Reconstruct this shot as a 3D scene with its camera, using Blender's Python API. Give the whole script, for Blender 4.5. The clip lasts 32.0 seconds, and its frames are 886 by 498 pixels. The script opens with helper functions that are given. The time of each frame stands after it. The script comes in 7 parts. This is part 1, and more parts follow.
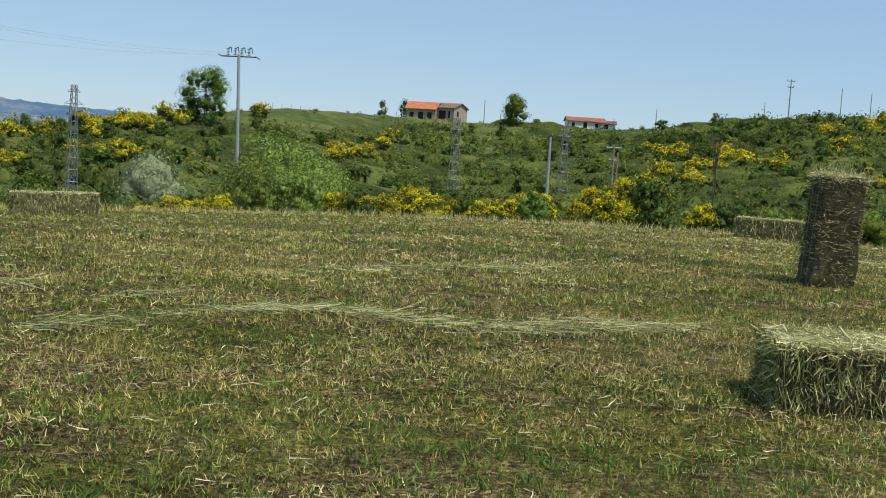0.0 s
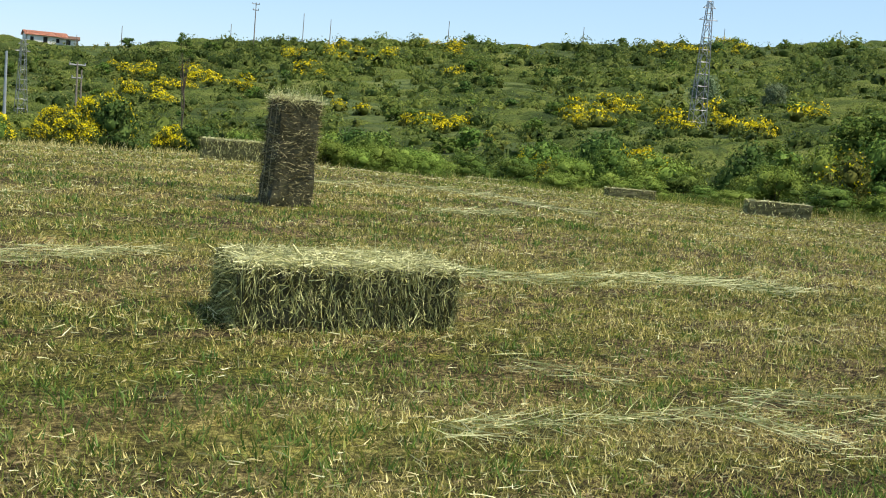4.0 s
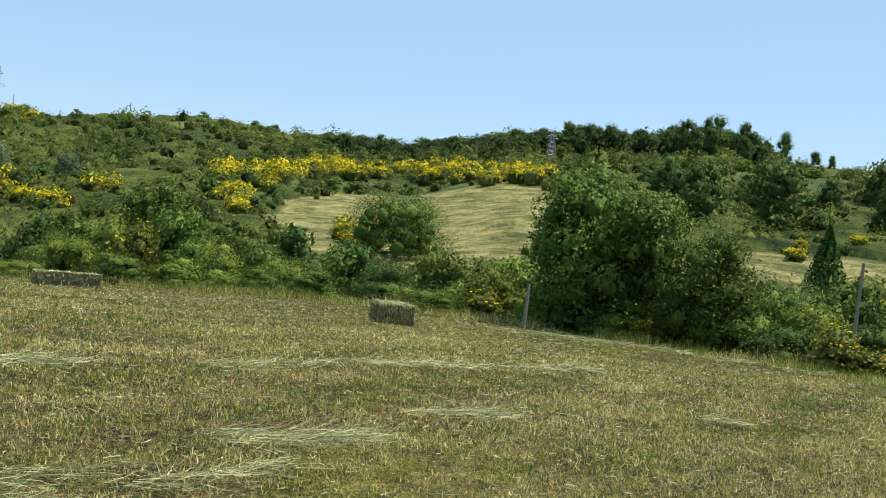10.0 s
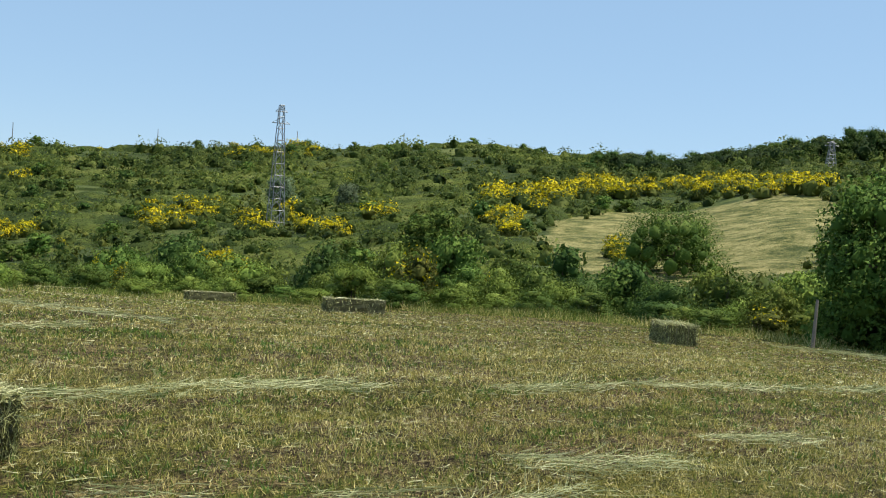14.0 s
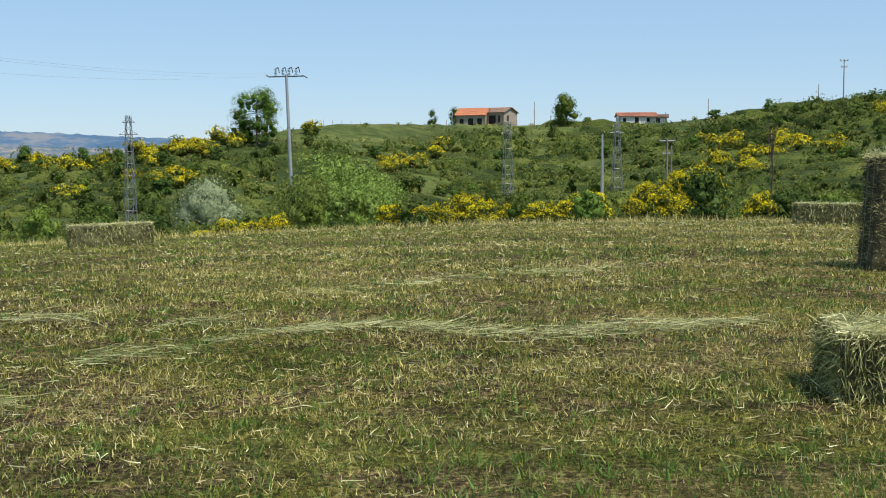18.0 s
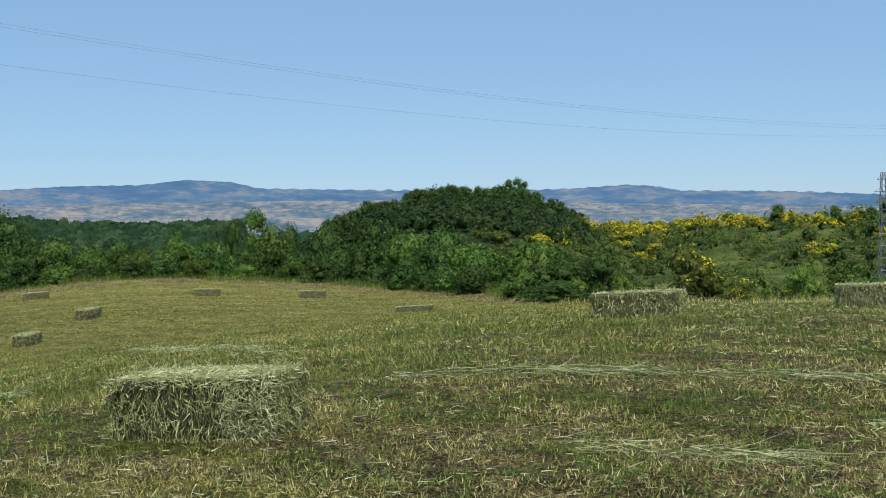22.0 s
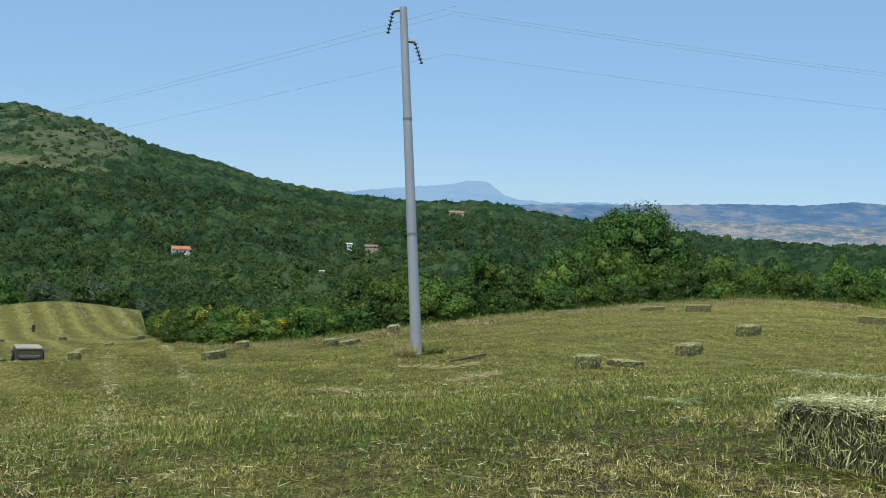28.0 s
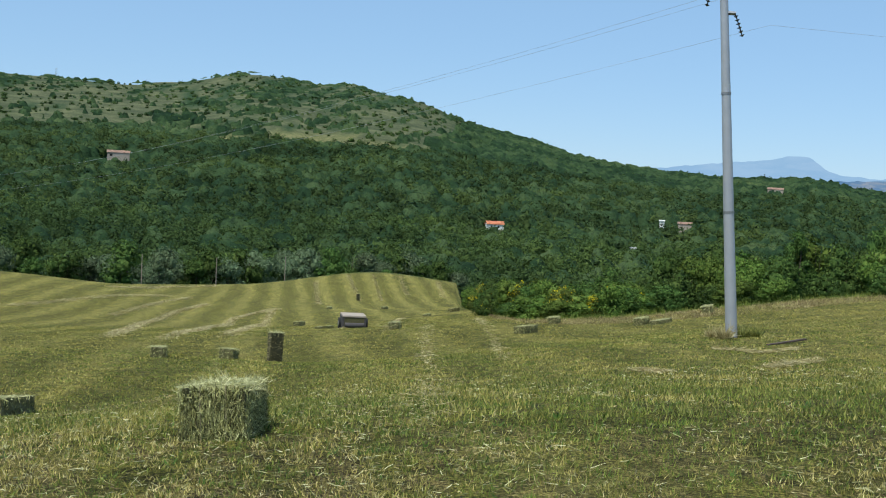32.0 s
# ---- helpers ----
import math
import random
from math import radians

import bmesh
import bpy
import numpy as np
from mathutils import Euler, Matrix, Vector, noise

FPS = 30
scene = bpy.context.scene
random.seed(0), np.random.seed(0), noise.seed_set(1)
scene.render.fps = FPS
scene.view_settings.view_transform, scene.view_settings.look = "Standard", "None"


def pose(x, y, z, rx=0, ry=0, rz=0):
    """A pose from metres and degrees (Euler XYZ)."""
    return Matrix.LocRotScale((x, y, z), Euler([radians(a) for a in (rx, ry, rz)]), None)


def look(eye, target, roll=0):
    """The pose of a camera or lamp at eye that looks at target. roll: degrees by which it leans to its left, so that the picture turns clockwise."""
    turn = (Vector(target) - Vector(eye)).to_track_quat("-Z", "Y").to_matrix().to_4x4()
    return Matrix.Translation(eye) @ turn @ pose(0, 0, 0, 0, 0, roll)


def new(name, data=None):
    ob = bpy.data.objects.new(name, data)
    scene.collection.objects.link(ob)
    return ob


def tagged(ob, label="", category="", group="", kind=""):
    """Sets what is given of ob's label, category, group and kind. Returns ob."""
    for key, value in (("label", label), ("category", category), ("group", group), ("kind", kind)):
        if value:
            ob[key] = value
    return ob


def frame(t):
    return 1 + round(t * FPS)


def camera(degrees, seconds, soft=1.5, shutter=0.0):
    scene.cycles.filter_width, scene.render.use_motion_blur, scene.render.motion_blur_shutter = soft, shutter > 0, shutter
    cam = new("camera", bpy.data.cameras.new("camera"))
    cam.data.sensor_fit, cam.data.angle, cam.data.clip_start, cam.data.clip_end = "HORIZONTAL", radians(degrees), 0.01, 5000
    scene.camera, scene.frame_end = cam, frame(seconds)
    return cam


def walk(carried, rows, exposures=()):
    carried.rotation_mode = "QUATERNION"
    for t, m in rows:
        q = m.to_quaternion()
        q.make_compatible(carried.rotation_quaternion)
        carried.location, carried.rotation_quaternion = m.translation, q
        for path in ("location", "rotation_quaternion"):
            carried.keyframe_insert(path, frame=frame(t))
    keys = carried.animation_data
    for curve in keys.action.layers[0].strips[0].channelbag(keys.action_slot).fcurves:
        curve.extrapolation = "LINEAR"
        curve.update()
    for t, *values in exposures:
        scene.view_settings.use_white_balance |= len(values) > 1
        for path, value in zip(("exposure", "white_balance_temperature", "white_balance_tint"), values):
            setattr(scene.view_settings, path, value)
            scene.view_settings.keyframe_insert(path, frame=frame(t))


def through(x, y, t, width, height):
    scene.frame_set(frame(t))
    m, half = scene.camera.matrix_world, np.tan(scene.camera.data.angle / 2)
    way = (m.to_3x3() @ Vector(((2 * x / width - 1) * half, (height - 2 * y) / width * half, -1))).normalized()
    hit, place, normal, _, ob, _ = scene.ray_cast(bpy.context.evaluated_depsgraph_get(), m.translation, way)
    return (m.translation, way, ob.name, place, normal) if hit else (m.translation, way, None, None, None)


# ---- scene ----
cam = camera(41.67, 32.0, soft=1.05)
EYE = 1.30
PATH = [
    (0.0, -0.022, -0.057, -0.020, -0.00, -4.96, 3.57),
    (0.5, -0.027, -0.076, -0.016, -2.41, -4.75, 4.46),
    (1.0, -0.009, -0.071, -0.014, -3.19, -4.94, 4.34),
    (1.5, 0.036, -0.036, -0.012, -3.94, -4.77, 4.02),
    (2.0, 0.066, -0.040, -0.011, -5.71, -4.72, 4.37),
    (2.5, 0.064, -0.024, -0.018, -11.63, -5.93, 2.97),
    (3.0, 0.057, -0.021, -0.016, -15.16, -6.16, 3.52),
    (3.5, 0.062, -0.047, -0.014, -19.75, -6.00, 4.38),
    (4.0, 0.052, -0.036, -0.014, -25.91, -6.92, 4.88),
    (4.5, 0.040, -0.022, -0.010, -29.27, -7.30, 5.25),
    (6.5, 0.146, -0.094, -0.023, -39.62, -4.96, 3.71),
    (7.0, 0.149, -0.093, -0.035, -42.10, -4.33, 4.34),
    (7.5, 0.165, -0.100, -0.025, -43.35, -3.11, 5.33),
    (8.0, 0.154, -0.072, -0.015, -45.06, -4.02, 5.40),
    (8.5, 0.174, -0.073, -0.008, -44.78, -2.22, 5.65),
    (9.0, 0.193, -0.131, -0.009, -46.26, -1.99, 7.44),
    (9.5, 0.181, -0.139, 0.004, -52.57, -1.41, 6.39),
    (10.0, 0.154, -0.121, 0.004, -59.12, -0.46, 5.39),
    (10.5, 0.147, -0.095, 0.011, -62.49, -1.14, 5.53),
    (11.0, 0.160, -0.116, 0.021, -64.63, 0.34, 5.01),
    (11.5, 0.131, -0.078, 0.020, -65.57, 0.95, 4.10),
    (12.0, 0.130, -0.077, 0.027, -64.54, 0.58, 4.24),
    (12.5, 0.130, -0.067, 0.016, -62.71, 0.33, 4.45),
    (13.0, 0.112, -0.033, 0.025, -56.96, -0.46, 4.80),
    (13.5, 0.113, -0.040, 0.024, -52.23, -0.01, 5.11),
    (14.0, 0.114, -0.029, 0.020, -45.83, -0.51, 3.49),
    (14.5, 0.097, -0.002, 0.012, -38.97, -0.72, 2.04),
    (16.5, 0.067, 0.000, 0.003, -18.29, -2.72, 0.83),
    (17.0, 0.054, 0.009, 0.005, -11.56, -4.08, 0.99),
    (17.5, 0.040, 0.004, 0.000, -5.44, -5.65, 0.04),
    (18.0, 0.045, 0.007, -0.003, 2.91, -4.72, -0.37),
    (18.5, -0.015, -0.009, 0.007, 10.53, -2.74, -0.25),
    (19.0, -0.059, -0.034, 0.018, 14.94, -1.30, -0.01),
    (19.5, -0.075, -0.043, 0.023, 18.06, -0.05, -1.15),
    (20.0, -0.093, -0.050, 0.029, 21.21, -0.83, -1.27),
    (20.5, -0.122, -0.078, 0.017, 23.46, -0.99, -0.75),
    (21.0, -0.146, -0.123, 0.008, 26.33, -1.82, -0.66),
    (21.5, -0.163, -0.125, 0.015, 30.48, -2.32, -1.21),
    (22.0, -0.186, -0.132, 0.008, 38.58, -1.47, -0.87),
    (22.5, -0.217, -0.102, 0.007, 46.62, -1.01, 0.79),
    (23.0, -0.231, -0.074, 0.001, 48.96, -0.80, -0.48),
    (23.5, -0.216, -0.072, 0.013, 50.55, 0.37, 0.09),
    (24.0, -0.206, -0.069, 0.006, 51.24, 1.45, -0.01),
    (24.5, -0.185, -0.084, 0.012, 52.06, -0.28, 0.37),
    (25.0, -0.169, -0.072, -0.005, 54.78, -2.30, 1.11),
    (25.5, -0.191, -0.043, -0.005, 59.03, -2.70, 1.33),
    (26.0, -0.230, -0.067, -0.010, 62.99, -2.62, 1.53),
    (26.5, -0.260, -0.116, -0.020, 66.29, -1.50, 1.09),
    (28.5, -0.280, -0.238, 0.005, 71.23, -1.24, 2.84),
    (29.0, -0.287, -0.266, 0.007, 73.10, -1.47, 3.05),
    (29.5, -0.279, -0.248, 0.000, 77.15, -1.57, 3.08),
    (30.0, -0.301, -0.228, 0.012, 79.18, -1.81, 2.73),
    (30.5, -0.296, -0.217, 0.008, 79.15, -2.60, 2.64),
    (31.0, -0.299, -0.242, 0.007, 80.61, -2.54, 3.34),
    (31.5, -0.301, -0.239, 0.005, 82.57, -2.63, 2.41),
    (32.0, -0.311, -0.230, 0.026, 85.45, -2.83, 2.82),
]
rows = [(t, pose(x, y, EYE + z, 90 + pitch, 0, yaw) @ pose(0, 0, 0, 0, 0, roll)) for t, x, y, z, yaw, pitch, roll in PATH]
walk(cam, rows, [(0.0, -0.1, 6450, 10), (2.0, 0.03, 6500, 10), (3.0, 0.17, 6550, 10), (4.0, 0.38, 6650, 10), (7.0, 0.58, 6750, 10), (8.0, 0.44, 6600, 10), (9.2, 0.33, 6550, 10), (10.0, 0.31, 6550, 10), (11.0, 0.31, 6550, 10), (12.0, 0.2, 6500, 10), (13.0, 0.17, 6500, 10), (14.5, 0.12, 6450, 10), (17.0, 0.08, 6400, 10), (18.0, 0.05, 6400, 10), (19.0, -0.13, 6250, 10), (22.0, -0.19, 5900, 8), (23.0, -0.2, 5850, 7), (24.0, -0.24, 5850, 7), (25.0, -0.42, 5900, 8), (26.0, -0.22, 5850, 7), (29.0, -0.12, 5850, 7), (32.0, -0.02, 5950, 8)])

# ---- sky and sun ----
SUN_AZ, SUN_EL = -130.0, 62.0          # degrees, azimuth counter-clockwise from +y
world = bpy.data.worlds.new("sky")
scene.world = world
world.use_nodes = True
wn = world.node_tree.nodes
sky = wn.new("ShaderNodeTexSky")
sky.sky_type = "NISHITA"
sky.sun_disc = False
sky.sun_elevation = radians(SUN_EL)
sky.sun_rotation = radians(-SUN_AZ)
sky.altitude = 800
sky.air_density, sky.dust_density, sky.ozone_density = 0.9, 0.3, 1.8
wn["Background"].inputs["Strength"].default_value = 0.115
haze = wn.new("ShaderNodeMix")             # summer haze evens the blue
haze.data_type = "RGBA"
haze.inputs[0].default_value = 0.55
haze.inputs[7].default_value = (3.35, 5.3, 7.4, 1)
world.node_tree.links.new(sky.outputs[0], haze.inputs[6])
world.node_tree.links.new(haze.outputs[2], wn["Background"].inputs["Color"])
sun_dir = Vector((-math.sin(radians(SUN_AZ)) * math.cos(radians(SUN_EL)), math.cos(radians(SUN_AZ)) * math.cos(radians(SUN_EL)), math.sin(radians(SUN_EL))))
sun = new("sun", bpy.data.lights.new("sun", "SUN"))
sun.data.energy, sun.data.angle, sun.data.color = 4.9, radians(0.53), (1.0, 0.94, 0.83)
sun.matrix_world = look(sun_dir * 50, (0, 0, 0))


# ---- materials ----
def mat(name, rough=0.9, spec=0.2):
    m = bpy.data.materials.new(name)
    m.use_nodes = True
    nt = m.node_tree
    bsdf = nt.nodes["Principled BSDF"]
    bsdf.inputs["Roughness"].default_value = rough
    bsdf.inputs["Specular IOR Level"].default_value = spec
    return m, nt, bsdf


def node(nt, kind, **values):
    n = nt.nodes.new(kind)
    for key, value in values.items():
        n.inputs[key.replace("_", " ")].default_value = value
    return n


def noise_tex(nt, scale, detail=4.0, rough=0.6, vector=None):
    n = node(nt, "ShaderNodeTexNoise", Scale=scale, Detail=detail, Roughness=rough)
    if vector is None:
        vector = nt.nodes.new("ShaderNodeTexCoord").outputs["Object"]
    nt.links.new(vector, n.inputs["Vector"])
    return n.outputs["Fac"]


def ramp(nt, fac, stops):
    r = nt.nodes.new("ShaderNodeValToRGB")
    els = r.color_ramp.elements
    while len(els) < len(stops):
        els.new(0.5)
    for e, (p, c) in zip(els, stops):
        e.position, e.color = p, (*c, 1)
    nt.links.new(fac, r.inputs[0])
    return r.outputs[0]


def mix(nt, fac, a, b, kind="MIX"):
    m = nt.nodes.new("ShaderNodeMix")
    m.data_type, m.blend_type = "RGBA", kind
    for i, v in ((0, fac), (6, a), (7, b)):
        if isinstance(v, (int, float)):
            m.inputs[i].default_value = v
        elif isinstance(v, tuple):
            m.inputs[i].default_value = (*v, 1)
        else:
            nt.links.new(v, m.inputs[i])
    return m.outputs[2]


def math_node(nt, op, a, b=0.0, clamp=False):
    m = nt.nodes.new("ShaderNodeMath")
    m.operation, m.use_clamp = op, clamp
    for i, v in ((0, a), (1, b)):
        if isinstance(v, (int, float)):
            m.inputs[i].default_value = v
        else:
            nt.links.new(v, m.inputs[i])
    return m.outputs[0]


def bump(nt, bsdf, height, strength=0.5, distance=0.02):
    b = node(nt, "ShaderNodeBump", Strength=strength, Distance=distance)
    nt.links.new(height, b.inputs["Height"])
    nt.links.new(b.outputs[0], bsdf.inputs["Normal"])


def plain(name, colour, rough=0.7, metal=0.0, scale=6.0, vary=0.25, spec=0.3, bumpy=0.15):
    """A surface of one paint or metal with stains at two scales."""
    m, nt, bsdf = mat(name, rough, spec)
    dark = tuple(c * (1 - vary) for c in colour)
    light = tuple(min(1, c * (1 + vary)) for c in colour)
    n1, n2 = noise_tex(nt, scale), noise_tex(nt, scale * 7, 3)
    c = mix(nt, n2, ramp(nt, n1, [(0.3, dark), (0.7, light)]), colour)
    nt.links.new(c, bsdf.inputs["Base Color"])
    bsdf.inputs["Metallic"].default_value = metal
    bump(nt, bsdf, n2, bumpy, 0.01)
    return m


def leafy(name, stops, rough=0.65, clump=0.45, through=0.25, grain=1.0, hue=0.025, drift=0.0):
    """Leaves: each its own green, drifting over clumps, with light passing through."""
    m, nt, bsdf = mat(name, rough, 0.06)
    rnd = nt.nodes.new("ShaderNodeNewGeometry").outputs["Random Per Island"]
    n = noise_tex(nt, grain, 3, 0.6)
    obr = nt.nodes.new("ShaderNodeObjectInfo").outputs["Random"]
    f = math_node(nt, "ADD", math_node(nt, "MULTIPLY", rnd, 1 - clump), math_node(nt, "MULTIPLY", n, clump))
    c = ramp(nt, f, stops)
    if drift:
        c = mix(nt, 1.0, c, ramp(nt, noise_tex(nt, drift, 4, 0.6), [(0.38, (0.62, 0.66, 0.66)), (0.5, (1.0, 1.0, 1.0)), (0.62, (1.4, 1.32, 1.15))]), "MULTIPLY")
    hs = nt.nodes.new("ShaderNodeHueSaturation")
    nt.links.new(c, hs.inputs["Color"])
    nt.links.new(math_node(nt, "ADD", math_node(nt, "MULTIPLY", obr, hue), 0.5 - hue / 2), hs.inputs["Hue"])
    nt.links.new(math_node(nt, "ADD", math_node(nt, "MULTIPLY", obr, 0.45), 0.78), hs.inputs["Value"])
    nt.links.new(hs.outputs[0], bsdf.inputs["Base Color"])
    tr = nt.nodes.new("ShaderNodeBsdfTranslucent")
    nt.links.new(hs.outputs[0], tr.inputs["Color"])
    ms = nt.nodes.new("ShaderNodeMixShader")
    ms.inputs[0].default_value = through
    nt.links.new(bsdf.outputs[0], ms.inputs[1])
    nt.links.new(tr.outputs[0], ms.inputs[2])
    nt.links.new(ms.outputs[0], nt.nodes["Material Output"].inputs["Surface"])
    return m


def strawy(name, stops, scale=2.5, through=0.15):
    m, nt, bsdf = mat(name, 0.6, 0.3)
    rnd = nt.nodes.new("ShaderNodeNewGeometry").outputs["Random Per Island"]
    n = noise_tex(nt, scale, 5, 0.7)
    f = math_node(nt, "ADD", math_node(nt, "MULTIPLY", rnd, 0.75), math_node(nt, "MULTIPLY", math_node(nt, "SUBTRACT", n, 0.35), 0.8), True)
    c = ramp(nt, f, stops)
    nt.links.new(c, bsdf.inputs["Base Color"])
    tr = nt.nodes.new("ShaderNodeBsdfTranslucent")
    nt.links.new(c, tr.inputs["Color"])
    ms = nt.nodes.new("ShaderNodeMixShader")
    ms.inputs[0].default_value = through
    nt.links.new(bsdf.outputs[0], ms.inputs[1])
    nt.links.new(tr.outputs[0], ms.inputs[2])
    nt.links.new(ms.outputs[0], nt.nodes["Material Output"].inputs["Surface"])
    return m


M_LEAF = leafy("leaf_green", [(0.1, (0.034, 0.074, 0.014)), (0.5, (0.100, 0.162, 0.028)), (0.9, (0.20, 0.265, 0.056))])
M_HAWTHORN = leafy("hawthorn_leaves", [(0.1, (0.034, 0.072, 0.015)), (0.5, (0.095, 0.160, 0.028)), (0.9, (0.19, 0.26, 0.055))])
M_LEAF_DARK = leafy("leaf_dark", [(0.1, (0.024, 0.050, 0.013)), (0.5, (0.064, 0.114, 0.025)), (0.9, (0.135, 0.195, 0.047))])
M_LEAF_LIGHT = leafy("leaf_light", [(0.1, (0.088, 0.132, 0.022)), (0.5, (0.168, 0.230, 0.038)), (0.9, (0.27, 0.335, 0.068))])
M_LEAF_PALE = leafy("leaf_silver", [(0.1, (0.065, 0.10, 0.05)), (0.5, (0.12, 0.165, 0.08)), (0.9, (0.20, 0.245, 0.135))])
M_LEAF_SILVER = leafy("leaf_silver_willow", [(0.1, (0.15, 0.19, 0.095)), (0.5, (0.26, 0.31, 0.165)), (0.9, (0.40, 0.44, 0.26))])
M_FOREST = leafy("forest_leaves", [(0.25, (0.030, 0.052, 0.017)), (0.45, (0.047, 0.077, 0.023)), (0.62, (0.070, 0.105, 0.031)), (0.8, (0.105, 0.142, 0.045))], clump=0.8, grain=0.09, drift=0.008, through=0.35)
M_TUSSOCK = leafy("slope_grass", [(0.2, (0.070, 0.085, 0.024)), (0.45, (0.13, 0.145, 0.040)), (0.6, (0.20, 0.205, 0.065)), (0.85, (0.32, 0.29, 0.11))], clump=0.6, grain=0.3, drift=0.04)
M_THICKET = leafy("thicket_leaves", [(0.2, (0.032, 0.056, 0.014)), (0.42, (0.076, 0.108, 0.024)), (0.6, (0.130, 0.160, 0.035)), (0.8, (0.19, 0.215, 0.056))], clump=0.55, grain=0.22, drift=0.03, through=0.4)
M_WILLOW = leafy("willow_leaves", [(0.1, (0.095, 0.140, 0.028)), (0.5, (0.185, 0.25, 0.050)), (0.9, (0.30, 0.37, 0.095))])
M_KNOLL = leafy("oak_leaves", [(0.25, (0.018, 0.036, 0.014)), (0.45, (0.037, 0.066, 0.021)), (0.62, (0.062, 0.098, 0.029)), (0.8, (0.105, 0.142, 0.044))], clump=0.75, grain=0.16)
M_BROOM = leafy("broom_stems", [(0.1, (0.055, 0.073, 0.015)), (0.5, (0.118, 0.136, 0.027)), (0.9, (0.195, 0.21, 0.045))])
M_FLOWER = leafy("broom_flowers", [(0.1, (0.48, 0.39, 0.008)), (0.5, (0.66, 0.54, 0.010)), (0.9, (0.80, 0.69, 0.03))], through=0.2, hue=0.006)
M_BARK = plain("bark", (0.10, 0.075, 0.055), 0.95, scale=9, vary=0.4, bumpy=0.8)
M_STUBBLE = strawy("stubble_blades", [(0.05, (0.085, 0.095, 0.020)), (0.3, (0.28, 0.26, 0.052)), (0.5, (0.53, 0.42, 0.13)), (0.7, (0.80, 0.67, 0.24)), (0.95, (0.95, 0.87, 0.46))], 0.8, 0.3)
M_GRASS = strawy("green_grass", [(0.1, (0.05, 0.085, 0.011)), (0.5, (0.145, 0.205, 0.025)), (0.9, (0.38, 0.41, 0.075))], 0.8, 0.3)
M_REGROWTH = strawy("olive_regrowth", [(0.1, (0.085, 0.105, 0.020)), (0.5, (0.19, 0.20, 0.040)), (0.9, (0.40, 0.39, 0.095))], 0.8, 0.3)
M_MOWN = strawy("mown_stubble", [(0.05, (0.17, 0.155, 0.030)), (0.4, (0.33, 0.29, 0.058)), (0.7, (0.50, 0.425, 0.11)), (0.95, (0.68, 0.59, 0.21))], 0.8, 0.3)
M_LITTER = strawy("field_litter", [(0.05, (0.075, 0.050, 0.022)), (0.35, (0.18, 0.132, 0.055)), (0.6, (0.36, 0.285, 0.12)), (0.95, (0.66, 0.56, 0.27))], 1.1, 0.1)
M_HAY_TAN = strawy("bleached_straw", [(0.1, (0.24, 0.19, 0.075)), (0.5, (0.42, 0.35, 0.15)), (0.9, (0.64, 0.56, 0.29))], 3.0)
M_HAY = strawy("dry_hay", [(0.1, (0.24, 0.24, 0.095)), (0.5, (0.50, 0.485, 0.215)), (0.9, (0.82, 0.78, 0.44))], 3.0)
M_HAY_GREEN = strawy("cut_hay", [(0.1, (0.20, 0.23, 0.085)), (0.5, (0.43, 0.44, 0.19)), (0.9, (0.72, 0.69, 0.38))], 3.0)
# side straw, darker than the top straw to include the shade on the sides
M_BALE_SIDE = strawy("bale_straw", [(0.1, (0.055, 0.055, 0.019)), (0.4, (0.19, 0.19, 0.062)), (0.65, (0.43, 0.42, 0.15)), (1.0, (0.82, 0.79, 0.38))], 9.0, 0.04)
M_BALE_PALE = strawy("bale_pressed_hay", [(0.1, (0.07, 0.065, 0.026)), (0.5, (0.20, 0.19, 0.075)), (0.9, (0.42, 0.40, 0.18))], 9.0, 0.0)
# darker straw for the bales standing on end
M_BALE_DARK = strawy("dark_bale_straw", [(0.1, (0.030, 0.025, 0.012)), (0.4, (0.10, 0.085, 0.036)), (0.62, (0.26, 0.225, 0.095)), (1.0, (0.66, 0.60, 0.29))], 7.0, 0.04)
M_SPRIG = strawy("green_sprigs", [(0.1, (0.045, 0.10, 0.014)), (0.5, (0.10, 0.19, 0.026)), (0.9, (0.21, 0.30, 0.06))], 1.5, 0.3)
# kept dark to paint the shaded gaps between straws of near bales
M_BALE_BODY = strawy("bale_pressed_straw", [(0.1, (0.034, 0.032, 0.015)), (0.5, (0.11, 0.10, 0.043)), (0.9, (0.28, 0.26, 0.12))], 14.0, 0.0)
M_STEEL = plain("galvanised_steel", (0.27, 0.275, 0.28), 0.5, 0.6, 3, 0.25)
M_POLE = plain("pole_steel", (0.40, 0.41, 0.43), 0.45, 0.35, 2, 0.15)
M_INSUL = plain("insulator_glaze", (0.05, 0.045, 0.045), 0.25, spec=0.6)
M_WIRE = plain("wire", (0.32, 0.34, 0.36), 0.6, 0.3)
M_WOOD = plain("weathered_wood", (0.24, 0.20, 0.16), 0.9, scale=5, vary=0.35, bumpy=0.5)
M_TWINE = plain("twine", (0.35, 0.30, 0.18), 0.9)


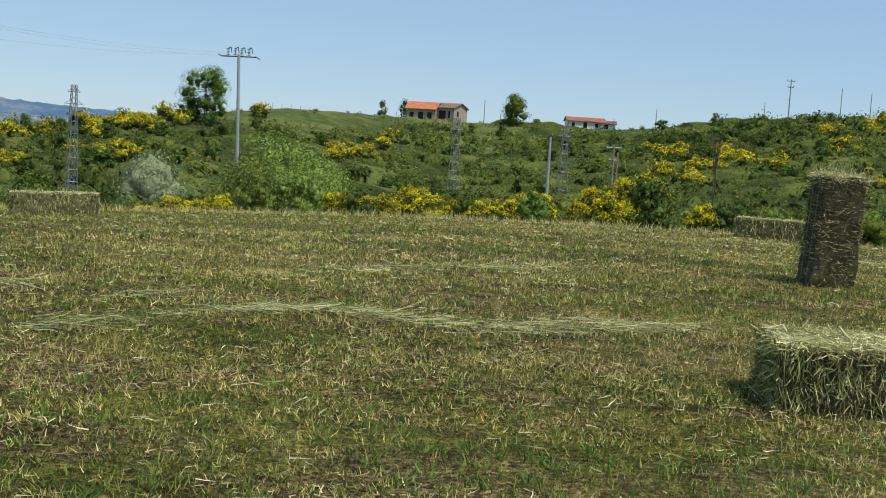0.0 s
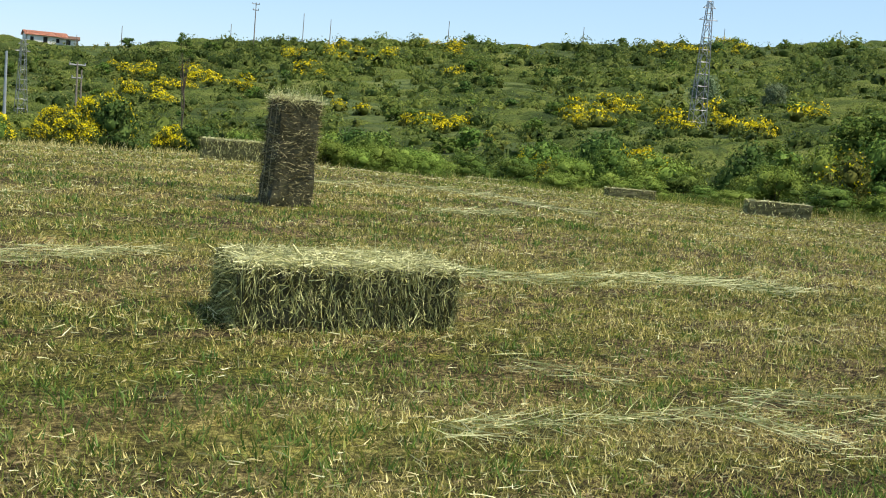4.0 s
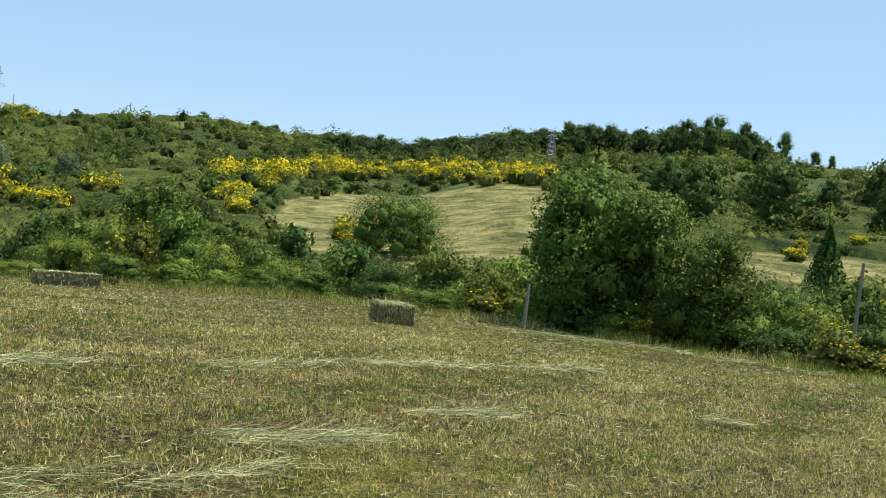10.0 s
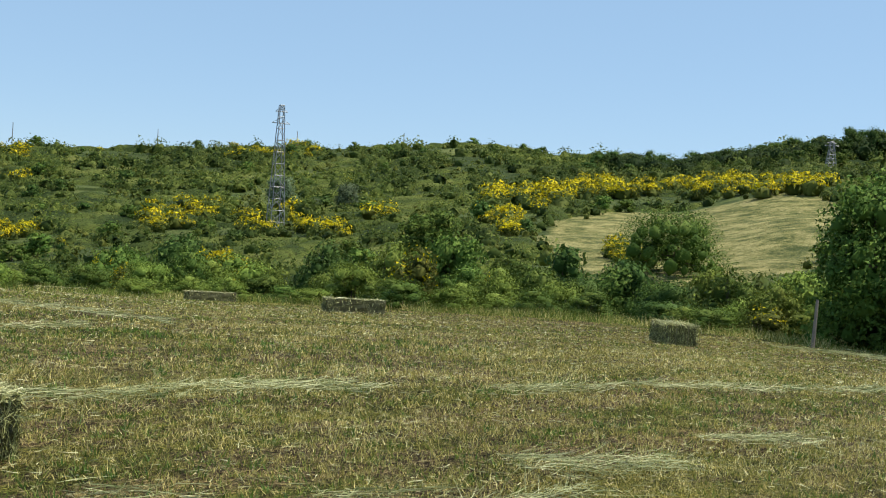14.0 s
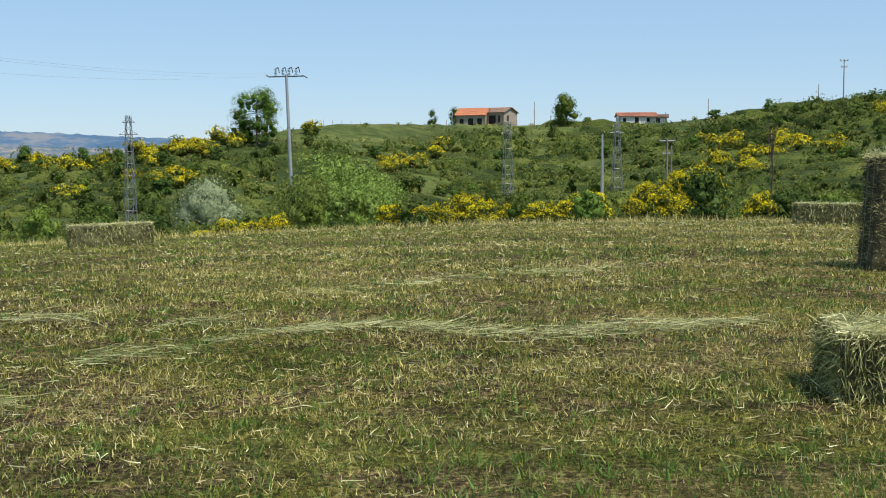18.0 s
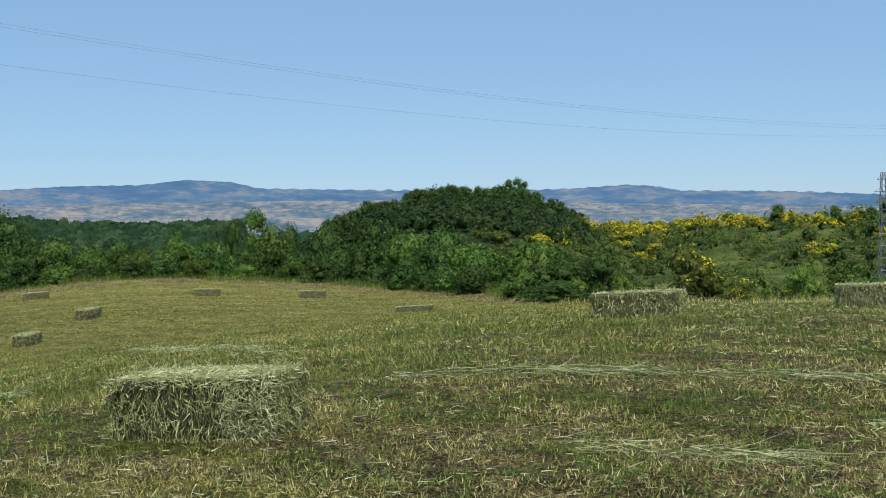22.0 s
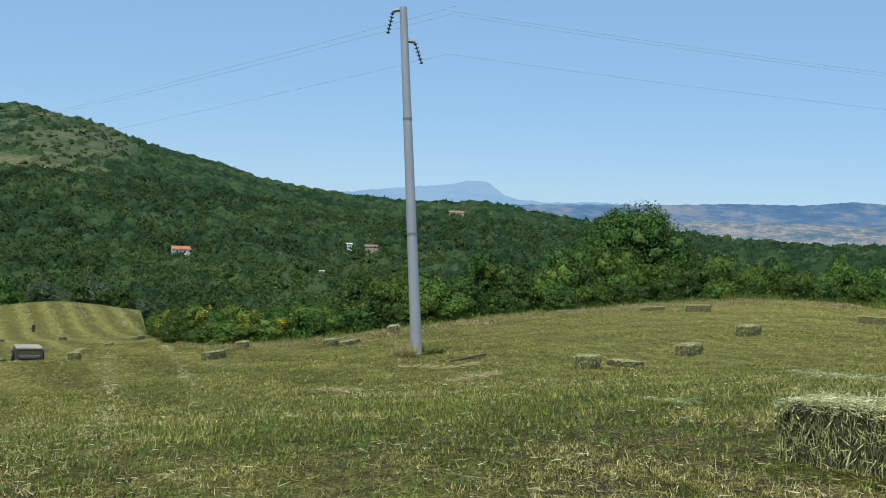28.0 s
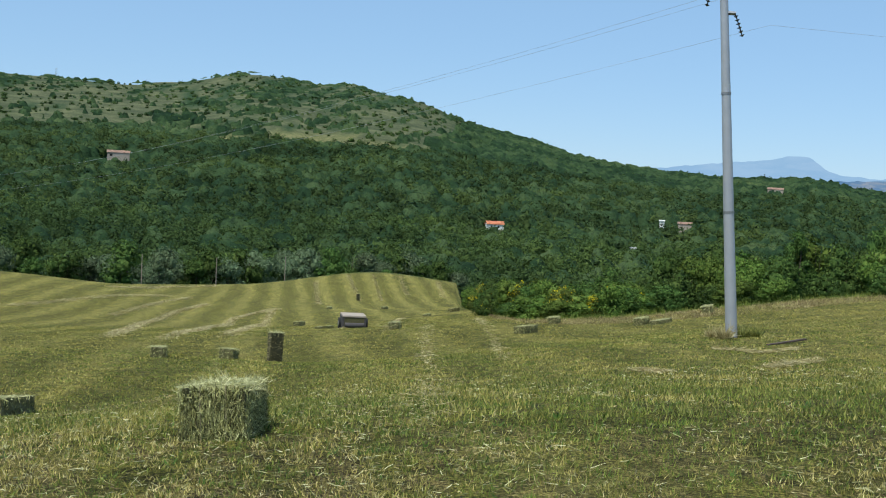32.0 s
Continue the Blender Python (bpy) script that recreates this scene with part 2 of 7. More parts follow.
def canopy_mat(name, stops, grain, patches, contrast=0.5):
    """Treetops seen from afar: every crown its own green, drifting over stands, leafy at small scale."""
    m, nt, bsdf = mat(name, 0.9, 0.04)
    tc = nt.nodes.new("ShaderNodeTexCoord").outputs["Object"]
    vc = nt.nodes.new("ShaderNodeVertexColor")
    vc.layer_name = "tone"
    sp = nt.nodes.new("ShaderNodeSeparateColor")
    nt.links.new(vc.outputs["Color"], sp.inputs[0])
    n1, n2 = noise_tex(nt, patches, 4, 0.6, tc), noise_tex(nt, grain, 5, 0.75, tc)
    f = math_node(nt, "ADD", math_node(nt, "MULTIPLY", sp.outputs[0], 0.45), math_node(nt, "MULTIPLY", math_node(nt, "SUBTRACT", n1, 0.22), 0.95))
    c = ramp(nt, f, stops)
    c = mix(nt, 1.0, c, ramp(nt, n2, [(0.36, (1 - contrast,) * 3), (0.5, (0.9, 0.9, 0.9)), (0.64, (1.0, 1.0, 0.9))]), "MULTIPLY")
    nt.links.new(c, bsdf.inputs["Base Color"])
    bump(nt, bsdf, n2, 1.0, 0.6 / grain)
    return m


# these greens are lightened and blued to carry a slight haze
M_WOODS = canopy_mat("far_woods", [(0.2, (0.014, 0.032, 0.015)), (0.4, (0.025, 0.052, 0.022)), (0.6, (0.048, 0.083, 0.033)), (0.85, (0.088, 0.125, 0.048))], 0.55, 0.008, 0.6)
M_SCRUB = canopy_mat("hill_scrub_leaves", [(0.2, (0.028, 0.046, 0.015)), (0.4, (0.066, 0.090, 0.024)), (0.6, (0.11, 0.135, 0.030)), (0.85, (0.18, 0.19, 0.055))], 2.2, 0.05, 0.75)
M_STONE = plain("house_stone", (0.36, 0.30, 0.24), 0.9, scale=1.2, vary=0.35)
M_TILE = plain("roof_tile", (0.52, 0.20, 0.10), 0.85, scale=1.5, vary=0.3)
M_TILE_OLD = plain("old_roof_tile", (0.33, 0.21, 0.15), 0.9, scale=1.5, vary=0.35)
M_TILE_RED = plain("red_roof_tile", (0.42, 0.19, 0.12), 0.88, scale=1.5, vary=0.3)
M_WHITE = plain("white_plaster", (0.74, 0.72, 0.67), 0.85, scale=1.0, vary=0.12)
M_DARK = plain("dark_infill", (0.03, 0.028, 0.025), 0.8)
M_CAB = plain("tractor_paint", (0.07, 0.063, 0.06), 0.8, vary=0.35)
M_RUBBER = plain("tyre_rubber", (0.03, 0.03, 0.03), 0.9)


# ---- the land ----
def polar(az, r):
    a = radians(az)
    return -math.sin(a) * r, math.cos(a) * r


# spot heights of the mown field: azimuth, distance, height below the eye
SPOTS_NEAR = [(0, 0.1, -1.30), (-21, 5.6, -1.12), (-18, 10, -0.97), (-14, 18, -1.09), (-16, 22, -1.31), (-30, 30, -1.89), (-35, 27, -1.72), (-42, 21.5, -1.45),
              (-46, 26, -1.63), (-57, 17, -1.33), (-55, 24, -1.48), (-65, 22, -1.52), (-84, 14, -1.29), (-80, 18, -1.5), (0, 22, -1.38), (10, 21, -1.41), (17, 16.5, -1.25),
              (17, 20, -1.42), (31, 14.6, -1.26), (31, 25, -1.81), (36.9, 43, -2.83), (40.4, 33.5, -2.64), (52, 6.8, -1.22), (97, 9, -1.84), (180, 20, -1.4)]
SPOTS_FAR = [(42, 58, -3.4), (45.3, 46.5, -3.05), (44, 60, -3.25), (47.3, 62, -3.18), (50, 64, -3.05), (55, 62, -2.88), (57.3, 60, -2.95), (62.8, 56, -3.43), (68, 54, -3.9), (71.5, 52, -4.3), (74, 53, -4.8),
             (55.9, 36.6, -2.8), (58.7, 31.6, -3.05), (63.6, 26.8, -3.02), (75.7, 20, -2.85), (71.9, 30, -3.24), (75.9, 48, -4.97), (78.9, 54.5, -5.57), (81.4, 57, -6.0), (83, 66, -6.87), (84.3, 95, -9.33), (87.9, 50, -5.94)]
SPOTS_LOW = [(89.9, 62, -7.49), (92.5, 75, -9.02), (93.8, 36.5, -5.52), (96, 36, -5.33), (99.3, 35, -5.17), (105.6, 21, -4.05), (86.2, 95, -10.32), (91, 130, -13.68), (88.3, 125, -12.9), (89.6, 160, -15.5), (84.6, 190, -14.78), (86.3, 190, -14.14),
             (88.5, 190, -13.59), (90.4, 190, -14.08), (92.2, 190, -15.08), (94.1, 190, -16.06), (96.4, 170, -14.87), (99, 160, -14.16), (101.5, 150, -13.33), (106, 140, -11.4), (125, 90, -8), (-120, 40, -1.6)]
spots = np.array([(*polar(a, r), z + EYE) for a, r, z in SPOTS_NEAR + SPOTS_FAR + SPOTS_LOW])


def bend(d2):
    return 0.5 * d2 * np.log(d2 + 1e-9)


def fit_plate(p):
    n = len(p)
    k = bend(((p[:, None, :2] - p[None, :, :2]) ** 2).sum(-1)) + np.eye(n) * 1.0
    q = np.c_[np.ones(n), p[:, :2]]
    full = np.block([[k, q], [q.T, np.zeros((3, 3))]])
    return np.linalg.solve(full, np.r_[p[:, 2], 0, 0, 0])


plate = fit_plate(spots)


def field_z(x, y):
    x, y = np.atleast_1d(x).astype(float), np.atleast_1d(y).astype(float)
    out = plate[-3] + plate[-2] * x + plate[-1] * y
    for (px, py, _), w in zip(spots, plate):
        out = out + w * bend((x - px) ** 2 + (y - py) ** 2)
    return out


# azimuth tables: field's edge, valley floor, skyline
EDGE_AZ = [-180, -110, -86, -80, -72, -65, -55, -46, -38, -30, -16, -6, 5, 17, 24, 31, 36, 42, 47, 52, 57, 63.5, 70, 74, 79, 81.4, 83, 84.3, 84.6, 94, 96.4, 101.5, 106, 125, 180]
EDGE_R = [40, 30, 17, 18, 20, 22, 24, 26, 29, 28, 22, 22, 22, 20, 20, 25, 40, 58, 62, 64, 60, 56, 52, 53, 54.5, 57, 66, 95, 190, 190, 170, 150, 140, 90, 40]
LAND_AZ = [-180, -110, -90, -78, -70, -62, -57, -47, -37, -20, -8, 0, 8, 14, 19, 26, 31.2, 32.4, 34.2, 36, 38.2, 40, 42, 44, 47, 52, 55, 57, 60, 62.8, 64.1, 65.7, 67, 68.3, 70.1, 72, 74.1, 76, 77.6, 79.3, 81.2, 83.3, 85,
           86.1, 87.5, 89.1, 90.5, 91.2, 91.9, 93.2, 94.2, 95.5, 96.8, 97.8, 98.6, 100.5, 104, 112, 140, 180]
VALE_R = [100, 60, 45, 48, 50, 55, 60, 65, 90, 130, 170, 180, 165, 150, 150, 150, 143, 140, 140, 140, 140, 135, 130, 140, 160, 240, 300, 320, 350] + [380] * 29 + [200, 100]
VALE_Z = [-4, -3, -2.6, -2.7, -2.8, -3.0, -3.2, -3.4, -4.4, -8.0, -10.5, -11.4, -11.2, -10.8, -10.9, -11, -10.6, -10.4, -10.4, -10.4, -10.2, -10, -9.8, -11, -14, -24, -30, -33, -36] + [-42] * 29 + [-10, -4]
CREST_R = [300, 240, 220, 235, 250, 265, 280, 290, 290, 300, 300, 300, 260, 230, 230, 260, 300, 320, 330, 330, 330, 330, 330, 380, 700, 900, 900, 1000, 1200, 1400, 1500, 1500, 1500, 1500, 1550, 1600, 1600, 1650, 1650, 1700, 1750, 1800, 1850,
           1880, 1900, 1950, 2000, 2000, 2000, 2020, 2040, 2050, 2050, 2030, 2000, 1950, 1900, 1800, 600, 300]
CREST_EL = [2, 3, 4.4, 5.0, 5.4, 5.2, 4.15, 4.65, 3.75, 2.65, 1.45, 1.4, 1.5, 0.75, -0.1, -0.45, -0.75, -0.1, 0.75, 1.05, 1.15, 0.95, 0.35, -0.25, -0.6, -0.55, -0.45, -0.2, 0.15, 0.38, 0.55, 0.7, 1.05, 1.2, 1.1, 1.1, 1.2, 1.4, 1.6, 1.95, 2.6, 3.05, 3.6,
            4.05, 4.5, 4.8, 5.1, 4.88, 4.9, 5.1, 5.3, 5.35, 5.1, 4.8, 4.6, 4.45, 4.45, 4.3, 3, 2]
RISE = [1.2, 1.2, 1.2, 1.2, 1.2, 1.25, 1.3, 1.4, 1.5, 1.3] + [1.1] * 30 + [1.15, 1.2, 1.2, 1.2, 1.25, 1.25, 1.3, 1.3, 1.3, 1.3, 1.3, 1.3, 1.3, 1.3, 1.3, 1.3, 1.3, 1.3, 1.2, 1.2]
SMOOTH = {}


def table(az, xs, ys):
    key = id(ys)
    if key not in SMOOTH:
        g = np.arange(-180, 180.01, 0.25)
        v = np.interp(g, xs, ys)
        if ys is not EDGE_R:
            k = np.hanning(7)
            v = np.convolve(np.r_[v[:3], v, v[-3:]], k / k.sum(), "valid")
        SMOOTH[key] = (g, v)
    return np.interp(az, *SMOOTH[key])


def lumps(x, y, size, seed):
    """Soft rolling noise from a few crossed waves."""
    rs = np.random.RandomState(seed)
    out = 0
    for i in range(7):
        a, p, s = rs.uniform(0, 6.28), rs.uniform(0, 6.28), size * rs.uniform(0.6, 1.7)
        out = out + np.sin((x * math.cos(a) + y * math.sin(a)) * 6.28 / s + p)
    return out / 4.0


def ground(x, y):
    x, y = np.atleast_1d(x).astype(float), np.atleast_1d(y).astype(float)
    r = np.hypot(x, y)
    az = np.degrees(np.arctan2(-x, y))
    re = table(az, EDGE_AZ, EDGE_R)
    k = np.minimum(1, re / np.maximum(r, 1e-6))
    z = field_z(x * k, y * k)
    ze = z
    rv, zv = table(az, LAND_AZ, VALE_R), table(az, LAND_AZ, VALE_Z) + EYE
    rc, el = table(az, LAND_AZ, CREST_R), table(az, LAND_AZ, CREST_EL)
    zc = EYE + rc * np.tan(np.radians(el))
    ex = table(az, LAND_AZ, RISE)
    rv = np.maximum(rv, re * 1.6 + 10)
    u = np.clip((r - re) / (rv - re), 0, 1)
    low = ze + (zv - ze) * (0.75 * u + 0.25 * u * u * (3 - 2 * u)) - 0.9 * np.sin(np.pi * np.minimum(1, u * 1.6)) ** 2 * np.clip((rv - re) / 60, 0, 1)
    v = np.clip((r - rv) / (rc - rv), 0, 1)
    up = low + (zc - zv) * v ** ex
    w = np.maximum(0, r - rc)
    back = up - np.minimum(w * 0.16, 60 + np.maximum(0, zc) * 0.9)
    rough = np.clip((r - re) / 15, 0, 1) * np.clip((rc * 1.02 - r) / (rc * 0.12), 0, 1)
    hill = lumps(x, y, 26, 3) * 0.35 * rough + np.where(rc > 500, lumps(x, y, 260, 5) * 9 * v * (1 - v), 0)
    return np.where(r < re, z, back + hill)


def tussock(x, y):
    """Small unevenness of the mown turf."""
    return lumps(x, y, 1.1, 11) * 0.012 * np.clip(np.hypot(x, y) / 3, 0, 1)


def gz(x, y):
    return float(ground(x, y)[0])


def on_slope(az, el):
    """Where the land, followed outwards along an azimuth, first rises to an elevation as seen from the field."""
    r = np.geomspace(table(az, EDGE_AZ, EDGE_R) * 1.08, table(az, LAND_AZ, CREST_R) * 0.995, 600)
    a = radians(az)
    e = np.degrees(np.arctan2(ground(-math.sin(a) * r, math.cos(a) * r) - EYE, r))
    i = int(np.argmax(e >= el)) if (e >= el).any() else len(r) - 1
    return float(r[i])


def rise_to(az, r, el):
    """Height above the ground at which a thing reaches an elevation as seen from the field."""
    return EYE + r * math.tan(radians(el)) - gz(*polar(az, r))


def sheet(name, rings, azs):
    rr, aa = np.meshgrid(rings, np.radians(azs), indexing="ij")
    x, y = -np.sin(aa) * rr, np.cos(aa) * rr
    z = ground(x.ravel(), y.ravel())
    co = np.c_[x.ravel(), y.ravel(), z]
    nr, na = len(rings), len(azs)
    i, j = np.meshgrid(np.arange(nr - 1), np.arange(na), indexing="ij")
    k = (j + 1) % na
    quads = np.stack([i * na + j, (i + 1) * na + j, (i + 1) * na + k, i * na + k], -1).reshape(-1, 4)[:, ::-1]
    return co, quads


def mesh_from(name, co, faces, material=None, smooth=False):
    """A mesh from an array of points and one of faces that all have as many corners."""
    me = bpy.data.meshes.new(name)
    co, faces = np.asarray(co, np.float32), np.asarray(faces, np.int32)
    n, k = faces.shape
    keep = np.ones(faces.shape, bool)
    if k == 4:                                  # a repeated last corner marks a triangle
        keep[:, 3] = faces[:, 3] != faces[:, 2]
    corners = keep.sum(1)
    flat = faces[keep]
    me.vertices.add(len(co))
    me.vertices.foreach_set("co", co.ravel())
    me.loops.add(len(flat))
    me.loops.foreach_set("vertex_index", flat)
    me.polygons.add(n)
    me.polygons.foreach_set("loop_start", (np.cumsum(corners) - corners).astype(np.int32))
    me.polygons.foreach_set("use_smooth", np.full(n, smooth))
    me.update(calc_edges=True)
    if material:
        me.materials.append(material)
    return me


# pale terraces on the mountain: azimuth, elevation, half breadth in degrees, half depth in metres
TERRACES = [(93.4, 2.35, 1.0, 45), (91.4, 2.15, 1.4, 45), (88.7, 2.0, 1.5, 32), (86.7, 2.0, 0.8, 30), (96.0, 1.9, 0.8, 30)]
rings = np.r_[0.02, np.geomspace(0.6, 40, 75), np.geomspace(41.2, 400, 100), np.geomspace(410, 4700, 46)]
azs = np.r_[np.arange(-100, 120, 0.6), np.arange(120, 260, 4.0)]
co, quads = sheet("ground", rings, azs)
rad = np.hypot(co[:, 0], co[:, 1])
azv = np.degrees(np.arctan2(-co[:, 0], co[:, 1]))
near = rad < table(azv, EDGE_AZ, EDGE_R)
co[:, 2] += np.where(near, tussock(co[:, 0], co[:, 1]), 0)
ground_me = mesh_from("ground", co, quads, None, True)
# land cover: red mown field, green shrubby or wooded land, blue mown clearing
edge = table(azv, EDGE_AZ, EDGE_R)
cover = np.zeros((len(co), 4), np.float32)
cover[:, 0] = np.clip((edge * 1.02 - rad) / (edge * 0.03), 0, 1)
grassy = np.clip(1 - np.abs(azv + 1) / 16, 0, 1) ** 0.5
cover[:, 1] = np.where((azv > 44) | (rad > 900), 1.0, 1 - 0.85 * grassy)
clear1 = np.hypot((azv + 58.5) / 8, (rad - 118) / 46 + 0.12 * lumps(co[:, 0], co[:, 1], 20, 77)) < 1
clear2 = np.hypot((azv + 78.5) / 9, (rad - 78) / 14) < 1
cover[:, 2] = (clear1 | clear2).astype(np.float32)
terrace = np.zeros(len(co), bool)
for a, e, wide, deep in TERRACES:
    terrace |= np.hypot((azv - a) / wide, (rad - on_slope(a, e)) / deep + 0.2 * lumps(co[:, 0], co[:, 1], 60, 78)) < 1
cover[:, 2] = np.maximum(cover[:, 2], 0.55 * terrace)
cover[:, 3] = 1
attr = ground_me.color_attributes.new("cover", "FLOAT_COLOR", "POINT")
attr.data.foreach_set("color", cover.ravel())



def bare_land(x, y, z):
    """How open the upper mountain is: above zero, grass and low bushes; the lower shoulder stays wooded."""
    az = np.degrees(np.arctan2(-x, y))
    field = np.zeros(np.shape(x))
    for a, e, wide, deep in TERRACES:
        field = np.maximum(field, 2.5 - 1.5 * np.hypot((az - a) / wide, (np.hypot(x, y) - on_slope(a, e)) / deep))
    return (1.6 * np.maximum(field, 0) + lumps(x, y, 420, 14) * 0.45 + lumps(x, y, 110, 15) * 0.55 + lumps(x, y, 34, 16) * 0.7 + lumps(x, y, 13, 18) * 0.55 - 0.75
            + np.clip((z - 27) / 22, -1.5, 1.15) - 1.6 * np.clip((86.5 - az) / 5, 0, 1))


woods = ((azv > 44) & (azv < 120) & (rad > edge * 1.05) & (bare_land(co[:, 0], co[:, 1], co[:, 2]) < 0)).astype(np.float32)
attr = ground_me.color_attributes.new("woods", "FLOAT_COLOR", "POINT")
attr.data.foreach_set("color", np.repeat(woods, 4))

m, nt, bsdf = mat("land", 0.95, 0.1)
tc = nt.nodes.new("ShaderNodeTexCoord").outputs["Object"]
vc = nt.nodes.new("ShaderNodeVertexColor")
vc.layer_name = "cover"
sep = nt.nodes.new("ShaderNodeSeparateColor")
nt.links.new(vc.outputs["Color"], sep.inputs[0])
lay = node(nt, "ShaderNodeMapping", Rotation=(0, 0, radians(4)), Scale=(0.3, 1.0, 1.0))
nt.links.new(tc, lay.inputs["Vector"])
big, mid, fine = noise_tex(nt, 0.4, 4, 0.6, lay.outputs[0]), noise_tex(nt, 2.2, 5, 0.65, lay.outputs[0]), noise_tex(nt, 34, 6, 0.8, tc)
# soil and regrowth, their lowest tones darkened for the shade between blades
soil = ramp(nt, fine, [(0.40, (0.028, 0.019, 0.011)), (0.5, (0.125, 0.088, 0.044)), (0.60, (0.42, 0.33, 0.16))])
green = ramp(nt, fine, [(0.40, (0.027, 0.030, 0.008)), (0.5, (0.105, 0.106, 0.020)), (0.60, (0.31, 0.29, 0.07))])
straw = ramp(nt, fine, [(0.36, (0.11, 0.098, 0.030)), (0.52, (0.31, 0.28, 0.085)), (0.66, (0.57, 0.50, 0.20))])
field_c = mix(nt, ramp(nt, mid, [(0.46, (0, 0, 0)), (0.56, (1, 1, 1))]), soil, green)
field_c = mix(nt, ramp(nt, big, [(0.5, (0, 0, 0)), (0.68, (0.8, 0.8, 0.8))]), field_c, straw)
sepx = nt.nodes.new("ShaderNodeSeparateXYZ")
nt.links.new(tc, sepx.inputs[0])
lush = math_node(nt, "MULTIPLY", math_node(nt, "ADD", sepx.outputs[0], 3.0), -0.12, True)
field_c = mix(nt, math_node(nt, "MULTIPLY", lush, math_node(nt, "ADD", mid, 0.35)), field_c, green)
# mowing bands along the rows of the lower field
mp = node(nt, "ShaderNodeMapping", Rotation=(0, 0, radians(-3)))
nt.links.new(tc, mp.inputs["Vector"])
wav = node(nt, "ShaderNodeTexWave", Scale=0.09, Distortion=1.2, Detail=3.0)
wav.bands_direction = "Y"
wav.inputs["Detail Scale"].default_value = 0.6
nt.links.new(mp.outputs[0], wav.inputs["Vector"])
down = math_node(nt, "MULTIPLY", math_node(nt, "ADD", math_node(nt, "ADD", sepx.outputs[0], math_node(nt, "MULTIPLY", sepx.outputs[1], 1.2)), 10.0), -0.05, True)
# the mown grass dries to straw away from the path
span = nt.nodes.new("ShaderNodeVectorMath")
span.operation = "LENGTH"
nt.links.new(tc, span.inputs[0])
dry = math_node(nt, "MULTIPLY", math_node(nt, "SUBTRACT", span.outputs["Value"], 11.0), 0.06, True)
field_c = mix(nt, math_node(nt, "MULTIPLY", math_node(nt, "MULTIPLY", dry, math_node(nt, "SUBTRACT", lush, math_node(nt, "MULTIPLY", down, 0.75))), 0.5), field_c, straw)
field_c = mix(nt, math_node(nt, "MULTIPLY", ramp(nt, wav.outputs["Fac"], [(0.55, (0, 0, 0)), (0.9, (1, 1, 1))]), math_node(nt, "MULTIPLY", down, 0.42)), field_c, straw)
field_c = mix(nt, math_node(nt, "MULTIPLY", ramp(nt, wav.outputs["Fac"], [(0.1, (1, 1, 1)), (0.4, (0, 0, 0))]), math_node(nt, "MULTIPLY", down, 0.4)), field_c, (0.085, 0.085, 0.022))
# mowing rounds that follow the curve of the upper field
ring = node(nt, "ShaderNodeTexWave", Scale=0.06, Distortion=4.0, Detail=3.0)
ring.wave_type, ring.rings_direction = "RINGS", "SPHERICAL"
nt.links.new(tc, ring.inputs["Vector"])
round_ = math_node(nt, "MULTIPLY", math_node(nt, "SUBTRACT", math_node(nt, "ADD", sepx.outputs[1], math_node(nt, "MULTIPLY", sepx.outputs[0], 0.4)), 4.0), 0.08, True)
field_c = mix(nt, math_node(nt, "MULTIPLY", ramp(nt, ring.outputs["Fac"], [(0.35, (0, 0, 0)), (0.7, (1, 1, 1))]), math_node(nt, "MULTIPLY", math_node(nt, "MULTIPLY", round_, lush), 0.6)), field_c, straw)
# tussocks and thin places that still show from afar
tus1, tus2 = noise_tex(nt, 4.5, 6, 0.8, tc), noise_tex(nt, 1.3, 5, 0.75, lay.outputs[0])
field_c = mix(nt, 1.0, field_c, ramp(nt, tus1, [(0.38, (0.5, 0.48, 0.43)), (0.5, (1.0, 1.0, 0.95)), (0.62, (1.6, 1.55, 1.4))]), "MULTIPLY")
field_c = mix(nt, 1.0, field_c, ramp(nt, tus2, [(0.38, (0.72, 0.74, 0.62)), (0.5, (1.0, 1.0, 1.0)), (0.62, (1.25, 1.2, 1.1))]), "MULTIPLY")
hn1, hn2, hn3 = noise_tex(nt, 0.035, 5, 0.6, tc), noise_tex(nt, 0.35, 5, 0.7, tc), noise_tex(nt, 3.5, 4, 0.7, tc)
meadow = ramp(nt, math_node(nt, "ADD", math_node(nt, "MULTIPLY", hn1, 0.5), math_node(nt, "MULTIPLY", hn2, 0.5)), [(0.38, (0.046, 0.068, 0.016)), (0.5, (0.100, 0.128, 0.030)), (0.60, (0.18, 0.19, 0.060))])
scrub = ramp(nt, hn2, [(0.35, (0.036, 0.056, 0.018)), (0.52, (0.075, 0.10, 0.030)), (0.68, (0.14, 0.155, 0.05))])
wild = mix(nt, sep.outputs[1], meadow, mix(nt, ramp(nt, hn1, [(0.55, (0, 0, 0)), (0.66, (0.8, 0.8, 0.8))]), scrub, meadow))
wild = mix(nt, math_node(nt, "MULTIPLY", hn3, 0.5), wild, mix(nt, 0.5, wild, (0.045, 0.065, 0.018)))
wild = mix(nt, 1.0, wild, ramp(nt, noise_tex(nt, 0.016, 6, 0.7, tc), [(0.42, (0.5, 0.55, 0.5)), (0.55, (1.0, 1.0, 1.0)), (0.7, (1.2, 1.1, 1.0))]), "MULTIPLY")
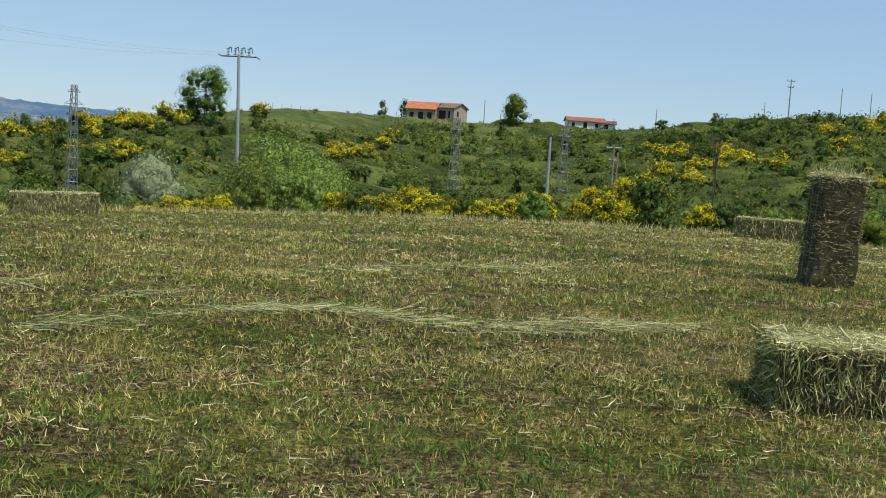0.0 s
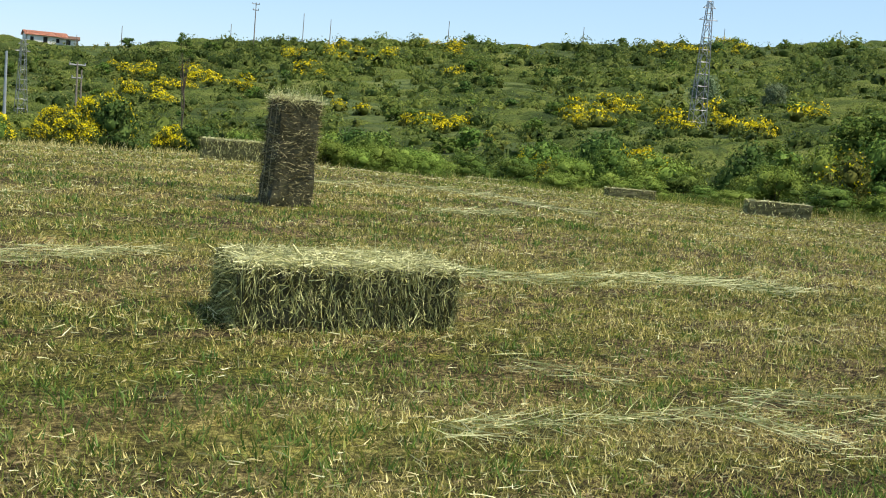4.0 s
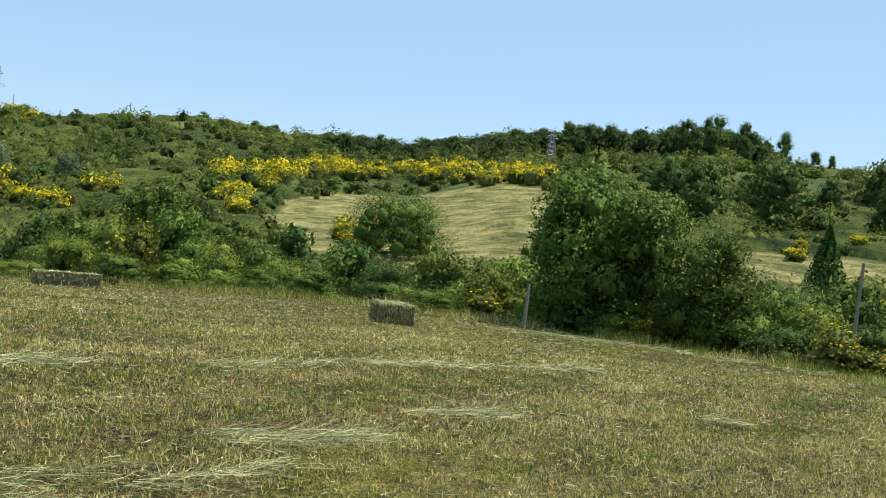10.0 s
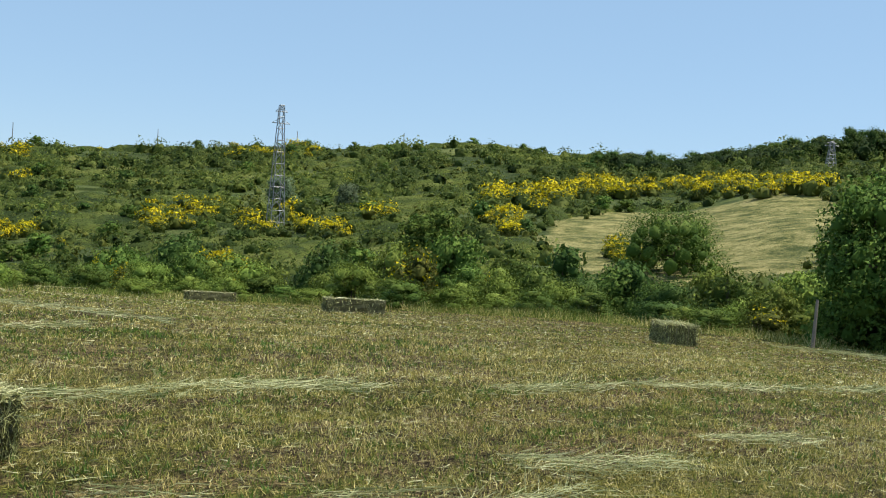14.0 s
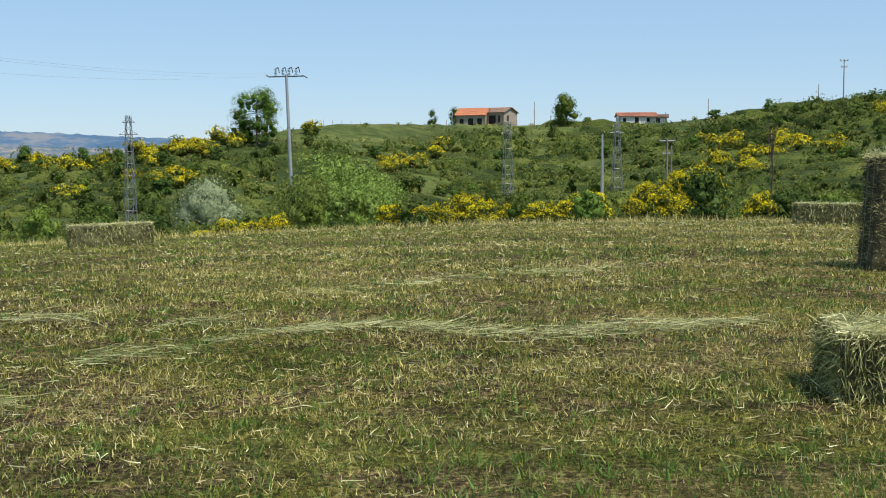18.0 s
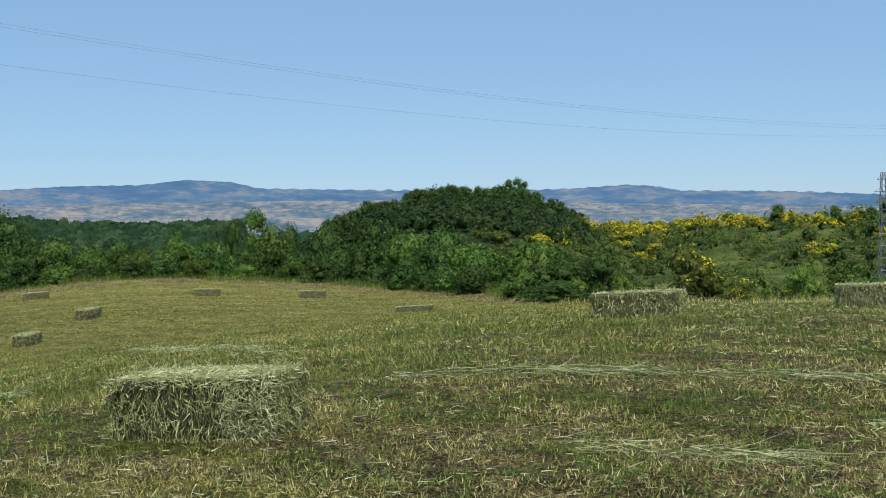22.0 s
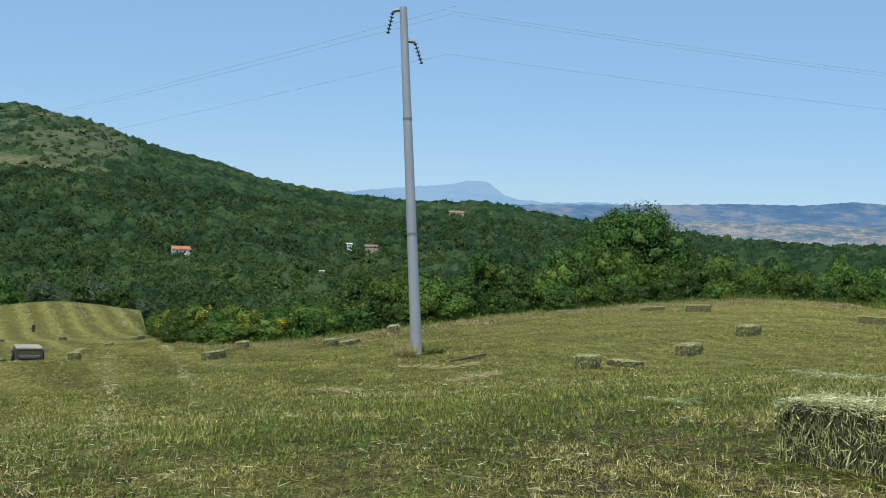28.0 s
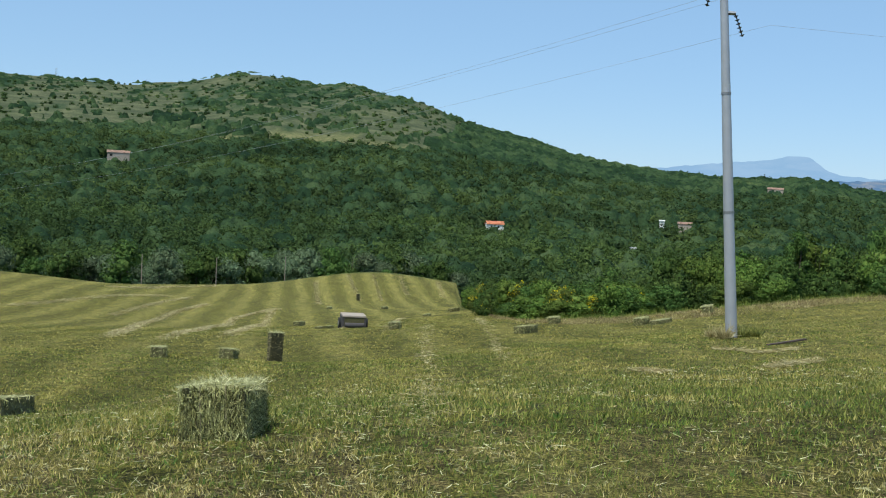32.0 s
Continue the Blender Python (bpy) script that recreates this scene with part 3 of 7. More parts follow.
# beyond 600 m a haze-like grey-green is mixed into the land colour
far_grey_green = ramp(nt, math_node(nt, "ADD", math_node(nt, "MULTIPLY", hn1, 0.6), math_node(nt, "MULTIPLY", hn2, 0.4)), [(0.4, (0.040, 0.052, 0.026)), (0.5, (0.078, 0.088, 0.043)), (0.6, (0.135, 0.135, 0.070))])
wild = mix(nt, math_node(nt, "MULTIPLY", math_node(nt, "MULTIPLY", math_node(nt, "SUBTRACT", span.outputs["Value"], 600.0), 0.003, True), 0.8), wild, far_grey_green)
clearing = ramp(nt, math_node(nt, "ADD", math_node(nt, "MULTIPLY", hn2, 0.6), math_node(nt, "MULTIPLY", hn3, 0.4)), [(0.42, (0.058, 0.075, 0.02)), (0.5, (0.175, 0.168, 0.055)), (0.58, (0.34, 0.295, 0.12))])
land = mix(nt, sep.outputs[2], wild, clearing)
vw = nt.nodes.new("ShaderNodeVertexColor")
vw.layer_name = "woods"
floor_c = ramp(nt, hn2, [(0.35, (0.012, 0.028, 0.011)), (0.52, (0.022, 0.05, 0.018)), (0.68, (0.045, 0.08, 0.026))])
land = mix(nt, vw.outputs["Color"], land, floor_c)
land = mix(nt, sep.outputs[0], land, field_c)
grain = noise_tex(nt, 130, 3, 0.8, tc)
land = mix(nt, sep.outputs[0], land, mix(nt, 1.0, land, ramp(nt, grain, [(0.36, (0.45, 0.43, 0.40)), (0.5, (0.95, 0.95, 0.95)), (0.64, (1.0, 1.0, 1.0))]), "MULTIPLY"))
nt.links.new(land, bsdf.inputs["Base Color"])
bump(nt, bsdf, math_node(nt, "ADD", fine, grain), 0.9, 0.04)
ground_me.materials.append(m)
tagged(new("ground", ground_me), "mown hay field falling to a shrubby valley and hills", "ground", kind="structure")


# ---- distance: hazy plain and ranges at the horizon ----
# unlit glowing colour with the blue of haze already mixed in
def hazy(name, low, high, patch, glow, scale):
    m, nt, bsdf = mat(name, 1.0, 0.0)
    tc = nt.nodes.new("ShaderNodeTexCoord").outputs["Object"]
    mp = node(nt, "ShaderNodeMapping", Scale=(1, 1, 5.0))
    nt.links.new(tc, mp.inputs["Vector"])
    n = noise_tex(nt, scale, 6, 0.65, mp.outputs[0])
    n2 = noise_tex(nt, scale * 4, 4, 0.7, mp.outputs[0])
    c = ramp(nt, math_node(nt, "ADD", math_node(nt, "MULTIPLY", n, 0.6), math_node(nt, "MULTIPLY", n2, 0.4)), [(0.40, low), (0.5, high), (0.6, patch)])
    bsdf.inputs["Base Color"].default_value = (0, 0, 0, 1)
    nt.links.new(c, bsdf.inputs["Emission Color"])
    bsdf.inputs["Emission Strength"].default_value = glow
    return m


def backdrop(name, label, az0, az1, r, low_el, tops, material, rag=0.05, seed=1):
    """A distant range: a ridge band that leans back, its crest through (azimuth, elevation) pairs."""
    a = np.arange(az0, az1 + 0.01, 0.1)
    xs, ys = zip(*tops)
    top = np.interp(a, xs, ys)
    k = np.hanning(9)
    top = np.convolve(np.r_[[top[0]] * 4, top, [top[-1]] * 4], k / k.sum(), "valid")
    top = top + rag * lumps(a * 10, a * 3, 9, seed) + rag * 0.4 * lumps(a * 10, a * 3, 2.5, seed + 1)
    co = []
    for f, lean in ((0, 0.94), (0.33, 0.96), (0.66, 0.98), (1, 1.0), (0.3, 1.03)):
        el = np.radians(low_el + (top - low_el) * f)
        ra = np.radians(a)
        co.append(np.c_[-np.sin(ra) * r * lean, np.cos(ra) * r * lean, EYE + r * lean * np.tan(el)])
    n = len(a)
    co = np.concatenate(co)
    i, j = np.meshgrid(np.arange(4), np.arange(n - 1), indexing="ij")
    quads = np.stack([i * n + j, i * n + j + 1, (i + 1) * n + j + 1, (i + 1) * n + j], -1).reshape(-1, 4)
    return tagged(new(name, mesh_from(name, co, quads, material, True)), label, "hills", kind="structure")


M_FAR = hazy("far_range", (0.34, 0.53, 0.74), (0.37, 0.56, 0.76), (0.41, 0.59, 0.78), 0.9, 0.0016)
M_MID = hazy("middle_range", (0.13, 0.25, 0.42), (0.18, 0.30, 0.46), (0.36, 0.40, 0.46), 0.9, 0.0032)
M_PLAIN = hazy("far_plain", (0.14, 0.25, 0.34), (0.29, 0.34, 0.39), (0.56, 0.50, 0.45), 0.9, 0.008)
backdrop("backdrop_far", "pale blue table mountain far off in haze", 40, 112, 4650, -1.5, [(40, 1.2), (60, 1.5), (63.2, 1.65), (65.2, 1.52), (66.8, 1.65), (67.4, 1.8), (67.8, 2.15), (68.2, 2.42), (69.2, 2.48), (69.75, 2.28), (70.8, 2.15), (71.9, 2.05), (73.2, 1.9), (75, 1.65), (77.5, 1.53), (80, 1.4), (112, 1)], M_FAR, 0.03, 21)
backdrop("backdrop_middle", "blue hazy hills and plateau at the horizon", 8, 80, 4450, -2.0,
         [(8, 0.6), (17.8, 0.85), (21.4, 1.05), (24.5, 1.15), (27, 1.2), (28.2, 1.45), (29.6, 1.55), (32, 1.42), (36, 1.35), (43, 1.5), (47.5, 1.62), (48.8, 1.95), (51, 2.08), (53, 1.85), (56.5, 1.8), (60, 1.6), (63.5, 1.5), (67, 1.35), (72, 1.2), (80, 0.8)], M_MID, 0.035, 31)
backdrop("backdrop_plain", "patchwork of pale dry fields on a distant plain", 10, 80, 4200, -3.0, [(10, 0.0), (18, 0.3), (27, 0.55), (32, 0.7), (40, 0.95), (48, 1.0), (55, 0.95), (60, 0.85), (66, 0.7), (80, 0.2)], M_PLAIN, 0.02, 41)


# ---- building blocks for things ----
def thing(name, label, category, group=""):
    return tagged(new(name), label, category, group)


def part(name, me, parent, label=""):
    ob = new(name, me)
    ob.parent = parent
    return tagged(ob, label)


def bm_part(name, bm, material, parent=None, label="", smooth=False):
    me = bpy.data.meshes.new(name)
    bm.to_mesh(me)
    bm.free()
    me.materials.append(material)
    if smooth:
        me.polygons.foreach_set("use_smooth", np.full(len(me.polygons), True))
    ob = new(name, me)
    if parent is not None:
        ob.parent = parent
    return tagged(ob, label)


def box(bm, x0, x1, y0, y1, z0, z1):
    v = [bm.verts.new((x, y, z)) for z in (z0, z1) for x, y in ((x0, y0), (x1, y0), (x1, y1), (x0, y1))]
    for f in ((3, 2, 1, 0), (4, 5, 6, 7), (0, 1, 5, 4), (1, 2, 6, 5), (2, 3, 7, 6), (3, 0, 4, 7)):
        bm.faces.new([v[i] for i in f])


def beam(bm, a, b, w, sides=4, w2=None):
    """A bar from a to b, w across, tapering to w2."""
    a, b = Vector(a), Vector(b)
    w2 = w if w2 is None else w2
    d = (b - a).normalized()
    s = d.orthogonal().normalized()
    t = d.cross(s)
    loops = []
    for p, ww in ((a, w), (b, w2)):
        loops.append([bm.verts.new(p + (s * math.cos(6.2832 * (i + 0.5) / sides) + t * math.sin(6.2832 * (i + 0.5) / sides)) * ww * 0.5) for i in range(sides)])
    for i in range(sides):
        j = (i + 1) % sides
        bm.faces.new((loops[0][i], loops[0][j], loops[1][j], loops[1][i]))
    bm.faces.new(loops[0][::-1])
    bm.faces.new(loops[1])


def strands(rs, p, d, length, width, curl=0.3):
    """Blades or straws: three-point strips from points p along directions d."""
    n = len(p)
    side = np.cross(d, rs.normal(size=(n, 3)))
    side /= np.linalg.norm(side, axis=1)[:, None] + 1e-9
    bendv = rs.normal(size=(n, 3)) * curl
    L, W = length[:, None], width[:, None] * 0.5
    mid = p + d * L * 0.5 + bendv * L * 0.12
    tip = p + d * L + bendv * L * 0.5
    co = np.stack([p - side * W, p + side * W, mid - side * W * 0.8, mid + side * W * 0.8, tip - side * W * 0.25, tip + side * W * 0.25], 1).reshape(-1, 3)
    b = np.arange(n)[:, None] * 6
    q = np.concatenate([b + np.array([[0, 1, 3, 2]]), b + np.array([[2, 3, 5, 4]])])
    return co, q


def leaves(rs, c, nrm, size, tri=False):
    """Leaf blades at points c, facing roughly along nrm."""
    n = len(c)
    nrm = nrm + rs.normal(size=(n, 3)) * 0.45
    nrm /= np.linalg.norm(nrm, axis=1)[:, None]
    a = np.cross(nrm, rs.normal(size=(n, 3)))
    a /= np.linalg.norm(a, axis=1)[:, None] + 1e-9
    b = np.cross(nrm, a)
    s = (size * rs.uniform(0.6, 1.35, n))[:, None]
    if tri:
        co = np.stack([c - a * s * 0.6, c - b * s * 0.5, c + a * s * 0.6 + b * s * 0.3], 1).reshape(-1, 3)
        return co, np.arange(n * 3).reshape(-1, 3)[:, [0, 1, 2, 2]]
    co = np.stack([c - a * s * 0.6, c - b * s * 0.34 + nrm * s * 0.08, c + a * s * 0.6, c + b * s * 0.34 + nrm * s * 0.08], 1).reshape(-1, 3)
    return co, np.arange(n * 4).reshape(-1, 4)


def soften(me, normals):
    """Shade a mass of leaves by the roundness of its clumps."""
    me.polygons.foreach_set("use_smooth", np.full(len(me.polygons), True))
    normals = normals / (np.linalg.norm(normals, axis=1)[:, None] + 1e-9)
    me.normals_split_custom_set_from_vertices(normals.tolist())


bm = bmesh.new()
bmesh.ops.create_icosphere(bm, subdivisions=1, radius=1)
ICO = (np.array([v.co for v in bm.verts]), np.array([[v.index for v in f.verts] for f in bm.faces]))
bm.free()


def cores(blobs, k):
    """Rough dark hearts of the leaf clumps, so that the crown is not see-through."""
    cs, fs, o = [], [], 0
    for x, y, z, r in blobs:
        jag = np.random.RandomState(int(abs(x * 977 + z * 331)) % 9999).uniform(0.6, 1.3, (len(ICO[0]), 1))
        cs.append(ICO[0] * jag * r * k + (x, y, z))
        fs.append(np.c_[ICO[1], ICO[1][:, 2]] + o)
        o += len(ICO[0])
    return np.concatenate(cs), np.concatenate(fs)


def domes(name, label, category, seed, base, size, k, leaf, material, up=0.75, heart=0.86):
    """Many lumpy domes of leaf sprays over solid hearts, joined."""
    rs = np.random.RandomState(seed)
    n = len(base)
    d = rs.normal(size=(n, k, 3))
    d[..., 2] = np.where(rs.uniform(size=(n, k)) < up, np.abs(d[..., 2]), d[..., 2])
    d /= np.linalg.norm(d, axis=2)[..., None]
    lump = 1 + 0.2 * np.sin(d[..., :1] * 5 + rs.uniform(0, 6, (n, 1, 1))) * np.sin(d[..., 1:2] * 5 + d[..., 2:] * 4)
    c = base[:, None] + d * size[:, None] * lump * rs.uniform(0.8, 1.12, (n, k, 1))
    co, q = leaves(rs, c.reshape(-1, 3), d.reshape(-1, 3), np.repeat(size[:, 0] * 2 * leaf, k), True)
    nl = np.repeat((d + np.array([0, 0, 0.25]) + rs.normal(size=d.shape) * 0.45).reshape(-1, 3), 3, 0)
    if heart:
        core = (base[:, None] + ICO[0][None] * size[:, None] * heart * rs.uniform(0.7, 1.15, (n, len(ICO[0]), 1))).reshape(-1, 3)
        hq = (np.c_[ICO[1], ICO[1][:, 2]][None] + np.arange(n)[:, None, None] * len(ICO[0])).reshape(-1, 4)
        co, q, nl = np.concatenate([co, core]), np.concatenate([q, hq + len(co)]), np.concatenate([nl, np.tile(ICO[0], (n, 1)) + rs.normal(size=(n * len(ICO[0]), 3)) * 0.7])
    me = mesh_from(name, co, q, material)
    soften(me, nl)
    return tagged(new(name, me), label, category, kind="stuff")


def spread_over(seed, az0, az1, r0, r1, apart):
    rs = np.random.RandomState(seed)
    n = int(radians(az1 - az0) * (r1 ** 2 - r0 ** 2) / 2 / apart ** 2)
    az, r = rs.uniform(az0, az1, n), np.sqrt(rs.uniform(r0 ** 2, r1 ** 2, n))
    x, y = -np.sin(np.radians(az)) * r, np.cos(np.radians(az)) * r
    return rs, az, r, x, y, ground(x, y)


def blob_layout(rs, w, h, n, base=0.2, top=1.0, puff=1.0):
    out = []
    for i in range(n):
        u = rs.uniform(0, 1)
        z = h * (base + (top - base) * 0.86 * u)
        spread = w * 0.5 * math.sqrt(max(0.08, 1 - (u * 0.95) ** 2)) * (0.94 - 0.22 * puff)
        a, q = rs.uniform(0, 6.283), math.sqrt(rs.uniform(0.15, 1))
        out.append((math.cos(a) * spread * q, math.sin(a) * spread * q, z, w * rs.uniform(0.16, 0.27) * puff))
    return out


def foliage(seed, w, h, n_blob, n_leaf, leaf, base=0.15, material=None, flat=0.85, core=0.72, name="foliage", puff=1.0):
    rs = np.random.RandomState(seed)
    blobs = blob_layout(rs, w, h, n_blob, base, 1.0, puff)
    bl = np.array(blobs)
    pick = rs.choice(len(bl), n_leaf, p=bl[:, 3] ** 2 / (bl[:, 3] ** 2).sum())
    d = rs.normal(size=(n_leaf, 3))
    d[:, 2] = np.where(rs.uniform(size=n_leaf) < 0.62, np.abs(d[:, 2]), d[:, 2])
    d /= np.linalg.norm(d, axis=1)[:, None]
    c = bl[pick, :3] + d * bl[pick, 3:4] * rs.uniform(0.72, 1.12, n_leaf)[:, None] * np.array([1, 1, flat])
    c[:, 2] = np.maximum(c[:, 2], 0.02)
    tri = True
    co, q = leaves(rs, c, d, np.full(n_leaf, leaf), tri)
    co2, q2 = cores(blobs, core)
    co2[:, 2] = np.maximum(co2[:, 2], 0.0)
    me = mesh_from(name, np.concatenate([co, co2]), np.concatenate([q, q2 + len(co)]), material)
    hub = np.array([0, 0, h * (base + 0.35 * (1 - base))])
    big = np.concatenate([c - hub, np.zeros((0, 3))])
    big /= np.linalg.norm(big, axis=1)[:, None] + 1e-9
    nl = np.repeat(d * 0.75 + big * 0.5 + rs.normal(size=d.shape) * 0.7, 3 if tri else 4, 0)
    nc = np.concatenate([ICO[0]] * len(blobs)) * 0.8 + (co2 - hub) / (np.linalg.norm(co2 - hub, axis=1)[:, None] + 1e-9) * 0.5
    soften(me, np.concatenate([nl, nc]))
    return me, bl


def stems(seed, h, w, n, thick, spread=0.5, name="woody_base"):
    rs = random.Random(seed)
    bm = bmesh.new()
    for i in range(n):
        a, q = rs.uniform(0, 6.283), rs.uniform(0.3, 1)
        mid = Vector((math.cos(a) * w * spread * 0.2 * q, math.sin(a) * w * spread * 0.2 * q, h * 0.35))
        tip = Vector((math.cos(a) * w * spread * 0.5 * q, math.sin(a) * w * spread * 0.5 * q, h * rs.uniform(0.65, 0.9)))
        beam(bm, (rs.uniform(-0.03, 0.03) * w, rs.uniform(-0.03, 0.03) * w, -0.25), mid, thick, 3, thick * 0.7)
        beam(bm, mid, tip, thick * 0.7, 3, thick * 0.2)
    me = bpy.data.meshes.new(name)
    bm.to_mesh(me)
    bm.free()
    me.materials.append(M_BARK)
    return me


def flowers(seed, bl, n, leaf, low=0.35):
    """Blossom on the upper, outer parts of the clumps."""
    rs = np.random.RandomState(seed)
    top = bl[bl[:, 2] > np.quantile(bl[:, 2], low)]
    pick = rs.choice(len(top), n)
    d = rs.normal(size=(n, 3))
    d[:, 2] = np.abs(d[:, 2]) + 0.5
    d /= np.linalg.norm(d, axis=1)[:, None]
    c = top[pick, :3] + d * top[pick, 3:4] * rs.uniform(0.85, 1.25, n)[:, None]
    co, q = leaves(rs, c, d, np.full(n, leaf), True)
    return mesh_from("blossom", co, q, M_FLOWER)


def shrub_kind(seed, w, h, n_blob, n_leaf, leaf, material, blossom=0, variants=3, base=0.0, core=0.52, puff=1.0):
    out = []
    for i in range(variants):
        me, bl = foliage(seed + i, w, h, n_blob, n_leaf, leaf, base, material, core=core, puff=puff)
        st = stems(seed + i, h, w, 5, 0.035 * h / 2)
        fl = flowers(seed + i, bl, blossom, leaf * 0.75) if blossom else None
        out.append((me, st, fl))
    return out


def plant(kind, name, label, category, x, y, scale, rs, group="", tall=1.0, sink=0.05):
    me, st, fl = rs.choice(kind)
    ob = tagged(new(name), label, category, group)
    part("foliage", me, ob)
    part("woody_base", st, ob)
    if fl is not None:
        tagged(part("blossom", fl, ob, "bright yellow blossom"), kind="stuff")
    ob.matrix_basis = Matrix.Translation((x, y, gz(x, y) - sink)) @ Matrix.Rotation(rs.uniform(0, 6.283), 4, "Z") @ Matrix.Diagonal((scale, scale * rs.uniform(0.85, 1.15), scale * tall * rs.uniform(0.9, 1.1), 1))
    return ob


# ---- hay bales ----
BALE_L, BALE_W, BALE_H = 1.10, 0.46, 0.33


def bale_kind(seed, n_straw, width, size=(BALE_L, BALE_W, BALE_H), droop=1.0, ragged=False, straw=None, core=None):
    """The pressed body, rough straws on its faces, a loose mop on top, and two twines."""
    rs = np.random.RandomState(seed)
    bl, bw, bh = size
    bm = bmesh.new()
    box(bm, -bl / 2, bl / 2, -bw / 2, bw / 2, 0, bh)
    bmesh.ops.subdivide_edges(bm, edges=bm.edges[:], cuts=7, use_grid_fill=True)
    for v in bm.verts:
        g = noise.noise(v.co * 9 + Vector((seed, 0, 0))) * 0.022 + noise.noise(v.co * 3 + Vector((0, seed, 0))) * 0.018
        v.co += Vector((v.co.x / bl * 2, v.co.y / bw * 2, (v.co.z - bh / 2) / bh * 2)) * g
        if abs(v.co.x) > bl * 0.42 and abs(v.co.y) > bw * 0.4:
            v.co.y *= 0.95
        cut = min(abs(v.co.y - bw * 0.2), abs(v.co.y + bw * 0.2))
        if v.co.z > bh * 0.9 and cut < 0.03:
            v.co.z -= 0.012
        v.co.z = max(v.co.z, 0)
    body = bpy.data.meshes.new("body")
    bm.to_mesh(body)
    bm.free()
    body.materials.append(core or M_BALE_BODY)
    # straws on the sides, pressed in flakes
    n = n_straw
    face = rs.randint(0, 4, n)
    u, v = rs.uniform(-0.5, 0.5, n), rs.uniform(0.0, 1, n)
    p = np.zeros((n, 3))
    out = np.zeros((n, 3))
    for k, (ax, s) in enumerate(((1, -1), (1, 1), (0, -1), (0, 1))):
        i = face == k
        ext = (bl, bw)[ax]
        oth = (bw, bl)[ax]
        p[i, ax] = s * ext * 0.5
        p[i, 1 - ax] = u[i] * oth
        p[i, 2] = v[i] * bh
        out[i, ax] = s
    d = rs.normal(size=(n, 3)) * np.array([0.35, 0.35, 1.0] if droop else [1.0, 1.0, 0.3]) + out * 0.25
    d[:, 2] -= 0.3 * droop
    d /= np.linalg.norm(d, axis=1)[:, None]
    c1, q1 = strands(rs, p - d * 0.03 + out * 0.01, d, rs.uniform(0.03, 0.10, n), width * rs.uniform(0.6, 1.25, n), 0.25)
    c1[:, 2] = np.maximum(c1[:, 2], 0.0)
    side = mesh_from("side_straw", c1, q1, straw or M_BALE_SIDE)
    m2 = int(n_straw * 1.0 * min(1, bl * bw / 0.4))
    p = np.c_[rs.uniform(-0.49, 0.49, m2) * bl, rs.uniform(-0.48, 0.48, m2) * bw, np.full(m2, bh) + rs.uniform(-0.03, 0.025, m2)]
    d = rs.normal(size=(m2, 3)) * np.array([1, 1, 0.1])
    d /= np.linalg.norm(d, axis=1)[:, None]
    c2, q2 = strands(rs, p - d * 0.06, d, rs.uniform(0.04, 0.125, m2), np.full(m2, width * 0.85), 0.22)
    # tufts that stick up and hang over the edges
    m3 = m2 // 8 if droop else m2
    p = np.c_[rs.uniform(-0.5, 0.5, m3) * bl, rs.choice([-0.45, 0.45, 0.0, 0.2], m3) * bw + rs.normal(size=m3) * 0.03, np.full(m3, bh - 0.01)]
    d = rs.normal(size=(m3, 3)) * np.array([0.7, 0.5, 0.6]) + np.array([0.15, 0, 0.15]) + p * np.array([0.5, 1.4, 0])
    d /= np.linalg.norm(d, axis=1)[:, None]
    c3, q3 = strands(rs, p, d, rs.uniform(0.03, 0.11 if droop else 0.13, m3), np.full(m3, width * 0.7), 0.5)
    c2, q2 = np.concatenate([c2, c3]), np.concatenate([q2, q3 + len(c2)])
    if ragged:
        m4 = n_straw // 7
        p = np.c_[bl * rs.uniform(0.22, 0.53, m4), rs.uniform(-0.58, 0.5, m4) * bw, bh * rs.uniform(0.0, 1.05, m4) ** 0.8]
        p[:, 1] = np.where(rs.uniform(size=m4) < 0.6, -bw * rs.uniform(0.48, 0.6, m4), p[:, 1])
        d = rs.normal(size=(m4, 3)) * np.array([0.8, 0.5, 0.55]) + np.array([0.5, -0.2, -0.1])
        d /= np.linalg.norm(d, axis=1)[:, None]
        c4, q4 = strands(rs, p, d, rs.uniform(0.03, 0.11, m4), np.full(m4, width * 0.75), 0.5)
        c4[:, 2] = np.maximum(c4[:, 2], 0.0)
        c2, q2 = np.concatenate([c2, c4]), np.concatenate([q2, q4 + len(c2)])
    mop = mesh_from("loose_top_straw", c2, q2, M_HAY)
    tw = []
    for y in (-0.2, 0.2):
        bm = bmesh.new()
        e = 0.012
        pts = [(-bl / 2 - e, y * bw, 0.0), (-bl / 2 - e, y * bw, bh + e), (bl / 2 + e, y * bw, bh + e), (bl / 2 + e, y * bw, 0.0)]
        for a, b in zip(pts, pts[1:]):
            beam(bm, a, b, 0.008, 4)
        me = bpy.data.meshes.new("twine")
        bm.to_mesh(me)
        bm.free()
        me.materials.append(M_TWINE)
        tw.append(me)
    return body, side, mop, tw


BALES_NEAR = [bale_kind(1, 9500, 0.0058), bale_kind(2, 9500, 0.0055, ragged=True)]
BALES_MID = [bale_kind(3, 3200, 0.008, core=M_BALE_PALE), bale_kind(4, 3200, 0.008, core=M_BALE_PALE)]
BALES_FAR = [bale_kind(5, 620, 0.016, core=M_BALE_PALE), bale_kind(6, 620, 0.016, core=M_BALE_PALE)]
BALE_UP = bale_kind(8, 4200, 0.0055, (0.37, 0.27, 0.95), 0, straw=M_BALE_DARK)
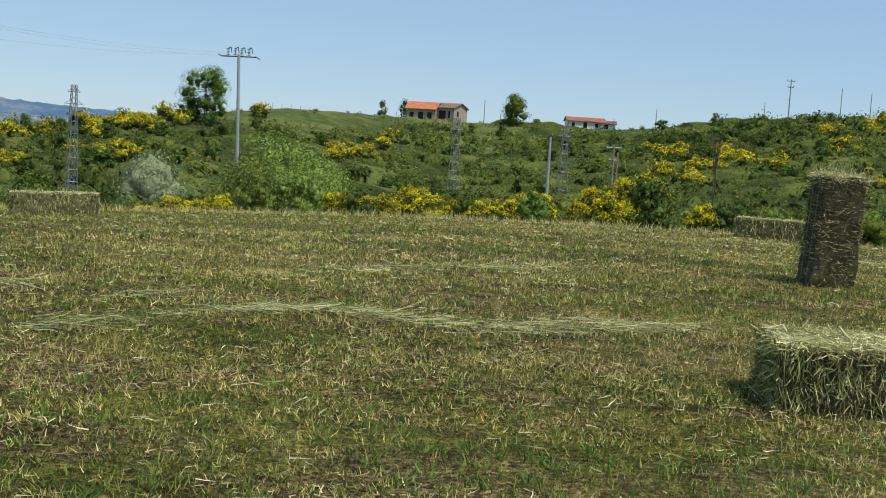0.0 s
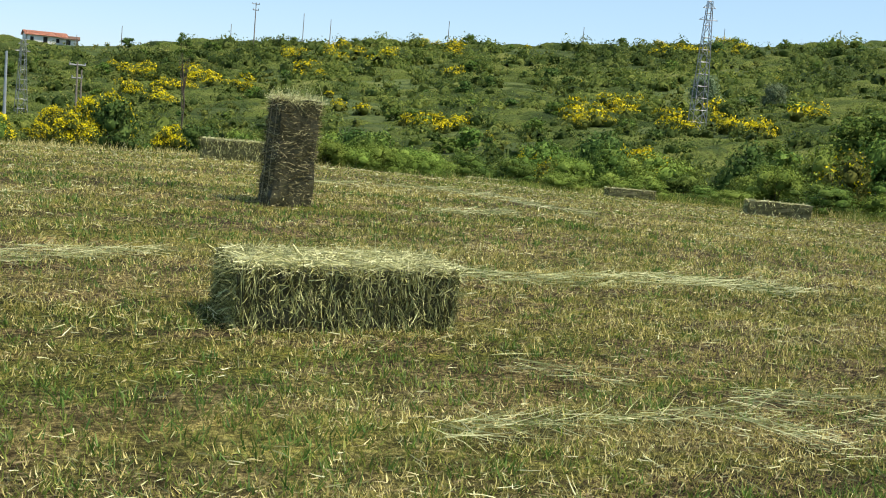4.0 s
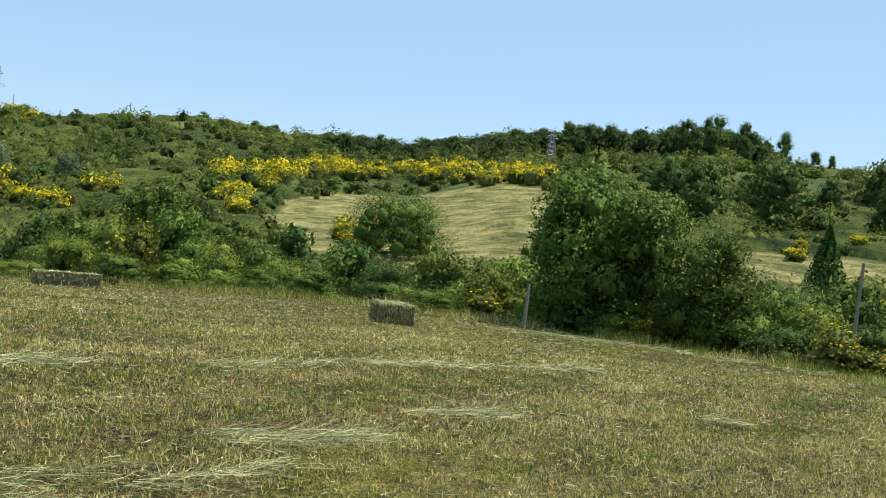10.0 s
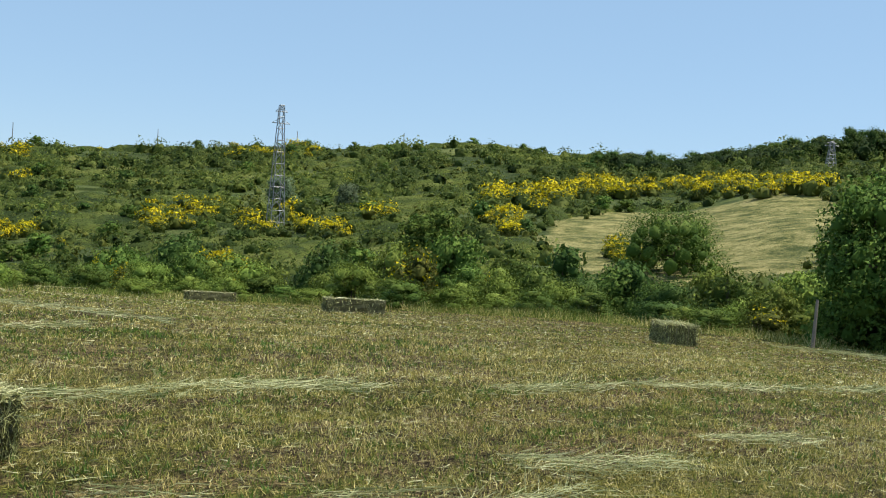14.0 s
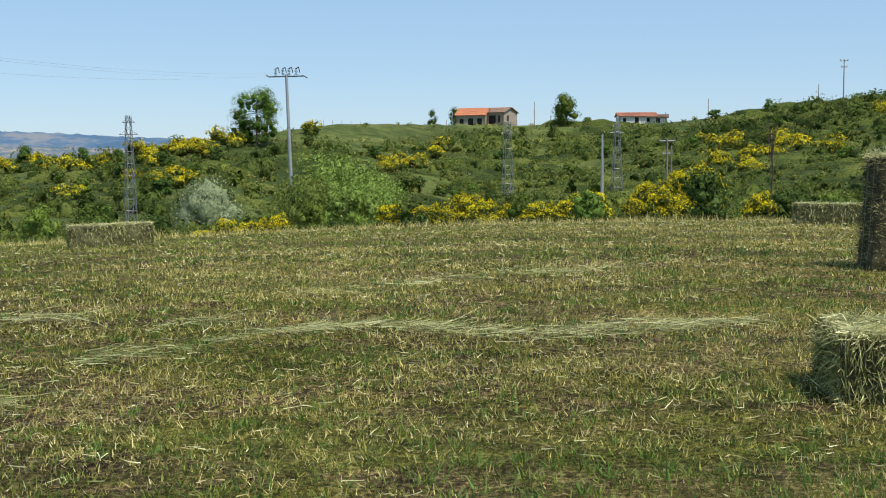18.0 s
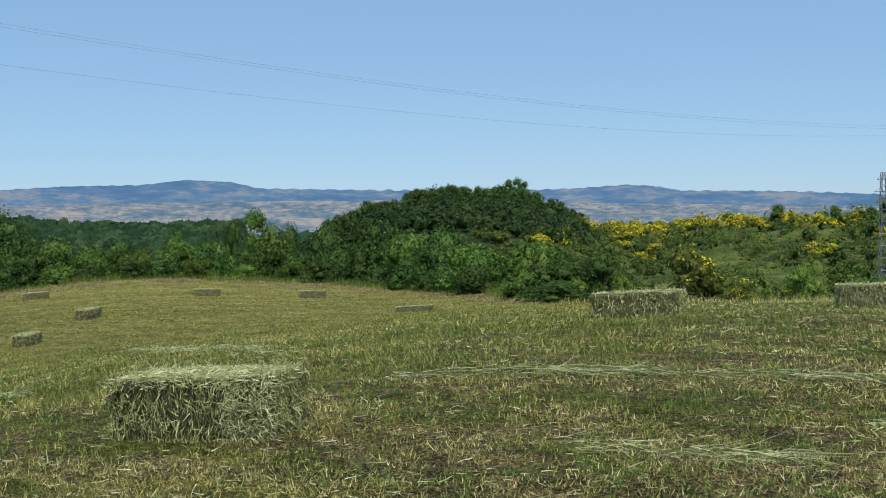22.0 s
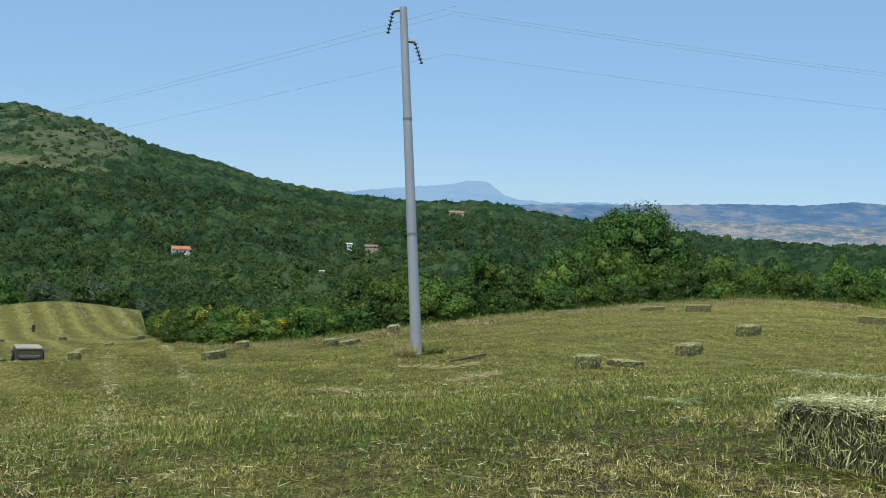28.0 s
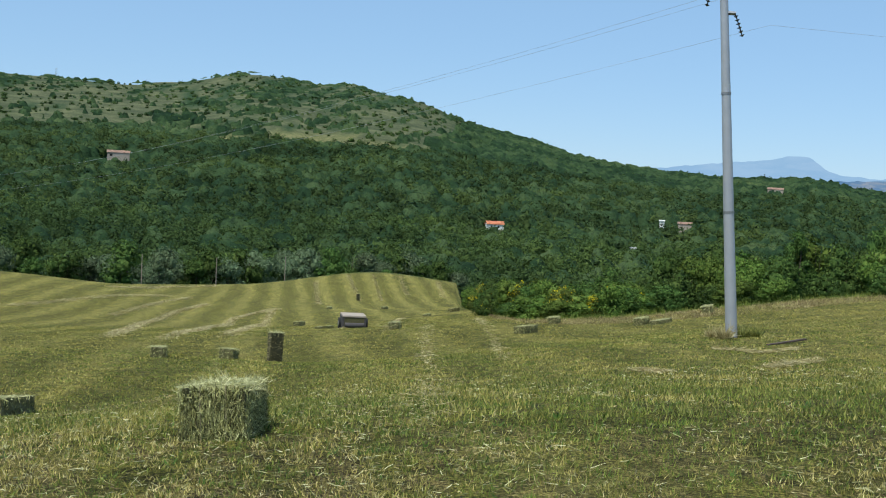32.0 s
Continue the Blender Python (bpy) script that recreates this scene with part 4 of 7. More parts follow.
BALE_UP_FAR = bale_kind(9, 700, 0.014, (0.39, 0.31, 0.95), 0, straw=M_BALE_DARK)


def bale(kind, az, r, turn, label, lean=0.0, scale=1.0, sink=0.03, flat=1.0):
    """turn: degrees from broadside towards the middle of the field; lean: to the side, for a bale on end."""
    ob = thing("hay_bale", label, "hay bale", "square hay bales on the field")
    body, side, mop, tw = kind
    part("body", body, ob)
    tagged(part("side_straw", side, ob), kind="stuff")
    tagged(part("loose_top_straw", mop, ob, "pale loose straw"), kind="stuff")
    for t in tw:
        part("twine", t, ob)
    x, y = polar(az, r)
    e = 0.5
    sx = (gz(x + e, y) - gz(x - e, y)) / (2 * e)
    sy = (gz(x, y + e) - gz(x, y - e)) / (2 * e)
    n = Vector((-sx, -sy, 1)).normalized()
    settle = Vector((0, 0, 1)).rotation_difference(n).to_matrix().to_4x4()
    if lean:
        settle = Matrix.Rotation(radians(lean), 4, Vector((-math.sin(radians(az)), math.cos(radians(az)), 0)))
    ob.matrix_basis = Matrix.Translation((x, y, gz(x, y) - sink)) @ settle @ Matrix.Rotation(radians(az + turn), 4, "Z") @ Matrix.Diagonal((scale, scale, scale * flat, 1))
    return ob


bale(BALES_NEAR[0], -21.4, 5.75, 19, "green-grey square hay bale lying on stubble, frayed pale straw on top")
bale(BALE_UP, -18.25, 10.2, 27, "dark hay bale standing on end, leaning slightly on the stubble", lean=3.0, sink=0.04)
bale(BALES_NEAR[1], 51.8, 7.0, -36, "ragged hay bale with a loosened end on the grass", scale=0.97, flat=1.14)
bale(BALES_NEAR[0], 96.9, 9.0, 80, "bright-topped hay bale seen end on, on green stubble", scale=0.97, flat=1.2)
bale(BALES_MID[0], -15.8, 18.2, 0, "grey hay bale at the crest of the field beside flowering broom")
bale(BALES_MID[1], 18.7, 16.8, 6, "grey hay bale near the brow of the field")
bale(BALES_MID[0], 29.9, 15.0, -14, "grey hay bale with a frayed top near the brow")
bale(BALES_FAR[0], -41.9, 21.8, 12, "low flattened hay bale beside the hedge", flat=0.85)
bale(BALES_FAR[1], -34.9, 27.4, 15, "low hay bale sunk in grass at the field edge", flat=0.7)
bale(BALES_FAR[0], -28.0, 29.0, 10, "half-broken hay bale at the field edge", flat=0.5)
bale(BALES_MID[0], -57.5, 18.4, -76, "tilted hay bale on the slope before the hedge")
bale(BALES_MID[1], -85.2, 14.3, 12, "long grey hay bale beside the dark hedge", flat=1.1)
for az, r, turn, fl in ((40.4, 33.5, 5, 0.6), (45.3, 46.5, 8, 1), (50.3, 49.5, 0, 1), (55.9, 36.6, 70, 1), (58.7, 31.6, 72, 1), (63.6, 26.8, 80, 1), (61.8, 27.5, -62, 0.55), (58.15, 52, 6, 1), (60.3, 53, 5, 0.6),
                        (80.1, 52, 84, 1), (81.5, 46, 55, 1), (75.9, 48, 80, 1), (75.0, 47.5, 60, 0.6), (72.8, 50.5, 88, 1), (87.9, 50, 84, 1), (91.3, 66, 40, 0.5), (96.0, 36, 80, 1), (99.3, 35, 88, 1), (106.2, 20.5, 60, 1)):
    bale(BALES_FAR[int(r * 10) % 2], az, r, turn, "small grey-green hay bale on the mown field" if fl == 1 else "low broken hay bale on the mown field", flat=fl, scale=0.95)
for az, r, turn in ((86.2, 95, 75), (84.9, 90, 60), (88.3, 125, 70), (92.5, 75, 70), (91.0, 130, 80)):
    bale(BALES_FAR[int(az) % 2], az, r, turn, "tiny far hay bale on the lower field", scale=0.95)
bale(BALE_UP_FAR, 93.8, 36.5, 20, "hay bale standing on end in the lower field", lean=1.5)
bale(BALE_UP_FAR, 89.6, 160, 20, "far hay bale standing on end", lean=0.1)


# ---- shrubs and trees ----
rnd = random.Random(7)
K_HEDGE = shrub_kind(100, 2.6, 2.2, 24, 4600, 0.078, M_LEAF, variants=3)
K_HEDGE_DARK = shrub_kind(110, 2.6, 2.2, 24, 4600, 0.078, M_LEAF_DARK, variants=2)
K_HEDGE_LIGHT = shrub_kind(120, 2.4, 2.0, 24, 4600, 0.075, M_LEAF_LIGHT, variants=2)
K_FAR_HEDGE = shrub_kind(130, 2.6, 2.2, 22, 2700, 0.118, M_LEAF, variants=3)
K_FAR_HEDGE_DARK = shrub_kind(140, 2.6, 2.2, 22, 2700, 0.118, M_LEAF_DARK, variants=3)
K_FAR_HEDGE_LIGHT = shrub_kind(150, 2.4, 2.0, 22, 3000, 0.105, M_LEAF_LIGHT, variants=2)
K_MID = shrub_kind(200, 3.0, 2.6, 16, 1150, 0.19, M_LEAF, variants=3)
K_MID_DARK = shrub_kind(210, 3.0, 2.6, 16, 1150, 0.19, M_LEAF_DARK, variants=3)
K_MID_LIGHT = shrub_kind(220, 3.0, 2.6, 16, 1500, 0.16, M_LEAF_LIGHT, variants=2)
K_PALE = shrub_kind(230, 3.0, 2.4, 18, 2600, 0.15, M_LEAF_PALE, variants=2)
K_BROOM = shrub_kind(240, 2.6, 1.8, 34, 1400, 0.12, M_BROOM, blossom=900, variants=4, core=0.4, puff=0.62)
K_BROOM_SPARSE = shrub_kind(250, 2.4, 2.0, 16, 1200, 0.13, M_BROOM, blossom=150, variants=3)
K_FAR = shrub_kind(260, 3.2, 2.6, 14, 560, 0.28, M_LEAF, variants=3)
K_FAR_DARK = shrub_kind(270, 3.2, 2.6, 14, 560, 0.28, M_LEAF_DARK, variants=3)
K_FAR_BROOM = shrub_kind(280, 2.8, 1.7, 16, 620, 0.2, M_BROOM, blossom=430, variants=4)


SH = ("shrub", "dense green shrub in the hedge along the field", "shrub")
SD = ("shrub", "dark green bramble and shrub at the field edge", "shrub")
BR = ("broom_bush", "broom bush covered in bright yellow blossom", "bush")
BS = ("broom_bush", "thin broom bush with scattered yellow blossom", "bush")

# hedge on the side of the standing bale, close behind the field edge
az = -25.0
while az > -88:
    re = table(az, EDGE_AZ, EDGE_R)
    for row, (dr, s) in enumerate(((1.6, 0.6), (3.6, 0.85), (7.5, 1.0))):
        if row == 0 and az > -30:
            continue
        k, t = rnd.choice([(K_HEDGE, SH), (K_HEDGE, SH), (K_HEDGE_DARK, SD), (K_HEDGE_LIGHT, SH), (K_HEDGE_LIGHT, SH), (K_HEDGE_LIGHT, SH), (K_BROOM_SPARSE, BS)])
        if az < -68 and rnd.random() < 0.5:
            k, t = rnd.choice([(K_HEDGE_LIGHT, SH), (K_BROOM_SPARSE, BS)])
        if az > -38:
            k = K_HEDGE_LIGHT if row == 0 else rnd.choice([K_HEDGE, K_HEDGE_LIGHT])
        if row == 2:
            k = rnd.choice([K_FAR_HEDGE, K_FAR_HEDGE, K_FAR_HEDGE_DARK, K_FAR_HEDGE_LIGHT])
        a, d = az + rnd.uniform(-1, 1), re + dr + rnd.uniform(-0.6, 0.8)
        top = float(np.interp(a, [-88, -80, -70, -63, -59, -55, -51, -48.5, -46, -42, -40.5, -38, -35.5, -33, -31, -28, -25], [-0.6, -0.3, 0.3, -0.2, -0.4, -0.5, -0.5, -0.2, 0.2, -0.4, -0.5, -1.5, -0.9, -0.2, -1.2, -1.6, -2.2]))
        h = max(0.5, rise_to(a, d, top)) * (0.5, 0.78, 1.0)[row] * rnd.uniform(0.8, 1.12)
        w = 0.45 * h / 2.2 + 0.42
        plant(k, *t, *polar(a, d), w, rnd, "hedge along the field", tall=h / (2.2 * w))
    az -= 2.2
# bright bramble at the brow
for i in range(16):
    az = -17.8 - 8.5 * (i + rnd.uniform(-0.4, 0.4)) / 16
    plant(K_HEDGE_LIGHT, "bramble", "bright green bramble along the brow of the field", "bramble", *polar(az, float(table(az, EDGE_AZ, EDGE_R)) + rnd.uniform(1.5, 4.5)), rnd.uniform(0.32, 0.5), rnd, "bramble at the brow", tall=0.75)
# hedge beyond the field, from the brow to the lower field
az = 33.0
while az < 84:
    re = table(az, EDGE_AZ, EDGE_R)
    top = float(np.interp(az, [33, 35.5, 38, 42, 44, 47, 50.5, 53, 57, 64.3, 66, 68, 72, 75, 77, 80, 84], [-1.5, -0.9, -0.35, -0.5, -0.75, -0.7, -0.7, -0.6, -0.8, -0.7, -1.0, -1.5, -1.9, -2.8, -3.6, -3.95, -4.2]))
    for dr, f in ((2.0, 0.5), (5.0, 0.8), (9.0, 1.0)):
        k, t = rnd.choice([(K_FAR_HEDGE, SH), (K_FAR_HEDGE, SH), (K_FAR_HEDGE, SH), (K_FAR_HEDGE_DARK, SD), (K_FAR_HEDGE_DARK, SD)])
        if az < 47:
            k, t = rnd.choice([(K_FAR_HEDGE, SH), (K_FAR_HEDGE_DARK, SD), (K_FAR_HEDGE_DARK, SD)])
        if az > 76 and rnd.random() < 0.2:
            k, t = K_BROOM_SPARSE, BS
        a, d = az + rnd.uniform(-0.7, 0.7), re + dr + rnd.uniform(-1, 1)
        h = max(0.6, rise_to(a, d, top)) * f * rnd.uniform(0.8, 1.12)
        s = 0.5 * h / 2.2 + 0.55
        plant(k, *t, *polar(a, d), s, rnd, "hedge beyond the field", tall=h / (2.2 * s))
    az += 1.9

# low thicket in the corner of the lower field
for i in range(34):
    az = 75.5 + 8.9 * (i + rnd.uniform(-0.5, 0.5)) / 34
    r = float(table(az, EDGE_AZ, EDGE_R)) + rnd.uniform(1.5, 9)
    h = max(0.7, rise_to(az, r, -4.0 - 0.06 * (az - 75.5) + rnd.uniform(-0.35, 0.2)))
    k, t = rnd.choice([(K_BROOM_SPARSE, BS), (K_FAR_HEDGE_DARK, SD), (K_FAR_HEDGE_DARK, SD), (K_FAR_HEDGE, SH), (K_FAR_HEDGE, SH), (K_FAR_HEDGE, SH)])
    plant(k, *t, *polar(az, r), 0.85, rnd, "thicket in the field corner", tall=h / (2.2 * 0.85))
# broom in the corner of that hedge
for az, dr, s in ((78.9, 2.6, 0.5), (78.2, 2.2, 0.55), (76.1, 5.0, 0.55), (83.2, 2.6, 0.5), (80.6, 2.6, 0.45)):
    x, y = polar(az, table(az, EDGE_AZ, EDGE_R) + dr)
    plant(K_BROOM if s > 0.54 else K_BROOM_SPARSE, *BR, x, y, s, rnd, "broom in the hedge")

# broom in drifts: azimuth, elevation and breadth in degrees of each drift
BROOM_DIP = [(14.3, -3.7, 0.8), (13.4, -3.4, 0.6), (11.8, -3.2, 1.1), (11.2, -2.9, 0.8), (5.1, -2.6, 1.1), (3.8, -2.7, 1.7), (1.6, -1.95, 0.8), (0.7, -2.4, 1.1), (-0.4, -2.6, 1.1), (-1.8, -2.55, 1.4), (-3.2, -2.4, 1.1), (-4.2, -1.9, 1.1), (-7.1, -2.45, 2.4),
             (-7.9, -1.9, 1.7), (-10.4, -2.7, 1.0), (-12.0, -2.3, 1.7), (-14.6, -2.75, 1.3), (-15.6, -2.7, 1.2), (-9.1, -0.85, 1.2), (-30.5, -1.9, 1.4), (-36.2, -1.9, 0.6), (-35.0, -1.35, 1.7), (-48.4, -1.35, 0.6)]
BROOM_SLOPE = [(17.5, 0.1, 1.0), (15.9, 0.06, 1.9), (14.5, 0.04, 1.7), (13.3, 0.6, 1.4), (16.9, -1.3, 1.7), (15.5, -1.35, 1.3), (9.4, 1.1, 0.6), (5.4, -0.75, 1.2), (4.2, -0.45, 1.2), (3.2, 0.0, 0.6), (-10.4, 0.35, 1.7), (-10.4, -0.7, 1.0), (-11.6, -0.4, 1.7),
               (-12.2, -0.9, 1.1), (-13.4, 0.45, 1.2), (-15.3, 0.05, 1.0), (-13.7, 0.0, 1.4), (-20.3, 2.0, 1.4), (-22.3, 2.05, 1.1), (-18.7, 1.0, 1.1), (-20.8, -0.45, 1.1), (-17.8, 1.85, 1.1), (-25.0, 2.6, 1.4), (-25.8, 1.4, 0.6), (-24.5, -1.25, 1.9), (-26.5, -1.0, 1.1)]
BROOM_BELT = [(-33.3, 0.45, 2.5), (-32.5, -0.2, 1.7), (-36.5, 3.4, 1.9), (-38.7, 3.7, 1.1), (-35.2, 0.3, 2.5), (-36.5, -0.3, 1.4), (-39.6, 0.1, 1.7), (-40.7, -0.1, 1.1), (-42.4, 0.9, 1.7), (-38.2, 0.7, 0.8), (-47.8, 1.9, 1.4), (-48.4, 1.0, 1.7), (-48.9, 0.5, 1.1),
              (-50.0, 2.1, 1.7), (-51.3, 2.4, 1.4), (-51.1, 1.8, 1.4), (-52.9, 2.7, 1.9), (-54.2, 2.7, 1.1), (-55.6, 2.7, 1.1), (-57.4, 2.8, 1.4), (-58.7, 2.8, 1.4), (-59.4, 3.2, 1.7), (-60.7, 3.1, 1.4), (-61.9, 3.3, 1.7), (-63.0, 3.3, 1.6), (-55.0, -0.5, 1.4)]
BROOM_LOW = [(33.3, -1.3, 1.1), (32.7, -1.1, 1.4), (31.3, -0.65, 1.9), (30.2, -0.65, 1.7), (29.7, -1.0, 1.1), (28.3, -0.9, 2.2), (27.5, -1.05, 1.4), (28.6, -2.1, 1.1), (30.1, -1.55, 0.8), (26.1, -0.5, 1.7), (24.7, -0.5, 1.7), (23.8, -0.6, 1.1), (21.6, -0.6, 1.7),
             (19.7, -0.7, 1.1), (16.9, -0.5, 1.1), (20.8, -1.95, 1.1), (37.7, 0.3, 0.6), (-75.8, 0.8, 0.8), (-83.5, -1.2, 1.7), (-80.7, -1.7, 1.7), (-75.6, 2.3, 0.5), (-75.8, -2.2, 0.8)]
for az, el, breadth in BROOM_DIP:
    for i in range(max(2, int(breadth / 0.4 + 0.5))):
        a, r = az + breadth * rnd.uniform(-0.5, 0.5), float(table(az, EDGE_AZ, EDGE_R)) + rnd.uniform(10, 30)
        s = min(1.3, max(0.35, rise_to(a, r, el + rnd.uniform(-0.2, 0.25)) / 1.8))
        plant(K_BROOM, *BR, *polar(a, r), 0.5 * s + 0.22, rnd, "broom behind the field", tall=s / (0.5 * s + 0.22))
far_broom = []
for az, el, breadth in BROOM_SLOPE + BROOM_BELT + BROOM_LOW:
    r = on_slope(az, el)
    big = float(np.interp(r, [25, 60, 150, 250], [0.4, 0.55, 1.0, 1.3]))
    for i in range(max(2, int(breadth * r / 57.3 / (0.62 * big) + 0.5))):
        a, e = az + breadth * rnd.uniform(-0.6, 0.6), el + rnd.uniform(-0.32, 0.2)
        d = min(max(on_slope(a, e), r * 0.88), r * 1.12)
        if az < -46 and r > 100:
            far_broom.append((*polar(a, d * 1.03), gz(*polar(a, d * 1.03)), big * rnd.uniform(1.8, 3.4)))
        if i % 4 == 0 or r < 130:
            plant(K_BROOM if r < 90 else K_FAR_BROOM, *BR, *polar(a, d), big * rnd.uniform(0.65, 1.2), rnd, "flowering broom on the hillside", tall=0.9)
        else:
            far_broom.append((*polar(a, d), gz(*polar(a, d)), big * rnd.uniform(1.6, 3.4)))

# shrubs in the dip behind the brow
for i in range(250):
    az = rnd.uniform(-34, 33)
    r = (1.12 + 4.5 * rnd.random() ** 1.6) * table(az, EDGE_AZ, EDGE_R)
    if (az > 6 and rnd.random() < 0.35) or (-17 < az < 6 and r < 62 and rnd.random() < 0.8):
        continue
    x, y = polar(az, r)
    q = rnd.random()
    if q < 0.14:
        plant(K_BROOM_SPARSE, *BS, x, y, rnd.uniform(0.32, 0.5) + r * 0.0035, rnd, "broom behind the field")
    elif q < 0.4:
        plant(K_MID_LIGHT, "dip_shrub", "light green leafy shrub below the brow", "shrub", x, y, (rnd.uniform(0.3, 0.4) + r * 0.003) * (0.65 if az > 6 else 0.9), rnd, "shrubs behind the field")
    else:
        plant(rnd.choice([K_MID, K_MID, K_MID_DARK]), "dip_shrub", "green shrub below the brow of the field", "shrub", x, y, (rnd.uniform(0.25, 0.4) + r * 0.003) * (0.65 if az > 6 else 0.9), rnd, "shrubs behind the field")

fb = np.array(far_broom)
fw = fb[:, 3:]
domes("broom_drift", "olive stems of broom in drifts over the hillside", "broom", 66, fb[:, :3] + fw * np.array([0, 0, 0.2]), fw * np.array([0.5, 0.5, 0.42]), 44, 0.16, M_BROOM)
domes("broom_drift_blossom", "bright yellow blossom over the broom drifts", "broom", 67, fb[:, :3] + fw * np.array([0, 0, 0.34]), fw * np.array([0.52, 0.52, 0.36]), 66, 0.105, M_FLOWER, 1.0, 0)

# scattered bushes on the hill face
count = 0
while count < 260:
    az = rnd.uniform(-88, 22)
    rv, rc = float(table(az, LAND_AZ, VALE_R)), float(table(az, LAND_AZ, CREST_R))
    r = rv + (rc - rv) * rnd.uniform(0.0, 1.0) ** 0.8
    if rnd.random() < 0.5 and -10 < az < 10 and r > rv + 0.15 * (rc - rv):
        continue
    if math.hypot((az + 58.5) / 8.1, (r - 118) / 47) < 1 or math.hypot((az + 78.5) / 9.2, (r - 78) / 16) < 1:
        continue
    x, y = polar(az, r)
    q = rnd.random()
    if q < 0.06:
        plant(K_FAR_BROOM, *BR, x, y, rnd.uniform(0.5, 0.9), rnd, "broom on the hill", tall=0.8)
    else:
        plant(rnd.choice([K_FAR, K_FAR_DARK]), "hill_bush", "rounded green bush on the hillside", "bush", x, y, rnd.uniform(0.6, 1.4), rnd, "shrubs on the hill", tall=0.8)
    count += 1


# ---- scrub and woods too many to count, joined ----
def crowns(x, y, sx, sy, seed, low=0.18, high=1.0):
    """Height (0 to 1) and a number for each crown, of rounded crowns packed over the land."""
    u, v = x / sx, y / sy
    iu, iv = np.floor(u), np.floor(v)
    best, tone = np.full(len(x), -1.0), np.zeros(len(x))

    def chance(a, b, k):
        h = np.sin(a * 127.1 + b * 311.7 + k * 74.7 + seed) * 43758.5453
        return h - np.floor(h)
    for du in (-1, 0, 1):
        for dv in (-1, 0, 1):
            a, b = iu + du, iv + dv
            d2 = (u - a - 0.15 - 0.7 * chance(a, b, 1)) ** 2 + (v - b - 0.15 - 0.7 * chance(a, b, 2)) ** 2
            rad = 0.62 + 0.35 * chance(a, b, 3)
            h = (low + (high - low) * chance(a, b, 4)) * np.sqrt(np.clip(1 - d2 / rad ** 2, 0, 1))
            better = h > best
            best, tone = np.where(better, h, best), np.where(better, chance(a, b, 5), tone)
    return best, tone


def canopy(name, label, category, az0, az1, step, rows, start, height, size, stretch, open_, material, seed, sprays=()):
    """A sheet of treetops or scrub laid over rising land, sunk where the land is open, with loose leaf sprays on it."""
    az = np.arange(az0, az1, step)
    rv, rc = table(az, LAND_AZ, VALE_R), table(az, LAND_AZ, CREST_R)
    r0 = table(az, EDGE_AZ, EDGE_R) + np.interp(az, *start)
    n0 = rows // 6
    f0, f1 = np.linspace(0, 1, n0, endpoint=False), np.linspace(0, 1.0, rows - n0)
    r = np.concatenate([r0 + (np.maximum(rv, r0 + 10) - r0) * f0[:, None], np.maximum(rv, r0 + 10) + (rc - np.maximum(rv, r0 + 10)) * f1[:, None]])
    aa = np.radians(az)[None] + np.zeros_like(r)
    rs = np.random.RandomState(seed)
    r = r * (1 + rs.normal(size=r.shape) * 0.0012)
    x, y = (-np.sin(aa) * r).ravel(), (np.cos(aa) * r).ravel()
    z = ground(x, y)
    bare = open_(np.degrees(aa).ravel(), r.ravel(), x, y, z)
    d, tone = crowns(x, y, size * stretch[0], size * stretch[1], seed)
    d2, _ = crowns(x, y, size * 0.37, size * 0.37, seed + 5)
    full = np.clip(-bare * 3, 0, 1)
    tall = height(r.ravel(), z)
    h = tall * (d * 0.8 + d2 * 0.22) * full ** 0.6 - 0.5 * tall * (1 - np.clip(full * 4, 0, 1)) - 0.05
    nr, na = r.shape
    co = np.c_[x, y, z + h]
    i, j = np.meshgrid(np.arange(nr - 1), np.arange(na - 1), indexing="ij")
    quads = np.stack([i * na + j, (i + 1) * na + j, (i + 1) * na + j + 1, i * na + j + 1], -1).reshape(-1, 4)
    quads = quads[(full[quads] > 0.02).any(1)]
    me = mesh_from(name, co, quads, material, True)
    at = me.color_attributes.new("tone", "FLOAT_COLOR", "POINT")
    at.data.foreach_set("color", np.repeat(tone.astype(np.float32), 4))
    tagged(new(name, me), label, category, kind="stuff")
    for leaf, n_leaf, leaf_mat in sprays:
        ok = np.flatnonzero((full > 0.3) & (d > 0.25))
        pick = rs.choice(ok, n_leaf)
        p = co[pick] + rs.normal(size=(n_leaf, 3)) * np.array([0.5, 0.5, 0.12]) * size * 0.3
        p[:, 2] = ground(p[:, 0], p[:, 1]) + np.maximum(h[pick], 0.1) * rs.uniform(0.6, 1.12, n_leaf)
        up = rs.normal(size=(n_leaf, 3)) * 0.9 + np.array([0, 0, 0.8])
        c, q = leaves(rs, p, up, leaf * np.hypot(p[:, 0], p[:, 1]) / 150, True)
        lm = mesh_from("leaf_sprays", c, q, leaf_mat)
        soften(lm, np.repeat(up + rs.normal(size=up.shape) * 0.3, 3, 0))
        tagged(new(name + "_sprays", lm), "leafy sprays over the " + category, category, kind="stuff")


def cleared(az, r):
    return np.minimum(np.hypot((az + 58.5) / 8.1, (r - 118) / 47), np.hypot((az + 78.5) / 9.1, (r - 78) / 15)) - 1


